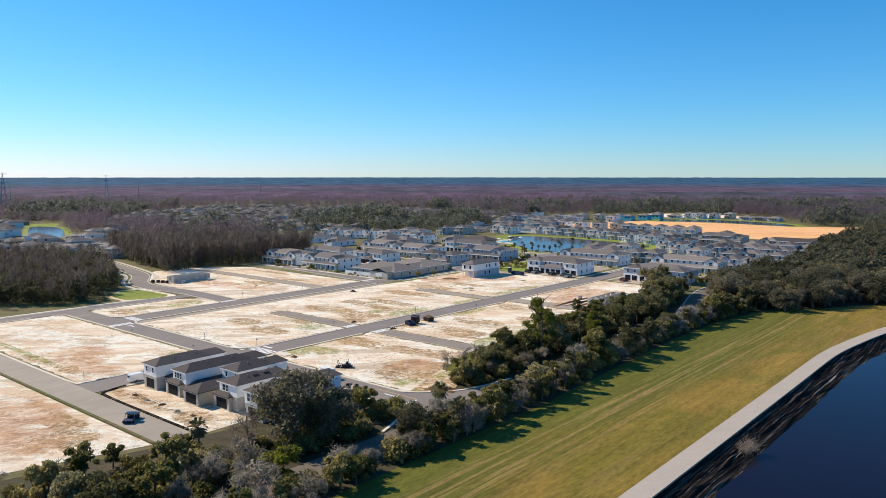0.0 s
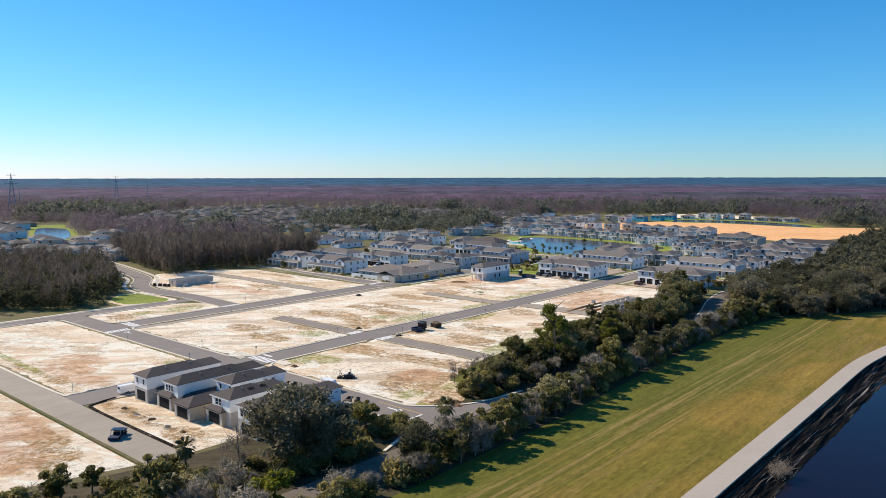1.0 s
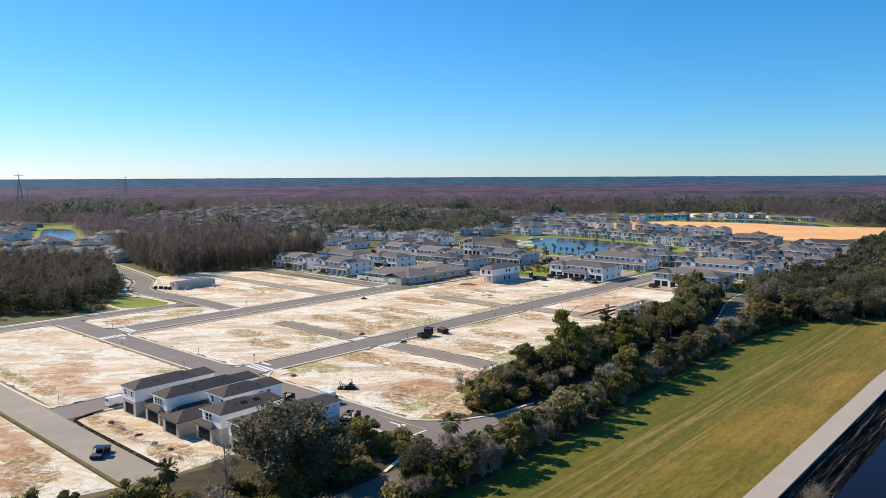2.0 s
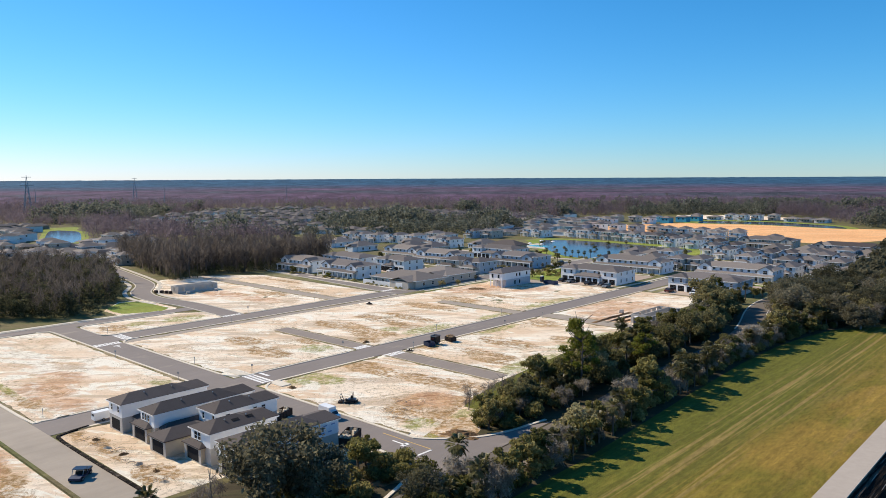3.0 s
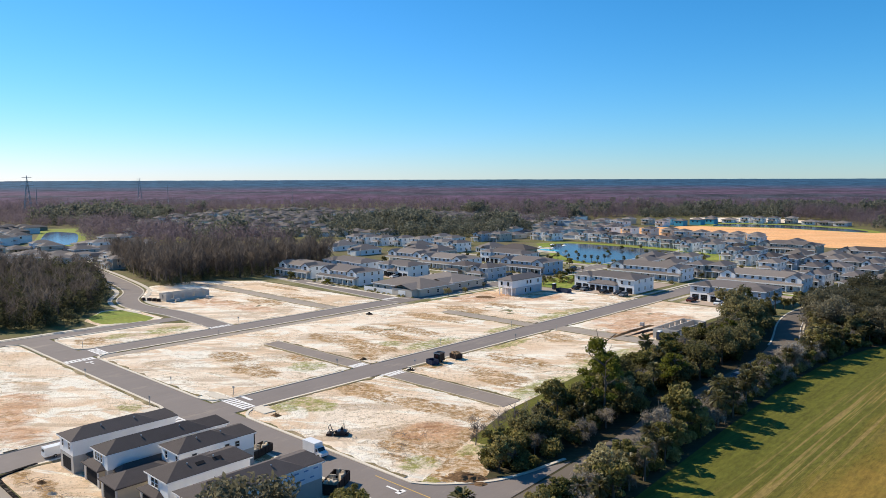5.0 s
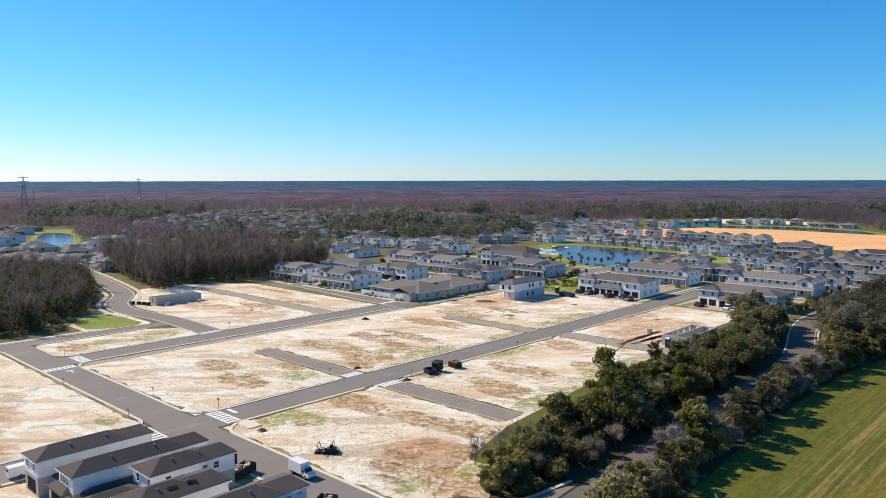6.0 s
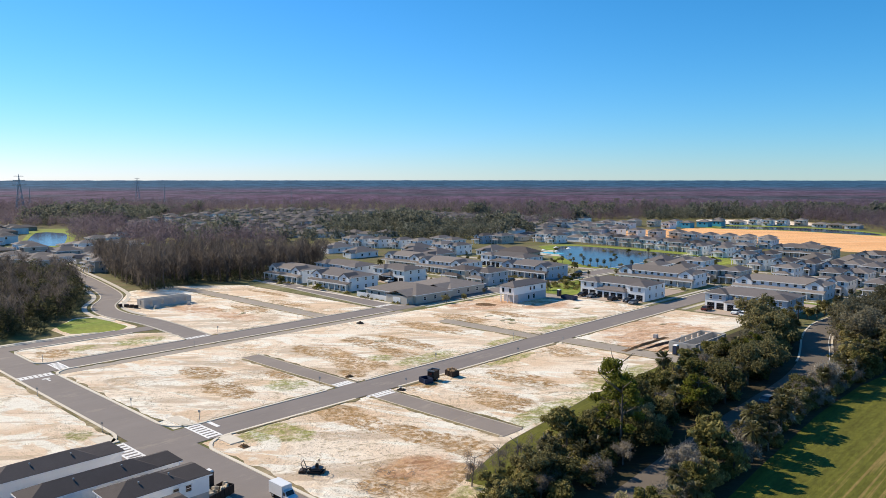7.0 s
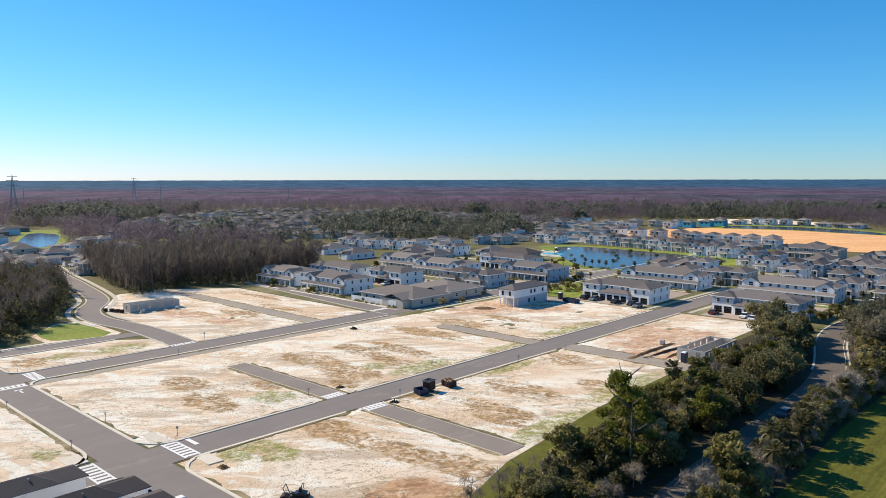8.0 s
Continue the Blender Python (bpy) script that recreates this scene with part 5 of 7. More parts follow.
def limbs(h, r, spread, n=5, lean=0.1, start=0.4):
    f = Form()
    top = Vector((rng.uniform(-lean, lean) * h, rng.uniform(-lean, lean) * h, h))
    f.tube((0, 0, -0.1), top * 0.5, r, r * 0.7, 7).tube(top * 0.5, top, r * 0.7, r * 0.25, 6)
    for i in range(n):
        a = 2 * math.pi * (i + rng.random()) / n
        t = start + (0.95 - start) * rng.random()
        p = top * t
        q = p + Vector((math.cos(a) * spread, math.sin(a) * spread, h * 0.22)) * rng.uniform(0.6, 1.0)
        f.tube(p, q, r * 0.45, r * 0.12, 5)
    return f


def tree(name, label, trunk, bark, crown, leaf, crown_name="crown"):
    t = thing(name, pose(0, 0, -60), label, "tree", "trees of the belt")
    part("trunk", trunk, bark, t)
    ob = new(crown_name, array_mesh(crown_name, crown[0], crown[1], leaf))
    ob.parent = t
    return t


def oak_lumps(h, w, n):
    out = []
    for i in range(n):
        a, q = rng.uniform(0, 2 * math.pi), math.sqrt(rng.random())
        z = h * (0.26 + 0.64 * rng.random() * (1 - 0.35 * q))
        out.append((math.cos(a) * q * w * 0.8, math.sin(a) * q * w * 0.8, z, w * rng.uniform(0.16, 0.34), 0.75))
    out.append((0, 0, h * 0.58, w * 0.5, 0.85))
    return out


def palm(h):
    f = Form().tube((0, 0, -0.1), (0.15, 0.1, h), 0.22, 0.17, 7)
    vs, fs = [], []
    for i in range(72):
        a = rng.uniform(0, 2 * math.pi)
        el = rng.uniform(-1.1, 1.2)
        d = Vector((math.cos(a) * math.cos(el), math.sin(a) * math.cos(el), math.sin(el)))
        base = Vector((0.15, 0.1, h)) + d * 0.3
        tip = base + d * rng.uniform(0.7, 1.2)
        side = d.cross(Vector((0, 0, 1))).normalized() if abs(d.z) < 0.98 else Vector((1, 0, 0))
        for k in range(5):                          # fan of blades
            b = (k - 2) * 0.36
            dd = (d * math.cos(b) + side * math.sin(b)).normalized()
            end = tip + dd * rng.uniform(0.45, 0.75) + Vector((0, 0, -0.28))
            w2 = side.cross(dd).normalized() * 0.05 + side * 0.17 * math.cos(b)
            n0 = len(vs)
            vs += [tuple(base), tuple(tip + dd * 0.25 + w2), tuple(end), tuple(tip + dd * 0.25 - w2)]
            fs.append((n0, n0 + 1, n0 + 2, n0 + 3))
    return f, (np.array(vs), np.array(fs))


def pine_crown(h):
    lumps = []
    for i in range(16):
        a = rng.uniform(0, 2 * math.pi)
        z = h * rng.uniform(0.45, 1.0)
        q = (1.15 - z / h) * 4.6 + 0.5
        lumps.append((math.cos(a) * q, math.sin(a) * q, z, rng.uniform(0.8, 1.4), 0.6))
    return lumps


TREES = {}
TREES["oak"] = [tree("oak_tree", "broad dark green oak tree in the belt", limbs(h * 0.8, 0.3, w * 0.6), BARK, leaves(n, oak_lumps(h, w, 20), 0.31, 0.0, 1.0, 0.6), LEAF_OAK) for h, w, n in ((9, 4.6, 2600), (8, 5.2, 2700), (10.5, 4.8, 2900), (7.5, 4.2, 2300))]
TREES["big"] = [tree("live_oak", "broad grey-green live oak with mossy limbs", limbs(h * 0.75, 0.4, w * 0.65, 9), PALE_BARK, leaves(n, oak_lumps(h, w, 34), 0.27, 0.0, 1.0, 0.7), LEAF_MOSSY) for h, w, n in ((10.5, 6.4, 6200), (9.5, 6.0, 5400))]
TREES["green"] = [tree("green_tree", "leafy green broad-leaved tree", limbs(h * 0.8, 0.25, w * 0.5), BARK, leaves(n, oak_lumps(h, w, 16), 0.32, 0.0, 1.0, 0.6), LEAF_GREEN) for h, w, n in ((8, 3.6, 2000), (6.5, 3.4, 1800), (9, 3.2, 2000))]
TREES["grey"] = []
for h, w in ((7.5, 3.6), (6.5, 3.2)):
    lump = oak_lumps(h, w, 8)
    c1, c2 = leaves(900, lump, 0.22, 0.0, 1.0, 0.8), slivers(900, lump, 1.5, 0.03)
    TREES["grey"].append(tree("mossy_tree", "grey half-bare tree with hanging moss", limbs(h * 0.62, 0.16, w * 0.45, 7), PALE_BARK,
                              (np.concatenate([c1[0], c2[0]]), np.concatenate([c1[1], c2[1] + len(c1[0])])), LEAF_GREY))
TREES["palm"] = []
for h in (5.2, 4.2, 6.2):
    tf, cr = palm(h)
    TREES["palm"].append(tree("palm_tree", "cabbage palm with a round head of fan fronds", tf, BARK, cr, LEAF_PALM, "fronds"))
TREES["pine"] = [tree("pine_tree", "tall pine tree with open clumps of needles", limbs(h, 0.24, 3.2, 9, 0.03, 0.45), BARK, leaves(2200, pine_crown(h), 0.26, 0.0, 1.0, 0.7), LEAF_PINE) for h in (11.5, 9.5)]
TREES["lime"] = [tree("young_tree", "bright yellow-green young tree", limbs(4.5, 0.14, 1.8), BARK, leaves(1700, oak_lumps(5.5, 2.8, 12), 0.23, 0.0, 1.0, 0.6), LEAF_LIME)]
TREES["shrub"] = [tree("shrub", "dense green shrub at the wood's edge", limbs(1.6, 0.08, 1.2), BARK, leaves(700, [(0, 0, 1.2, 1.5, 0.8), (1.0, 0.3, 0.9, 1.1, 0.8), (-0.8, 0.6, 0.9, 1.0, 0.8)], 0.26, 0.0, 1.0, 0.6), LEAF_GREEN)]
TREES["dry"] = [tree("bare_tree", "bare brown tree beside the sand", limbs(5.5, 0.12, 1.8, 9), PALE_BARK, slivers(420, oak_lumps(6.5, 2.6, 6), 1.3, 0.03), TWIG, "twig_crown")]
used = set()


def plant(kind, s, r, size=1.0, plan=True):
    proto = TREES[kind][rnd.randrange(len(TREES[kind]))]
    m = (at(s, r) if plan else pose(s, r, 0)) @ pose(0, 0, 0, 0, 0, rnd.uniform(0, 360)) @ Matrix.Diagonal((size, size, size * rnd.uniform(0.9, 1.1), 1))
    if proto not in used:
        used.add(proto)
        proto.matrix_world = m
        return proto
    ob = copy_thing(proto, Matrix())
    ob.matrix_basis = m
    return ob


def pick(*pairs):
    return rnd.choices([p[0] for p in pairs], [p[1] for p in pairs])[0]


def belt(r0, r1, lo, hi, gap, mixed, size=(0.8, 1.2), keep=None):
    """Plants a belt of trees between two edges, unevenly spaced."""
    r = r0
    while r < r1:
        a, b = lo(r), hi(r)
        s = a + rnd.uniform(0, gap * 0.5)
        while s < b:
            if not keep or keep(s, r):
                plant(pick(*mixed), s + rnd.uniform(-0.2, 0.2) * gap, r + rnd.uniform(-0.35, 0.35) * gap, rnd.uniform(*size))
            s += gap * rnd.uniform(0.8, 1.25)
        r += gap * 0.95


MIX = (("oak", 3.4), ("green", 3.0), ("grey", 2.4), ("palm", 3.0), ("pine", 0.6))
# belt between the sand lots and the perimeter road
belt(12, 33, steps((12, 55), (20, 52), (40, 49)), steps((12, 58), (20, 59), (33, 60)), 3.2, MIX, (0.45, 0.72))
belt(33, 150, steps((12, 54), (20, 51), (40, 48.5), (55, 46.5), (95, 43.5), (105, 46), (128, 46), (136, 41), (150, 38)), steps((12, 57.5), (20, 58.4), (30, 58.4), (75, 56.2), (102, 55.0), (118, 53.2), (130, 50), (150, 44)), 3.5, MIX, (0.62, 1.02))
belt(10.5, 16, steps((10, 53.5), (16, 52)), steps((10, 58), (16, 59)), 2.4, (("shrub", 6), ("green", 1)), (0.6, 0.95))
belt(13, 60, steps((9, 52.5), (20, 50), (40, 46.8), (60, 44.5)), steps((9, 53.5), (20, 51.5), (60, 47.5)), 2.6, (("shrub", 5), ("green", 0.5), ("dry", 0.5)), (0.7, 1.1))
belt(16, 136, steps((16, 53), (40, 50), (55, 48), (95, 45), (136, 43)), steps((16, 58), (30, 58.4), (75, 56.6), (102, 54.6), (136, 48.4)), 3.9, (("shrub", 1),), (1.0, 1.5))
# belt between the road and the levee
belt(-2, 140, steps((-2, 71.2), (22, 70.2), (50, 68.3), (80, 67.4), (100, 67), (118, 65), (140, 60.5)), lambda r: LEVEE_FOOT(r) - 1.3, 2.45, (("oak", 1.0), ("grey", 3.2), ("palm", 5.0), ("green", 2.4)), (0.60, 0.90))
belt(-4, 138, steps((-4, 72), (50, 69), (80, 68.4), (138, 68)), lambda r: LEVEE_FOOT(r) - 0.8, 3.0, (("shrub", 1),), (0.6, 1.0))
# belt below the new houses and along the lane's end
belt(-82, -46, steps((-130, 36), (-70, 42), (-46, 46)), steps((-130, 46), (-46, 53)), 2.7, (("shrub", 6), ("palm", 0.3), ("dry", 0.5), ("green", 1.2)), (0.5, 0.85))
belt(-86, -46, steps((-130, 51), (-70, 54), (-46, 56)), flat(63), 3.3, (("shrub", 4), ("oak", 1.6), ("green", 2.5), ("grey", 2.4), ("lime", 0.8), ("palm", 0.8)), (0.5, 0.8))
belt(-46, -9, steps((-46, 53), (-38, 53.5), (-34, 54.5), (-26, 56), (-10, 56)), flat(60), 3.6, (("shrub", 5), ("palm", 0.7), ("dry", 0.5)), (0.45, 0.75))
belt(-86, -24, flat(71.5), flat(75), 3.0, (("shrub", 3), ("grey", 2.4), ("palm", 2.4), ("green", 1.6)), (0.52, 0.82))
belt(-24, -5, flat(71.0), flat(75), 3.0, (("oak", 1.2), ("grey", 3), ("palm", 4), ("green", 2)), (0.62, 0.9))
belt(-60, -9, steps((-60, 50), (-46, 49.5), (-34, 53), (-9, 56)), flat(62.2), 3.5, (("shrub", 1),), (0.75, 1.2))
belt(-66, -5, flat(71.5), flat(75), 4.0, (("shrub", 1),), (0.9, 1.4))
for kind, sp, rp, size in (("big", 54.6, -31.5, 1.22), ("big", 59.0, -28.5, 0.85), ("green", 55, -17.5, 0.95), ("green", 52.5, -14, 0.7), ("palm", 66.8, -10.0, 0.95), ("grey", 70, -13, 0.95), ("lime", 66.0, -42.5, 1.15), ("dry", 52.5, -38.5, 1.1), ("grey", 61, -45, 0.95), ("grey", 69, -48.5, 1.0),
                            ("pine", 50.5, 46.5, 1.0), ("pine", 48.8, 51.0, 0.85), ("green", 67.8, 43.0, 1.15), ("green", 66.9, 45.5, 1.0), ("grey", 68.2, 35.5, 1.0), ("grey", 67.5, 95, 1.1), ("palm", 69.6, 66.0, 1.0), ("palm", 69.0, 69.0, 0.95), ("palm", 69.6, 54.0, 0.95), ("palm", 69.0, 56.5, 0.9), ("big", 51.5, 106, 0.72), ("big", 47.0, 116, 0.78), ("big", 50.0, 97, 0.7), ("big", 70.0, -20, 0.6), ("dry", 47.0, 15.5, 0.9), ("dry", 47.5, 21, 0.8), ("oak", 40.5, 136, 1.2), ("oak", 44, 128, 1.15), ("green", 41, 104, 0.9), ("palm", 38, 152, 0.8)):
    plant(kind, sp, rp, size)
# the wood at the levee's bend
belt(140, 206, steps((140, 59), (165, 55), (185, 57), (206, 65)), steps((140, 82), (155, 90), (172, 103), (206, 130)), 5.2, (("big", 5), ("oak", 2.5), ("grey", 2.5)), (0.8, 1.12))
belt(150, 200, steps((150, 36), (200, 46)), steps((150, 41), (200, 47)), 4.5, (("palm", 3), ("lime", 1), ("green", 1), ("shrub", 2)), (0.6, 0.9))

# ---- woods far off ----
def bare_tree_arrays(h):
    lumps = [(rng.normal() * 1.0, rng.normal() * 1.0, h * z, 1.8, 1.0) for z in (0.45, 0.6, 0.72, 0.84, 0.93)]
    v1, f1 = slivers(110, lumps, 2.6, 0.11, 0.9)
    t = slivers(3, [(0, 0, h * 0.45, 0.5, 1)], h * 0.8, 0.16, 30.0)
    return np.concatenate([v1, t[0]]), np.concatenate([f1, t[1] + len(v1)])


def far_tree_arrays(h, w, n, size):
    return leaves(n, oak_lumps(h, w, 7) + [(0, 0, h * 0.3, w * 0.6, 1.0)], size, 0.0, 1.0, 0.25)


def scatter(name, protos, spots, mat, label, category="woods"):
    vs, fs, k = [], [], 0
    for x, y, z, sc in spots:
        v, f = protos[rnd.randrange(len(protos))]
        a = rnd.uniform(0, 2 * math.pi)
        c, s = math.cos(a), math.sin(a)
        w = np.stack([v[:, 0] * c - v[:, 1] * s, v[:, 0] * s + v[:, 1] * c, v[:, 2]], 1) * sc + np.array([x, y, z])
        vs.append(w)
        fs.append(f + k)
        k += len(v)
    ob = new(name, array_mesh(name, np.concatenate(vs), np.concatenate(fs), mat))
    return tagged(ob, label, category, kind="stuff")


def fill_poly(poly, gap):
    xs, ys = [p[0] for p in poly], [p[1] for p in poly]
    out = []
    y = min(ys)
    while y < max(ys):
        x = min(xs) + rnd.uniform(0, gap)
        while x < max(xs):
            px, py = x + rnd.uniform(-0.4, 0.4) * gap, y + rnd.uniform(-0.4, 0.4) * gap
            if inside(px, py, poly):
                out.append((px, py))
            x += gap
        y += gap * 0.9
    return out


BARE = [bare_tree_arrays(h) for h in (11, 12.5, 14, 13)]
LEAFY = [far_tree_arrays(h, w, 420, 0.42) for h, w in ((10, 4), (12, 4.5), (9, 4))]
WOOD_1 = [(-132, 229), (-124, 231), (-121, 240), (-124, 254), (-131, 276), (-142, 300), (-160, 330), (-186, 350), (-275, 346), (-275, 222), (-180, 222)]
WOOD_2 = [(-124, 307), (-119, 332), (-99, 343), (-83, 358), (-74, 374), (-80, 404), (-110, 392), (-150, 385), (-192, 396), (-174, 368), (-156, 346)]
w1, w2 = fill_poly(WOOD_1, 4.6), fill_poly(WOOD_2, 3.9)
scatter("cypress_wood", BARE, [(x, y, 0, rnd.uniform(0.75, 1.1)) for x, y in w2] + [(x, y, 0, rnd.uniform(0.6, 0.9)) for x, y in w1 if rnd.random() < 0.5], TWIG, "dense wood of bare brown cypress trees", "woods")
UNDER = [far_tree_arrays(h, w, 90, 0.8) for h, w in ((10, 4), (9, 4.5))]
scatter("undergrowth", UNDER, [(x + 2, y + 1.5, -0.8, rnd.uniform(0.3, 0.5)) for x, y in w1 + w2], LEAF_WOOD, "dark shrubs filling the wood's floor", "undergrowth")
scatter("evergreen_wood", LEAFY, [(x, y, 0, rnd.uniform(0.6, 1.0)) for x, y in w1 if rnd.random() < 0.92] + [(x, y, 0, rnd.uniform(0.4, 0.7)) for x, y in w2 if rnd.random() < 0.10], LEAF_WOOD, "dark evergreen undergrowth and oaks", "woods")

BEND = []
bend_edge = steps((206, 65), (260, 59), (300, 58), (340, 51), (440, 46))
for r in range(206, 445, 5):
    for s in range(int(bend_edge(r)), int(min(128, 130 + (r - 206) * 1.6)), 5):
        q = spot(s + rnd.uniform(-2, 2), r + rnd.uniform(-2, 2), 0)
        BEND.append((q.x, q.y, 0, rnd.uniform(0.95, 1.4)))
scatter("oak_wood", [leaves(430, oak_lumps(h, w, 12), 0.62, 0, 1.0, 0.5) for h, w in ((9, 4.6), (10.5, 5.0), (8, 4.6))], BEND, LEAF_BEND, "dark evergreen oak wood behind the levee's bend", "woods")

# woods behind the estate, up to the far plain
OPEN = [
    [(-140, 500), (-60, 400), (30, 400), (230, 430), (350, 510), (352, 592), (308, 618), (306, 660), (322, 715), (302, 780), (262, 822), (205, 822), (120, 800), (70, 720), (40, 640), (15, 565), (-30, 545), (-110, 535)],
    FAR_TOWN,
    [(-240, 545), (-60, 545), (-60, 590), (-240, 590)],
    [(-470, 640), (-420, 395), (-235, 358), (-190, 372), (-188, 425), (-230, 508), (-272, 512), (-322, 604), (-350, 650)],
    WOOD_2,
]
FAR_BARE = [slivers(110, [(0, 0, h * z, 3.6, 1) for z in (0.35, 0.5, 0.65, 0.78)], 1.7, 0.15, 0.3) for h in (9, 10, 11)]
FAR_LEAF = [far_tree_arrays(h, w, 120, 0.85) for h, w in ((10, 4.5), (12.5, 5.0), (8.5, 5.5), (14, 5.5))]
green_spots, bare_spots = [], []
y = 470.0
while y < 1500:
    gap = 8.5 if y < 900 else 12.5
    x = -(y * 0.68 + 20)
    while x < y * 0.66 + 20:
        px, py = x + rnd.uniform(-0.45, 0.45) * gap, y + rnd.uniform(-0.45, 0.45) * gap
        pl = PLAN.inverted() @ Vector((px, py, 0))
        if not any(inside(px, py, q) for q in OPEN) and not (pl.y < 420 and -175 < pl.x < 105 and px > -60):
            patch = noise.noise((px * 0.006, py * 0.006, 2.0)) + 0.5 * noise.noise((px * 0.03, py * 0.03, 7.0))
            leaf = patch > (-0.02 if px > -150 and py < 950 else 0.16 if py < 950 else 0.55)
            big = 0.55 if noise.noise((px * 0.02, py * 0.02, 12.0)) > 0.12 and py < 1000 else 0.0
            if py < 1100 or rnd.random() < (1500 - py) / 400:
                (green_spots if leaf else bare_spots).append((px, py, 0, (rnd.uniform(0.55, 1.15) + big) * (1.0 if py < 1100 else 0.85)))
        x += gap
    y += gap * 0.9
for i in range(1700):                          # loose trees between the far houses
    px, py = rnd.uniform(-330, 62), rnd.uniform(545, 960)
    if inside(px, py, FAR_TOWN):
        (green_spots if rnd.random() < 0.6 else bare_spots).append((px, py, 0, rnd.uniform(0.35, 0.75)))
scatter("far_evergreen_wood", FAR_LEAF, green_spots, LEAF_HAZED, "far dark green woods behind the estate", "woods")
scatter("far_cypress_wood", FAR_BARE, bare_spots, TWIG_HAZED, "far bare brown swamp woods, tinted purple for haze", "woods")

# the far plain: an unbroken canopy to the horizon
canopy = Form()
rings = [1250 * (4950 / 1250) ** (i / 58) for i in range(59)]
arcs = 900
for d in rings:
    for k in range(arcs):
        a = 2 * math.pi * k / arcs
        x, y = d * math.cos(a), d * math.sin(a) + 40
        h = 9.0 + 0.9 * noise.noise((x * 0.02, y * 0.02, 1.0)) + 1.6 * noise.noise((x * 0.09, y * 0.09, 4.0)) + (d - 1250) * 0.0012 + 19.0 * ((d - 1250) / 3700) ** 2
        canopy.v.append((x, y, h * min(1.0, (d - 1249) / 260)))
for i in range(len(rings) - 1):
    for k in range(arcs):
        a, b = i * arcs + k, i * arcs + (k + 1) % arcs
        canopy.f.append((a, a + arcs, b + arcs, b))
cn = Nodes("hazed_canopy")
ccol = cn.mix(cn.ramp(cn.noise(0.004, 5, 0.6, (3, 1, 1)), 0.46, 0.60), (0.112, 0.072, 0.108), (0.060, 0.064, 0.080))
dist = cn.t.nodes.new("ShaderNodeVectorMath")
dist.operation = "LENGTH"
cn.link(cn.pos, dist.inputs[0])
# distance haze painted in: canopy colour goes over to blue from 1900 m
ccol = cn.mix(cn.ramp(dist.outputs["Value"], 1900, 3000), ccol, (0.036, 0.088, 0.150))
ccol = cn.vary(ccol, cn.ramp(cn.noise(0.016, 8, 0.8, (1.0, 2.2, 1.0)), 0.36, 0.64), 0.45, 1.55)
tagged(new("backdrop", canopy.mesh("backdrop", cn.done(ccol, 0.95, 0, 0.05), True)), "far forest canopy reaching the horizon, tinted blue for haze", "backdrop", kind="structure")

# weeds and clods on the sand
TUFTS = [slivers(7, [(0, 0, 0.05, 0.5, 1)], 0.26, 0.03, 0.5), slivers(10, [(0, 0, 0.05, 0.9, 1)], 0.24, 0.035, 0.2)]
weeds = []
for r0, r1, s0, s1, n in ((0, 160, 6.5, 44, 2600), (0, 158, -52, -4.5, 3000), (-38, -11, -74, -5.5, 900), (-75, -48, -60, 36, 900), (-38.5, -34, 7, 40, 260), (43, 96, -130, -68, 800), (1, 34, -78, -67.5, 200)):
    for i in range(n):
        sx, rx = rnd.uniform(s0, s1), rnd.uniform(r0, r1)
        if s0 > 6 and r0 == 0 and sx > lot_edge(rx) - 1.5:
            continue
        if noise.noise((sx * 0.09, rx * 0.09, 9.0)) + rnd.uniform(-0.25, 0.25) > 0.12:
            q = spot(sx, rx, 0.10)
            weeds.append((q.x, q.y, q.z, rnd.uniform(0.4, 1.0)))
scatter("sand_weeds", TUFTS, weeds, leafy("dry_weed", (0.22, 0.16, 0.075), (0.36, 0.27, 0.14), 0.9), "dry weeds and clods scattered over the sand", "weeds")

# ---- vehicles, machines and site clutter ----
CAR_BLACK = plain("black_paint", (0.020, 0.020, 0.024), 0.3, 0.2, 3.0, 0.1, 0.5)
CAR_WHITE = plain("white_paint", (0.78, 0.78, 0.77), 0.35, 0.0, 3.0, 0.06, 0.5)
CAR_RED = plain("dark_red_paint", (0.11, 0.018, 0.016), 0.3, 0.2, 3.0, 0.1, 0.5)
CAR_GREY = plain("grey_paint", (0.20, 0.21, 0.22), 0.35, 0.3, 3.0, 0.1, 0.5)
NAVY = plain("navy_steel", (0.030, 0.042, 0.085), 0.55, 0.2, 2.0, 0.2)
RUST = plain("dark_brown_steel", (0.050, 0.036, 0.030), 0.7, 0.3, 2.0, 0.3)
RUBBISH = plain("building_rubbish", (0.55, 0.47, 0.36), 0.9, 0, 1.5, 0.35, 0.2, 0.6)
EARTH = plain("brown_earth", (0.19, 0.115, 0.06), 0.95, 0, 1.0, 0.3, 0.1, 0.8)
WOOD = plain("raw_timber", (0.34, 0.22, 0.12), 0.85, 0, 2.0, 0.25, 0.2)
POOL_WATER = water_material("pool_water", (0.05, 0.42, 0.46), 0.05, 0.05)


def wheel(parent, x, y, rad=0.34, w=0.24):
    ob = piece("wheel", shared(("tyre", rad, w), lambda f: f.tube((-w / 2, 0, 0), (w / 2, 0, 0), rad, rad, 14), RUBBER, "wheel", True), parent, pose(x, y, rad))
    piece("rim", shared(("rim", rad, w), lambda f: f.tube((-w / 2 - 0.01, 0, 0), (w / 2 + 0.01, 0, 0), rad * 0.55, rad * 0.55, 10), STEEL, "rim"), ob, Matrix())


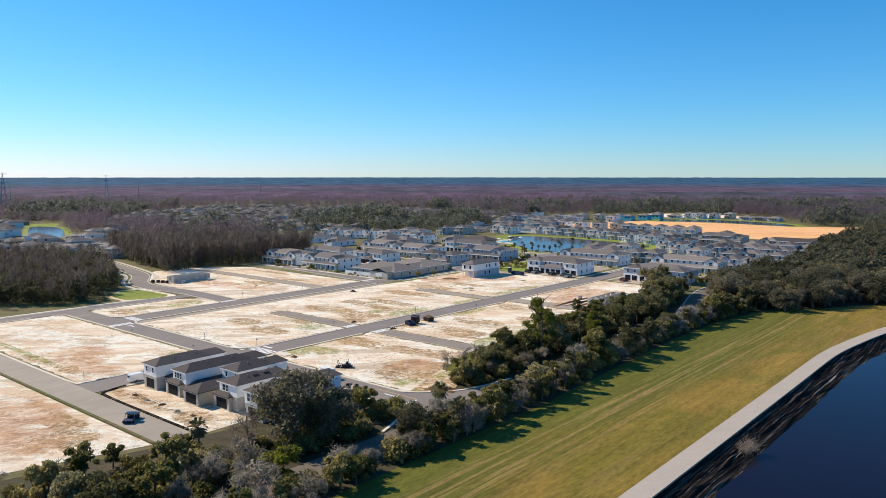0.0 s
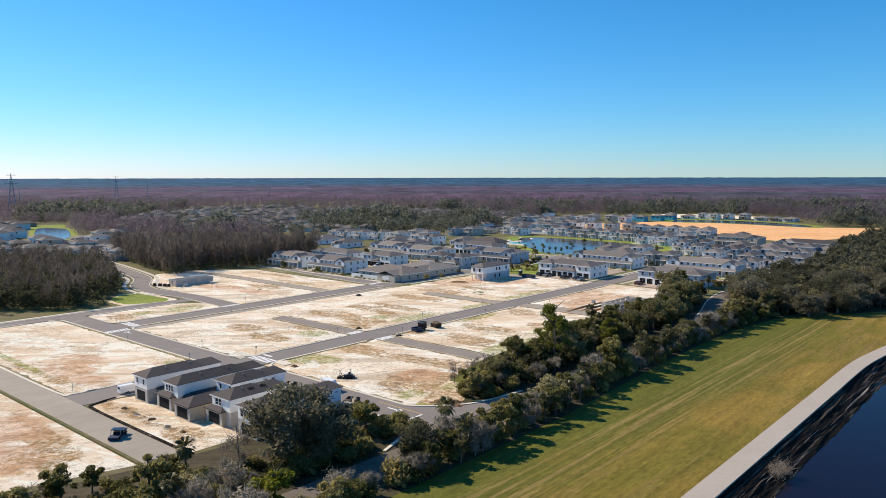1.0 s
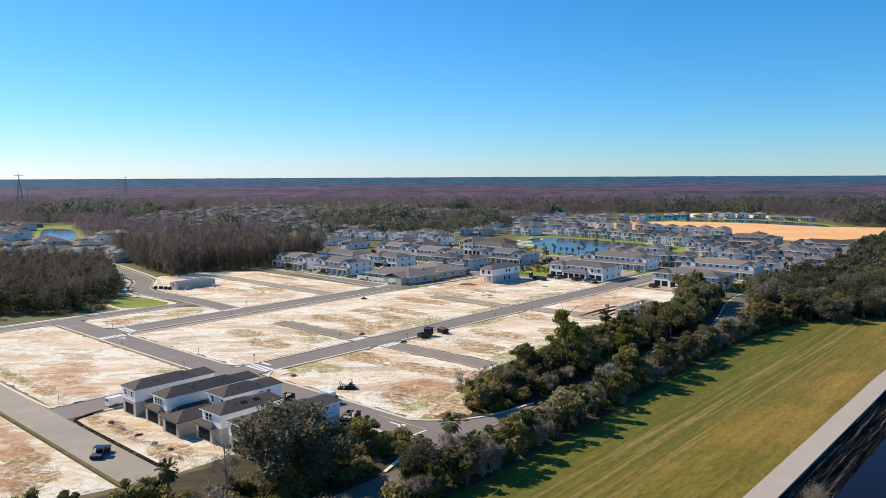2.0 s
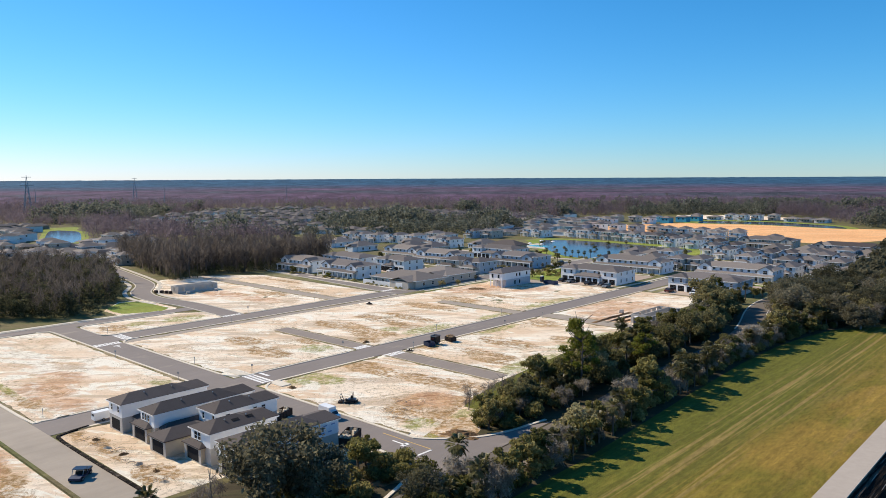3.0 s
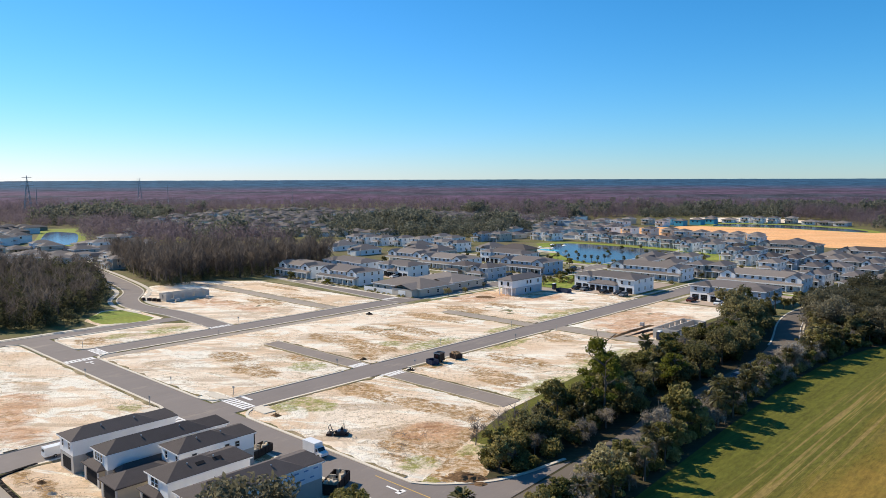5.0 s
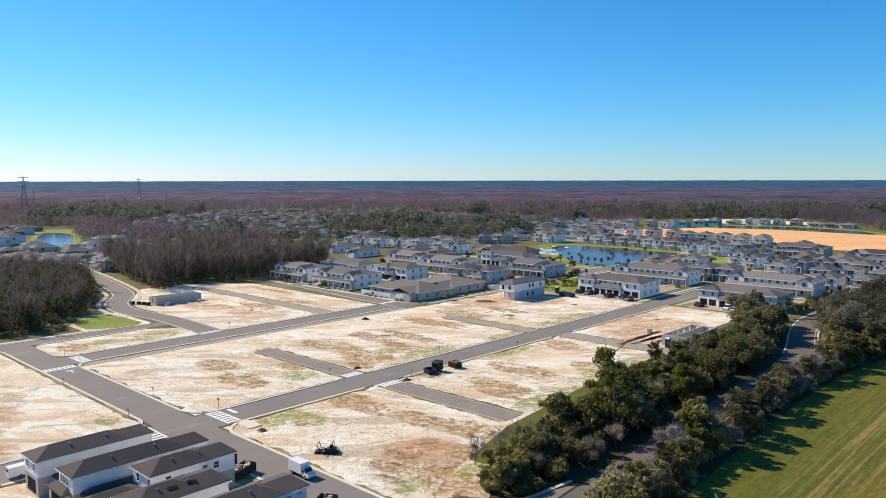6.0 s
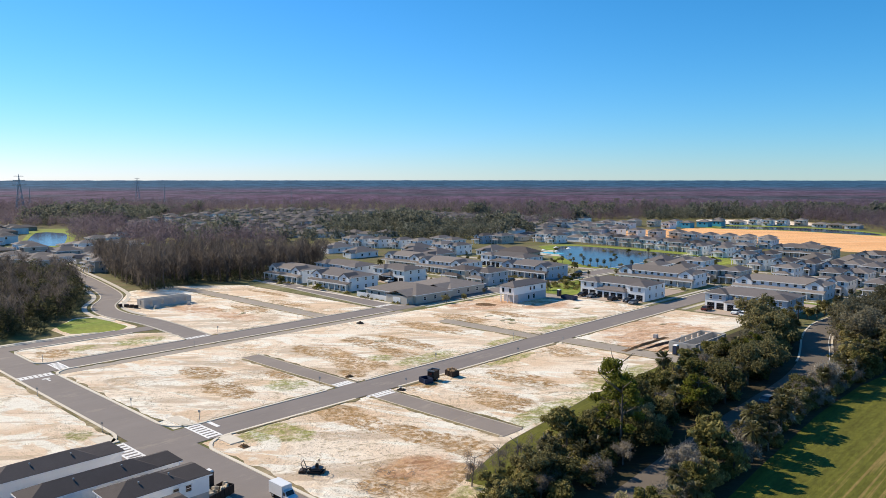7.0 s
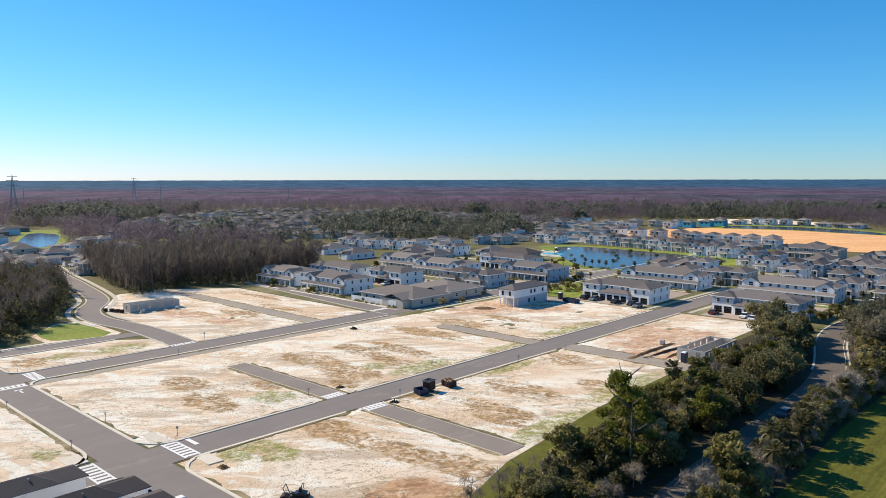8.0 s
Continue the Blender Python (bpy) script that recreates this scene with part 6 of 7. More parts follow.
def profile(f, pts, x0, x1, taper=0.0):
    """A side outline (y, z) pulled across the width."""
    n = len(pts)
    zs = [z for _, z in pts]
    lo, hi = min(zs), max(zs)
    vs = [(x0 + taper * (z - lo) / (hi - lo), y, z) for y, z in pts] + [(x1 - taper * (z - lo) / (hi - lo), y, z) for y, z in pts]
    f.add(vs, [tuple(range(n)), tuple(range(2 * n - 1, n - 1, -1))] + [(i, i + n, (i + 1) % n + n, (i + 1) % n) for i in range(n)])
    return f


def car(m, paint, label, high=1.0, name="car"):
    """A car 4.6 m long, nose towards -y."""
    c = thing(name, m, label, "car", "parked cars")
    part("body", profile(Form(), [(-2.3, 0.35), (-2.25, 0.75), (-1.1, 0.92), (2.1, 0.98), (2.3, 0.8), (2.3, 0.35)], -0.9, 0.9, 0.04), paint, c, smooth=False)
    part("cabin", profile(Form(), [(-1.15, 0.9), (-0.45, 1.42 * high), (1.35, 1.45 * high), (2.05, 0.95)], -0.84, 0.84, 0.16), GLASS, c, "dark glazed cabin")
    part("cabin_roof", Form().box(-0.68, 0.68, -0.42, 1.36, 1.41 * high, 1.47 * high, 0.03), paint, c)
    for x in (-0.82, 0.82):
        for y in (-1.4, 1.45):
            wheel(c, x, y)
    for x in (-0.62, 0.62):
        part("headlight", Form().box(x - 0.2, x + 0.2, -2.31, -2.22, 0.6, 0.74), TRIM, c)
    return c


# box truck on the street
bt = thing("box_truck", at(32.2, -4.0, 0.07, 90) @ Matrix.Scale(0.74, 4), "white box truck standing on the street", "truck")
part("cargo_box", Form().box(-1.05, 1.05, -0.6, 3.4, 0.75, 2.75, 0.03), CAR_WHITE, bt)
part("cab", profile(Form(), [(-2.6, 0.45), (-2.6, 1.05), (-1.7, 1.25), (-1.2, 1.95), (-0.65, 2.0), (-0.65, 0.45)], -0.95, 0.95, 0.08), CAR_WHITE, bt)
part("windscreen", profile(Form(), [(-1.72, 1.28), (-1.24, 1.92), (-1.20, 1.90), (-1.66, 1.24)], -0.80, 0.80, 0.05), GLASS, bt)
part("chassis", Form().box(-0.8, 0.8, -2.3, 3.3, 0.4, 0.72), RUBBER, bt)
for x in (-0.85, 0.85):
    part("side_window", Form().box(x * 1.08 - 0.02, x * 1.08 + 0.02, -1.35, -0.8, 1.2, 1.75), GLASS, bt)
    for y in (-1.7, 2.3):
        wheel(bt, x, y, 0.4, 0.28)
for k, z in enumerate((2.2, 1.9, 1.6)):
    part("side_lettering", Form().box(1.052, 1.062, 0.4, 2.6 - 0.5 * k, z, z + 0.12), GREY, bt, "grey bar of lettering")

# small van by the first new house
vn = thing("cargo_trailer", at(3.2, -31.2, 0.07, 0) @ Matrix.Scale(0.75, 4), "white enclosed cargo trailer beside the new house", "trailer")
part("body", Form().box(-0.95, 0.95, -1.9, 1.9, 0.5, 2.25, 0.04), CAR_WHITE, vn)
part("rear_window", Form().box(-0.6, 0.6, -1.93, -1.88, 1.45, 1.95), GLASS, vn)
part("drawbar", Form().box(-0.08, 0.08, 1.9, 2.9, 0.5, 0.6), STEEL, vn)
for x in (-0.9, 0.9):
    wheel(vn, x, 0.1)

# utility buggy on the lane
ub = thing("utility_buggy", at(26.0, -43.7, 0.07, 45) @ Matrix.Diagonal((1.15, 1.25, 0.72, 1)), "dark blue utility buggy with a roll cage on the lane", "buggy")
part("body", profile(Form(), [(-1.5, 0.4), (-1.5, 0.8), (-0.7, 0.95), (-0.6, 0.6), (0.5, 0.6), (0.55, 1.0), (1.5, 1.0), (1.5, 0.4)], -0.72, 0.72, 0.04), NAVY, ub)
part("cargo_bed", Form().box(-0.78, 0.78, 0.6, 1.6, 0.95, 1.25), CAR_BLACK, ub)
part("seat", Form().box(-0.6, 0.6, 0.0, 0.5, 0.6, 1.2, 0.04), RUBBER, ub)
cage = Form()
for x in (-0.65, 0.65):
    cage.tube((x, -0.7, 0.9), (x, -0.4, 1.85), 0.04, 0.04, 6).tube((x, 0.5, 0.9), (x, 0.45, 1.85), 0.04, 0.04, 6).tube((x, -0.4, 1.85), (x, 0.45, 1.85), 0.04, 0.04, 6)
part("roll_cage", cage, STEEL, ub)
part("canopy", Form().box(-0.72, 0.72, -0.5, 0.55, 1.86, 1.93), CAR_BLACK, ub)
for x in (-0.68, 0.68):
    for y in (-1.0, 1.05):
        wheel(ub, x, y, 0.36, 0.26)


def skip(m, label, w=2.3, d=5.2, h=1.5, mat=None, fill=None, name="waste_skip"):
    """An open steel container with ribs, filled or empty."""
    k = thing(name, m, label, "skip", "skips and bins")
    t = 0.08
    part("floor", Form().box(-w / 2, w / 2, -d / 2, d / 2, 0.1, 0.2), mat or NAVY, k)
    for nm, b in (("side", (-w / 2, -w / 2 + t, -d / 2, d / 2)), ("side", (w / 2 - t, w / 2, -d / 2, d / 2)), ("end", (-w / 2 + t, w / 2 - t, -d / 2, -d / 2 + t)), ("end", (-w / 2 + t, w / 2 - t, d / 2 - t, d / 2))):
        part(nm, Form().box(*b, 0.2, h), mat or NAVY, k)
    for sx in (-1, 1):
        for i in range(6):
            y = -d / 2 + 0.2 + (d - 0.4) * i / 5
            part("rib", Form().box(min(sx * w / 2, sx * (w / 2 + 0.07)), max(sx * w / 2, sx * (w / 2 + 0.07)), y - 0.05, y + 0.05, 0.2, h), mat or NAVY, k)
    if fill:
        rr = random.Random(4)
        for i in range(22):
            x, y = rr.uniform(-w / 2 + 0.4, w / 2 - 0.4), rr.uniform(-d / 2 + 0.5, d / 2 - 0.5)
            a, b = rr.uniform(0.15, 0.6), rr.uniform(0.1, 0.35)
            piece("offcut", shared(("offcut", fill.name, i % 5), lambda q: q.box(-a, a, -b, b, 0.0, 0.9, 0.05), fill, "offcut"), k,
                  pose(x, y, h * rr.uniform(0.30, 0.60), rr.uniform(-14, 14), rr.uniform(-14, 14), rr.uniform(0, 180)), "timber offcuts and rubbish")
    return k


skip(at(25.6, -9.9, 0.1, 18) @ Matrix.Scale(0.85, 4), "dark open skip heaped with building rubbish", fill=RUBBISH, mat=RUST)
skip(at(43.6, -9.6, 0.1, 30), "dark open skip beside the street", mat=RUST, fill=RUBBISH)
skip(at(7.2, 47.2, 0.1, 75) @ Matrix.Scale(0.8, 4), "navy blue steel skip beside the street", d=3.2, h=1.35, mat=NAVY)
skip(at(7.6, 54.6, 0.1, 80), "small dark skip with timber offcuts", w=1.8, d=2.6, h=1.2, mat=RUST, fill=WOOD)
skip(at(-30.0, 155.0, 0.1, 80), "long navy skip beside the unfinished house", d=5.6, h=1.3, mat=NAVY)
tk = thing("tank_trailer", at(7.0, 49.6, 0.1, 10) @ Matrix.Scale(0.78, 4), "tall dark machine trailer beside the skip", "trailer")
part("body", Form().box(-1.1, 1.1, -1.3, 1.3, 0.5, 2.6, 0.08), RUST, tk)
part("top_rail", Form().box(-1.15, 1.15, -1.35, -1.25, 2.6, 2.9).box(-1.15, 1.15, 1.25, 1.35, 2.6, 2.9).box(-1.15, -1.05, -1.25, 1.25, 2.6, 2.9), STEEL, tk)
part("red_panel", Form().box(-0.6, 0.4, -1.34, -1.302, 1.6, 2.2), CAR_RED, tk, "dull red panel")
for x in (-1.0, 1.0):
    wheel(tk, x, 0.0, 0.45, 0.3)


def toilet(m, label):
    t = thing("portable_toilet", m, label, "toilet", "site toilets")
    part("cabin", Form().box(-0.55, 0.55, -0.6, 0.6, 0, 2.1), CAR_BLACK, t)
    part("roof", Form().box(-0.58, 0.58, -0.63, 0.63, 2.1, 2.3, 0.15), TRIM, t, "white domed roof")
    part("door", Form().box(-0.36, 0.36, -0.63, -0.602, 0.1, 1.95), NAVY, t)


toilet(at(21.6, -8.9, 0.15), "dark portable toilet with a white roof beside the skip")
toilet(at(33.0, 104.5, 0.15), "dark portable toilet with a white roof on the sand")
toilet(at(-36.4, 158.3, 0.15), "portable toilet beside the unfinished house")

# small open loader on the sand
ex = thing("loader", at(28.0, 3.9, 0.12, -50) @ Matrix.Scale(0.85, 4), "small black open-seat loader with an open steel frame on the sand", "loader")
for x in (-0.75, 0.75):
    part("track", profile(Form(), [(-1.2, 0.22), (-1.0, 0.0), (1.0, 0.0), (1.2, 0.22), (1.0, 0.46), (-1.0, 0.46)], x - 0.2, x + 0.2), RUBBER, ex)
part("body", profile(Form(), [(-0.7, 0.5), (-0.5, 0.85), (0.5, 1.0), (1.3, 0.85), (1.3, 0.5)], -0.75, 0.75, 0.1), CAR_BLACK, ex)
part("seat", Form().box(-0.3, 0.3, 0.1, 0.6, 0.9, 1.5, 0.05), RUBBER, ex)
for x in (-0.6, 0.6):
    part("roll_bar", Form().tube((x, 0.75, 0.9), (x * 0.9, 0.65, 2.1), 0.05, 0.05, 6).tube((x * 0.9, 0.65, 2.1), (0, 0.65, 2.2), 0.05, 0.05, 6), CAR_BLACK, ex)
for x in (-0.85, 0.85):
    part("frame_side", Form().tube((x, -1.5, 0.15), (x, -2.1, 1.75), 0.07, 0.07, 6), CAR_BLACK, ex)
part("frame_top", Form().tube((-0.85, -2.1, 1.75), (0.85, -2.1, 1.75), 0.07, 0.07, 6), CAR_BLACK, ex)
part("frame_bottom", Form().tube((-0.9, -1.5, 0.15), (0.9, -1.5, 0.15), 0.10, 0.10, 6), CAR_BLACK, ex)
part("boom", Form().tube((0.1, -0.6, 0.8), (0.0, -1.55, 0.45), 0.14, 0.12, 6), CAR_BLACK, ex)
part("ram", Form().tube((0.35, -0.6, 1.0), (0.3, -1.9, 1.2), 0.06, 0.05, 6), STEEL, ex)
part("bucket", profile(Form(), [(-2.6, 0.35), (-2.6, 0.05), (-1.6, 0.0), (-1.5, 0.30), (-2.0, 0.50)], -0.75, 0.75), RUST, ex)
part("blade", Form().box(-0.85, 0.85, 1.5, 1.62, 0.05, 0.5), RUST, ex)
part("blade_arm", Form().box(-0.5, 0.5, 1.1, 1.5, 0.25, 0.4), RUST, ex)


def heap(name, m, w, d, h, mat, label, category, seed=1):
    f = Form()
    n = 22
    for i in range(n + 1):
        for j in range(n + 1):
            x, y = (i / n - 0.5) * 2, (j / n - 0.5) * 2
            q = max(0.0, 1 - max(0.0, math.hypot(x, y) + 0.28 * noise.noise((x * 2.5, y * 2.5, seed + 0.5))) ** 1.5) if math.hypot(x, y) < 0.98 else 0.0
            z = h * q * (0.6 + 0.8 * noise.fractal((x * 3.2, y * 3.2, seed), 1.0, 2.0, 5))
            f.v.append((x * w / 2, y * d / 2, max(-0.02, z)))
    for i in range(n):
        for j in range(n):
            a = i * (n + 1) + j
            f.f.append((a, a + n + 1, a + n + 2, a + 1))
    return solid(name, f, mat, label, category, m=m)


heap("earth_mound", at(54.5, 4.6, 0.0, 20), 8, 4.6, 0.8, EARTH, "low mound of brown earth by the road's end", "mound", 2)
heap("earth_mound", at(-49.4, 78, 0.08, 10), 2.6, 1.8, 0.9, RUST, "small dark heap on the sand", "mound", 3)
heap("earth_mound", at(-44, 127, 0.05), 8, 7, 0.4, EARTH, "low reddish heap beside the unfinished house", "mound", 4)
heap("earth_mound", at(22.5, 110, 0.08, 0), 1.6, 22, 0.45, EARTH, "long ridge of reddish earth", "mound", 5)
heap("earth_mound", at(25.5, 112, 0.08, -4), 1.5, 20, 0.45, RUST, "long dark ridge of earth and timber", "mound", 6)
heap("earth_mound", at(28.2, 112, 0.08, 2), 1.3, 16, 0.4, EARTH, "long ridge of reddish earth", "mound", 9)
heap("earth_mound", at(58, -15, 0.0, 10), 5, 7, 0.6, EARTH, "low mound of brown earth beside the junction", "mound", 7)
for k, (s, r) in enumerate(((11.9, 2.6), (7.3, 40.2), (-7.5, 39.5), (12.5, -8.8))):
    heap("rubble_heap", at(s, r, 0.1, 30 * k), 1.8, 1.3, 0.6, RUST if k % 2 else EARTH, "small dark heap of rubble by the kerb", "rubble", 8 + k)


def brush(m, n, w, label, seed):
    """A heap of dead branches, each one a part."""
    rr = random.Random(seed)
    k = thing("brush_heap", m, label, "brush", "brush heaps")
    for i in range(n):
        x, y = rr.uniform(-w, w), rr.uniform(-w, w) * 0.7
        le = rr.uniform(0.7, 1.5)

        def bent(f):
            f.tube((0, 0, 0.03), (0.5, 0.05, 0.2), 0.028, 0.024, 5).tube((0.5, 0.05, 0.2), (1.1, 0.35, 0.05), 0.024, 0.010, 5)
        piece("branch", shared("branch", bent, PALE_BARK, "branch"), k, pose(x, y, 0.03, 0, 0, rr.uniform(0, 360)) @ Matrix.Scale(le, 4))
    return k


brush(at(37.5, 6.2, 0.1), 16, 2.6, "loose heap of dead branches on the sand", 3)
brush(at(36.0, 11.0, 0.1), 14, 3.0, "loose heap of dead branches on the sand", 4)
brush(at(41.0, 4.5, 0.1), 9, 1.6, "small heap of roots and branches", 5)
for k, (s, r) in enumerate(((10.5, -36.6), (15.5, -36.9), (20, -36.4), (25.5, -36.6), (30, -36.2), (34.5, -37.2))):
    brush(at(s, r, 0.1), 7, 1.3, "scattered timber offcuts and dead weeds on the sand", 10 + k)
    heap("rubble_heap", at(s + 2.0, r + 0.6, 0.08, 40 * k), 1.6, 1.1, 0.4, RUBBISH if k % 2 else EARTH, "small heap of rubble on the sand", "rubble", 20 + k)

# block walls of houses being built
def shell(m, w, d, h, label, gaps, name="block_shell"):
    """Four block walls with openings and no roof."""
    k = thing(name, m, label, "unfinished house", "block shells")
    t = 0.22
    for nm, x0, x1, y0, y1 in (("wall", 0, w, 0, t), ("wall", 0, w, d - t, d), ("wall", 0, t, t, d - t), ("wall", w - t, w, t, d - t), ("inner_wall", w * 0.45, w * 0.45 + t, t, d - t)):
        f = Form()
        if nm == "inner_wall":
            part(nm, f.box(x0, x1, y0, y1, 0, h), BLOCK, k)
            continue
        along_x = (x1 - x0) > (y1 - y0)
        length = (x1 - x0) if along_x else (y1 - y0)
        n = max(1, int(length / 3.2))
        e = 0.0
        for i in range(n):
            c = (i + 0.5) * length / n
            g = 0.5 if gaps and nm == "wall" else 0.0
            for a, b, z0, z1 in ((e, c - g, 0, h), (c - g, c + g, 0, 0.9), (c - g, c + g, h - 0.35, h)):
                if b - a > 0.01:
                    if along_x:
                        f.box(x0 + a, x0 + b, y0, y1, z0, z1)
                    else:
                        f.box(x0, x1, y0 + a, y0 + b, z0, z1)
            e = c + g
        if along_x:
            f.box(x0 + e, x1, y0, y1, 0, h)
        else:
            f.box(x0, x1, y0 + e, y1, 0, h)
        part(nm, f, BLOCK, k)
    part("slab", Form().box(-0.2, w + 0.2, -0.2, d + 0.2, -0.1, 0.09), CONCRETE, k)
    return k


shell(at(-123.0, 47.0, 0.1), 5.0, 16.0, 2.5, "grey concrete block shell of a house without a roof", True)
shell(at(30.5, 106.0, 0.1), 6.6, 17.5, 2.6, "grey concrete block walls of a house being built", True)
for k, (s, r) in enumerate(((-126.5, 43), (-124.5, 44.2), (-122.5, 45), (-120.6, 45.6), (-116, 50), (21, 118), (27, 121), (-114, 60))):
    pl = thing("block_pallet", at(s, r, 0.1, 20 * k), "pallet of dark building blocks on the sand", "pallet", "pallets on the sand")
    part("block_cube", Form().box(-0.6, 0.6, -0.5, 0.5, 0.15, 1.0, 0.03), RUST if k < 4 else BLOCK, pl)
    part("pallet_base", Form().box(-0.65, 0.65, -0.55, 0.55, 0.0, 0.14), WOOD, pl)

# parked cars and driveways
for s0, s1, r0, r1 in ((-33.5, -8.5, 160.5, 167.4), (11, 36, 162.5, 170.3), (-118, -100, 138.5, 143), (-148, -122, 131.5, 137), (-33, -9, 183, 200), (11, 36, 187, 200)):
    solid("driveway", rect(s0, s1, r0, r1, 0.10), PAVER, "pale brown paved driveway before garages", "driveway", kind="structure", m=PLAN)
for s, r, paint, label in ((-30.6, 164.4, CAR_BLACK, "black car parked on the driveway"), (-26.6, 163.8, CAR_GREY, "grey car parked on the driveway"), (-18.0, 163.4, CAR_BLACK, "black car parked on the driveway"),
                           (-12.6, 163.8, CAR_BLACK, "black car parked at the terrace"), (-9.4, 161.6, CAR_GREY, "dark grey car parked at the terrace"), (13.4, 166.4, CAR_RED, "dark red car parked on the driveway"),
                           (25.8, 164.4, CAR_WHITE, "white car parked on the driveway"), (29.0, 165.2, CAR_BLACK, "black car parked on the driveway"), (22.4, 166.6, CAR_WHITE, "white car parked by the garages"), (33.6, 166.6, CAR_BLACK, "black car parked at the end garage"),
                           (-115, 140.5, CAR_BLACK, "black car outside the terrace"), (-105, 140.8, CAR_WHITE, "white car outside the terrace")):
    car(at(s, r, 0.1, rnd.choice((0, 180)) + rnd.uniform(-6, 6)), paint, label)
for s, r, paint, label in ((-64.2, 126, CAR_GREY, "grey car standing at the kerb"), (-88, 172, CAR_WHITE, "white car in the car park"), (-84, 174, CAR_GREY, "grey car in the car park"), (-72, 176, CAR_BLACK, "black car in the car park"), (-68.4, 190, CAR_BLACK, "black car at the kerb"), (-68.4, 197, CAR_BLACK, "black car at the kerb")):
    car(at(s, r, 0.1, rnd.choice((0, 180))), paint, label)
solid("car_park", rect(-96, -68.8, 171, 186, 0.11), PATH_CONC, "pale car park behind the street", "car park", kind="structure", m=PLAN)


def sign_post(m, label="thin dark sign post beside the street", h=1.5):
    k = thing("sign_post", m, label, "sign post", "sign posts")
    part("pole", Form().tube((0, 0, 0), (0, 0, h), 0.05, 0.05, 6), STEEL, k)
    part("sign", Form().box(-0.2, 0.2, -0.03, 0.03, h - 0.25, h + 0.15), STEEL, k)


for s, r in ((54.9, -9.3), (-10.8, -9.6), (-4.9, 4.3), (-7.2, 31.6), (6.0, 42.8), (-55.5, 30.5), (-20.4, -0.6), (6.2, 79), (-67.4, 0.2), (-5.8, -37.5), (-68, 44), (7.2, 96), (-5.2, 92), (-4.2, 62), (-68, 70), (-40, -9.8)):
    sign_post(at(s, r, 0.1, rnd.uniform(-40, 40)))

# clubhouse, its pool and the palms by the pond
cl = thing("clubhouse", at(-132, 244), "large clubhouse with a wide dark roof by the pond", "clubhouse")
part("wall", Form().box(0, 18, 0, 11, 0, 3.6), TAUPE, cl)
part("roof", Form().hip(0, 18, 0, 11, 3.6, 2.4, 1.0), ROOF_DARK, cl)
for x in (2, 5.5, 9, 12.5, 16):
    window(cl, front(x, 1.9), 2.2, 2.4)
solid("pool_deck", rect(-136, -108, 270, 296, 0.14), CONCRETE, "pale pool deck", "pavement", kind="structure", m=PLAN)
solid("swimming_pool", rect(-131, -119, 278, 286, 0.20), POOL_WATER, "bright turquoise swimming pool", "pool", kind="structure", m=PLAN)
for i in range(5):
    pa = thing("parasol", at(-134 + 4.2 * i, 274 + 18 * (i % 2), 0.14), "white round parasol beside the pool", "parasol", "pool parasols")
    part("pole", Form().tube((0, 0, 0), (0, 0, 2.4), 0.04, 0.04, 6), STEEL, pa)
    part("canopy", Form().tube((0, 0, 2.1), (0, 0, 2.8), 1.5, 0.05, 8), TRIM, pa)
for s, r in ((-81.3, 244.5), (-78.8, 246.8), (-75.3, 247), (-71.8, 247.2), (-67.4, 246), (-55, 243), (-52, 250), (-86, 243), (-91, 241), (-96, 239), (-101, 238), (-47, 246)):
    plant("palm", s, r, rnd.uniform(0.45, 0.62))
HEDGE = []
for i in range(11):                                  # street trees, hedges and verges of the estate
    for s in (-55.4, -69.2):
        if rnd.random() < 0.8:
            plant(pick(("green", 2), ("palm", 1.2), ("oak", 1)), s + rnd.uniform(-0.4, 0.4), 112 + i * 9.5 + rnd.uniform(-2, 2), rnd.uniform(0.32, 0.5))
for s0, r0, n in ((-150, 111.6, 9), (-120, 111.4, 9), (-124, 173.2, 10), (-153, 178.6, 9), (-88, 187.4, 9), (4.5, 207.4, 11), (-42, 205.2, 11), (-84, 108.6, 10)):
    for i in range(n):
        if rnd.random() < 0.75:
            HEDGE.append((*spot(s0 + i * 2.5 + rnd.uniform(-0.5, 0.5), r0 + rnd.uniform(-0.5, 0.5)), rnd.uniform(0.35, 0.6)))
for s0, s1, r0, r1 in ((-151, -128, 106.9, 108.2), (-121, -68.9, 107.2, 108.4), (-124, -98, 169.5, 170.8), (4.5, 36, 203.6, 204.9), (-42, -10, 201.6, 202.9), (-96, -70, 152.6, 154.0)):
    solid("pavement", rect(s0, s1, r0, r1, 0.12), KERB, "pale concrete footpath before the houses", "pavement", kind="structure", m=PLAN)
solid("lawn", rect(-56.5, -34.5, 162, 206, 0.09), LAWN_BRIGHT, "bright green lawn beside the terrace", "grass", kind="structure", m=PLAN)
solid("lawn", rect(8.6, 36, 201, 203.4, 0.09), LAWN_BRIGHT, "bright green verge before the terrace", "grass", kind="structure", m=PLAN)
solid("lawn", rect(-56.6, -54.0, 111, 152, 0.05), LAWN_BRIGHT, "green verge beside the street", "grass", kind="structure", m=PLAN)
for i in range(34):                                  # young street trees and hedges of the estate
    HEDGE.append((*spot(rnd.uniform(-55, -34), rnd.uniform(172, 190)), rnd.uniform(0.5, 1.1)))
for i in range(12):
    plant(pick(("green", 2), ("lime", 1.4), ("palm", 1)), rnd.uniform(-55, -35), rnd.uniform(164, 192), rnd.uniform(0.35, 0.6))
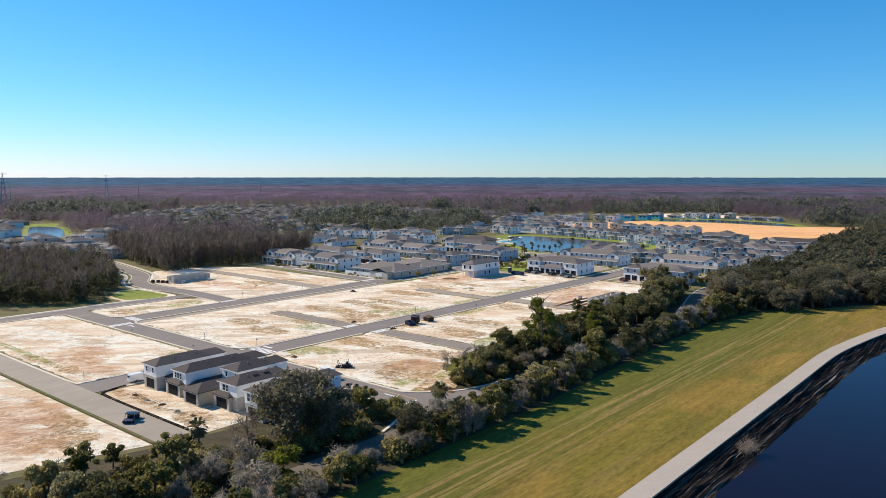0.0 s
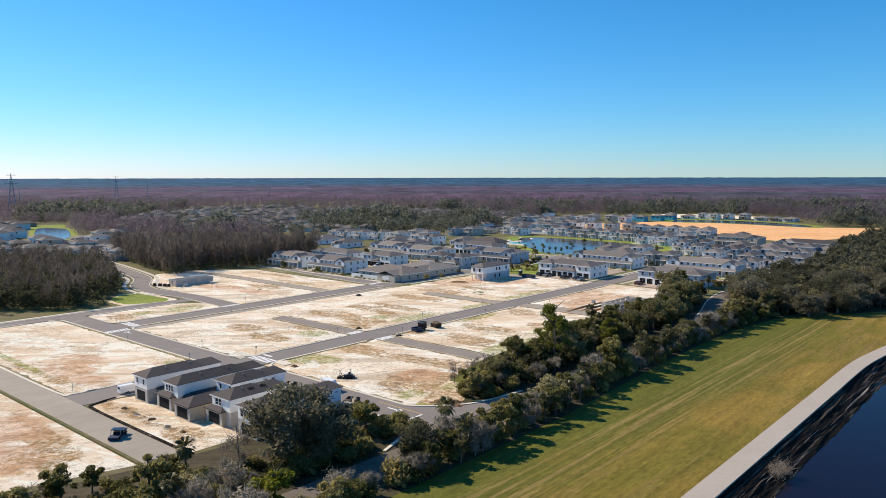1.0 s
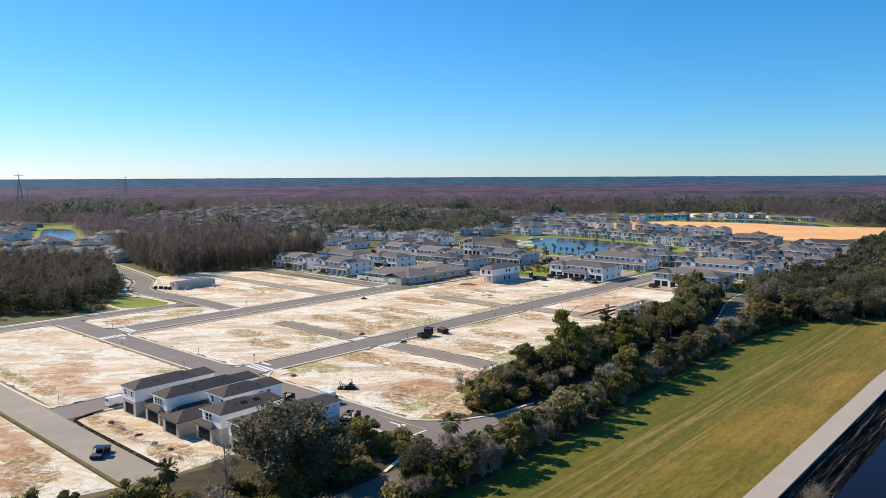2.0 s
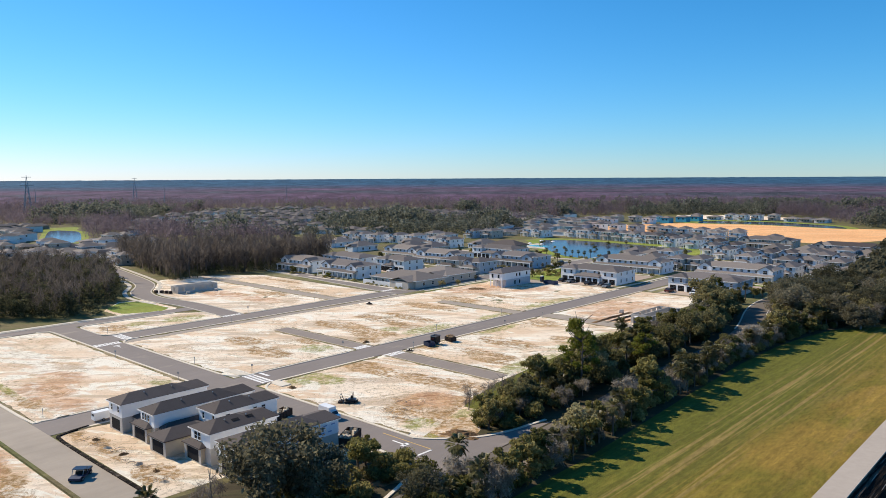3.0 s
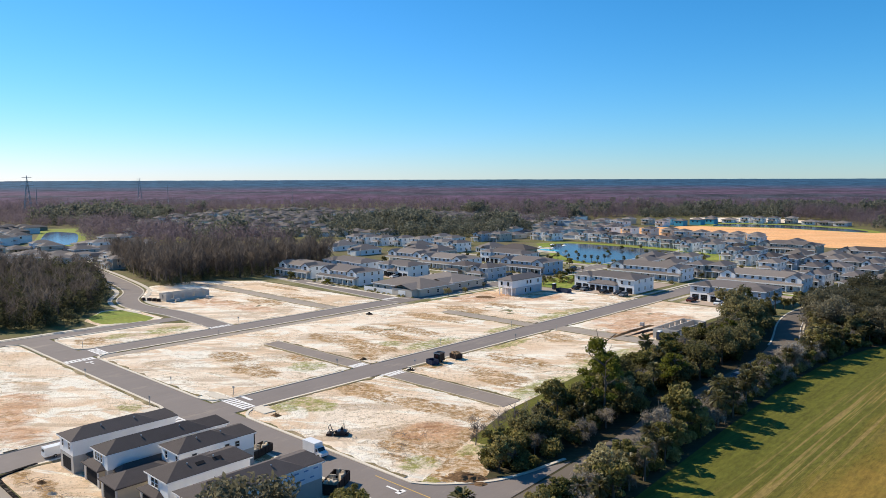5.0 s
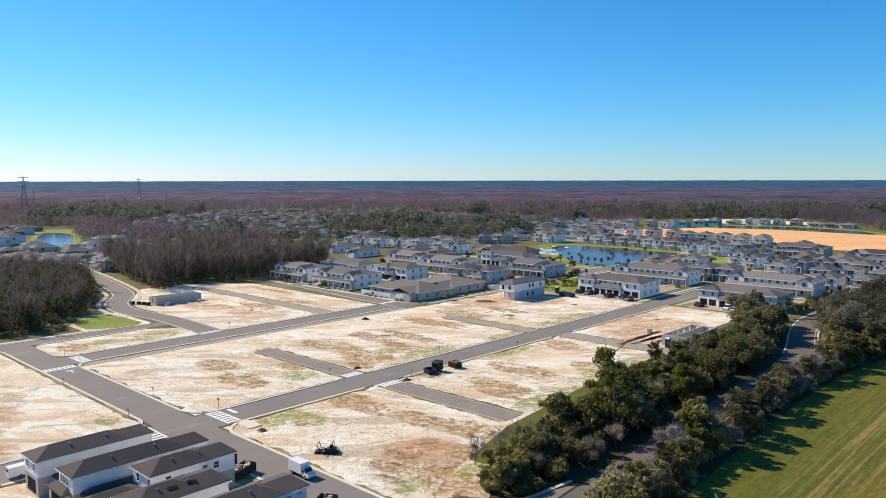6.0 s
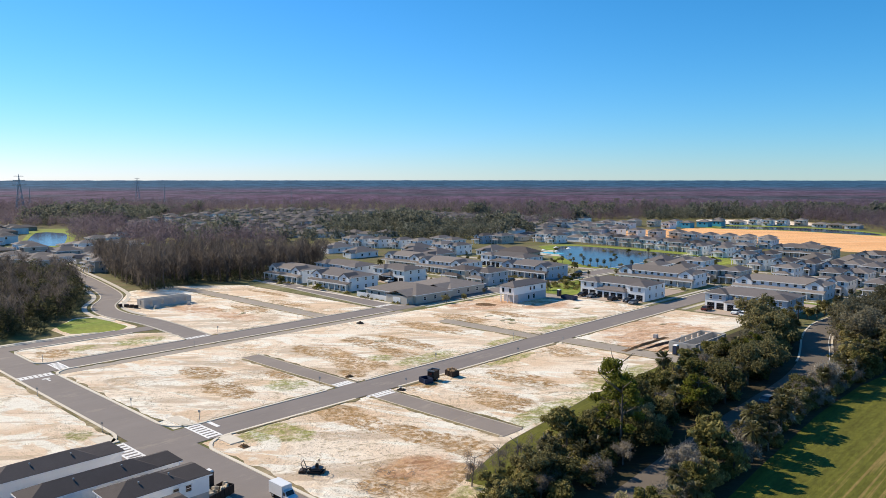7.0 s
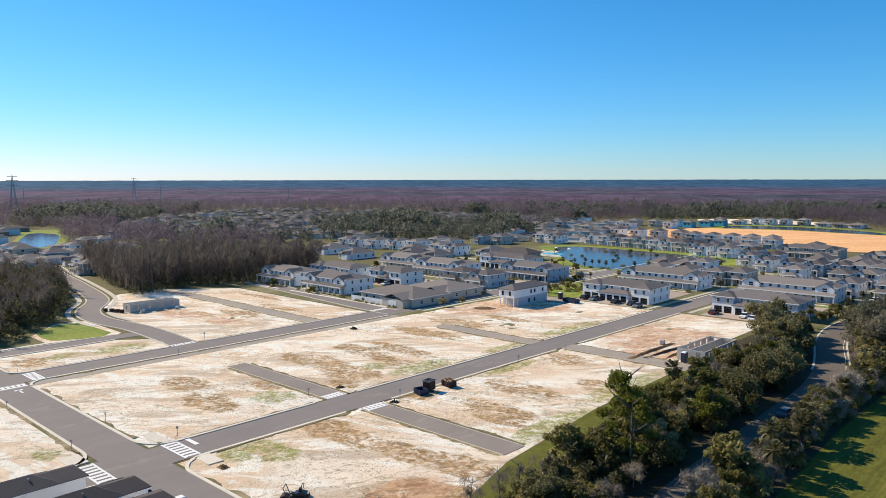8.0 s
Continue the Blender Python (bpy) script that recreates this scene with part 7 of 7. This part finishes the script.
for i in range(330):
    s, r = rnd.uniform(-155, 60), rnd.choice((109, 134, 158, 172, 184, 200, 218, 222, 240, 258, 284, 312)) + rnd.uniform(-2, 2)
    if not (-5 < s < 7) and not (-67 < s < -56) and (r > 195 or s < -70):
        if rnd.random() < 0.65:
            HEDGE.append((*spot(s, r), rnd.uniform(0.4, 0.9)))
        else:
            plant(pick(("green", 2), ("lime", 1), ("palm", 1.4)), s, r, rnd.uniform(0.3, 0.62))
scatter("hedges", [leaves(150, [(0, 0, 0.8, 1.1, 0.8), (1.0, 0.3, 0.6, 0.8, 0.8), (-0.9, 0.4, 0.6, 0.8, 0.8)], 0.3, 0.0, 1.0, 0.5) for k in range(3)], HEDGE, LEAF_GREEN, "low green hedges and shrubs before the houses", "hedge")
for s0, s1, r0, r1 in ((-150, -99, 157.5, 163), (-152, -70, 199.5, 206), (-40, -6, 221.6, 224.6), (8, 62, 222.4, 225), (-56, 60, 247, 251.5), (8, 66, 273, 277), (-55, -6, 272, 276), (-150, -70, 232, 236)):
    solid("driveway", rect(s0, s1, r0, r1, 0.09), PATH_CONC, "pale concrete drive behind the houses", "driveway", kind="structure", m=PLAN)
fleet = [car(at(-146, 160.2, 0.1, 90), CAR_WHITE, "white car parked behind the terrace"), car(at(-138, 160.0, 0.1, 270), CAR_BLACK, "black car parked behind the terrace"),
         car(at(-128, 160.3, 0.1, 90), CAR_GREY, "grey car parked behind the terrace")]
for s, r in ((-118, 160), (-108, 160.4), (-140, 202), (-131, 203.4), (-120, 202.4), (-104, 203), (-94, 202), (-84, 203.4), (-30, 223), (-18, 223.2), (14, 223.6), (27, 223.7), (44, 223.6), (-44, 249), (-28, 249.4), (14, 249), (33, 249.3), (51, 249), (20, 275), (42, 275.2), (-34, 274), (-57.4 - 7.4, 150), (-57.4 - 7.2, 214)):
    copy_thing(rnd.choice(fleet), at(s, r, 0.1, 90 if r > 152 and not -66 < s < -63 else 0))

car(at(62.5, 81.0, 0.06, 176), CAR_GREY, "dark grey car on the shaded road")

bush = thing("dry_bush", at(110.2, 13.6, -1.25), "dry bush of pale brown twigs on the lake bank", "bush")
part("stem", limbs(0.9, 0.06, 0.7, 7, 0.2, 0.2), PALE_BARK, bush)
ob = new("twigs", array_mesh("twigs", *slivers(900, [(0, 0, 0.5, 1.5, 1), (0.5, 1.3, 0.45, 1.3, 1), (-0.2, -1.2, 0.4, 1.2, 1)], 0.8, 0.022, 0.3), leafy("dry_twig", (0.24, 0.19, 0.14), (0.42, 0.34, 0.27), 0.9)))
ob.parent = bush
sheet_f = Form().box(-0.5, 0.5, -0.3, 0.3, 0.0, 0.25, 0.1)
solid("plastic_sheet", sheet_f, TRIM, "scrap of white plastic sheet on the bank", "debris", m=at(108.7, 1.5, -1.05, 30))

# power line across the far plain
def pylon(x, y, h, label="tall grey lattice power pylon"):
    k = thing("power_pylon", pose(x, y, 0, 0, 0, 20), label, "pylon", "power pylons")
    b = h * 0.09
    for sx in (-1, 1):
        for sy in (-1, 1):
            part("leg", Form().tube((sx * b, sy * b, 0), (sx * b * 0.2, sy * b * 0.2, h * 0.8), 0.32, 0.25, 5).tube((sx * b * 0.2, sy * b * 0.2, h * 0.8), (0, 0, h), 0.25, 0.15, 5), STEEL, k)
    for i in range(6):
        z0, z1 = h * 0.8 * i / 6, h * 0.8 * (i + 1) / 6
        w0, w1 = b * (1 - 0.8 * i / 6), b * (1 - 0.8 * (i + 1) / 6)
        for sg in (-1, 1):
            part("brace", Form().tube((-w0, sg * w0, z0), (w1, sg * w1, z1), 0.16, 0.16, 4), STEEL, k)
            part("brace", Form().tube((sg * w0, -w0, z0), (sg * w1, w1, z1), 0.16, 0.16, 4), STEEL, k)
    for i, z in enumerate((0.76, 0.86, 0.95)):
        part("cross_arm", Form().box(-h * 0.14 + i, h * 0.14 - i, -0.35, 0.35, h * z, h * z + 0.5), STEEL, k)


pylon(-474, 770, 46)
pylon(-627, 1331, 44)
for x, y, h in ((-505, 834, 31), (-428, 1000, 33), (-300, 1150, 30)):
    sp = thing("utility_pole", pose(x, y, 0), "tall thin utility pole above the woods", "pole", "utility poles")
    part("pole", Form().tube((0, 0, 0), (0, 0, h), 0.4, 0.25, 6), STEEL, sp)
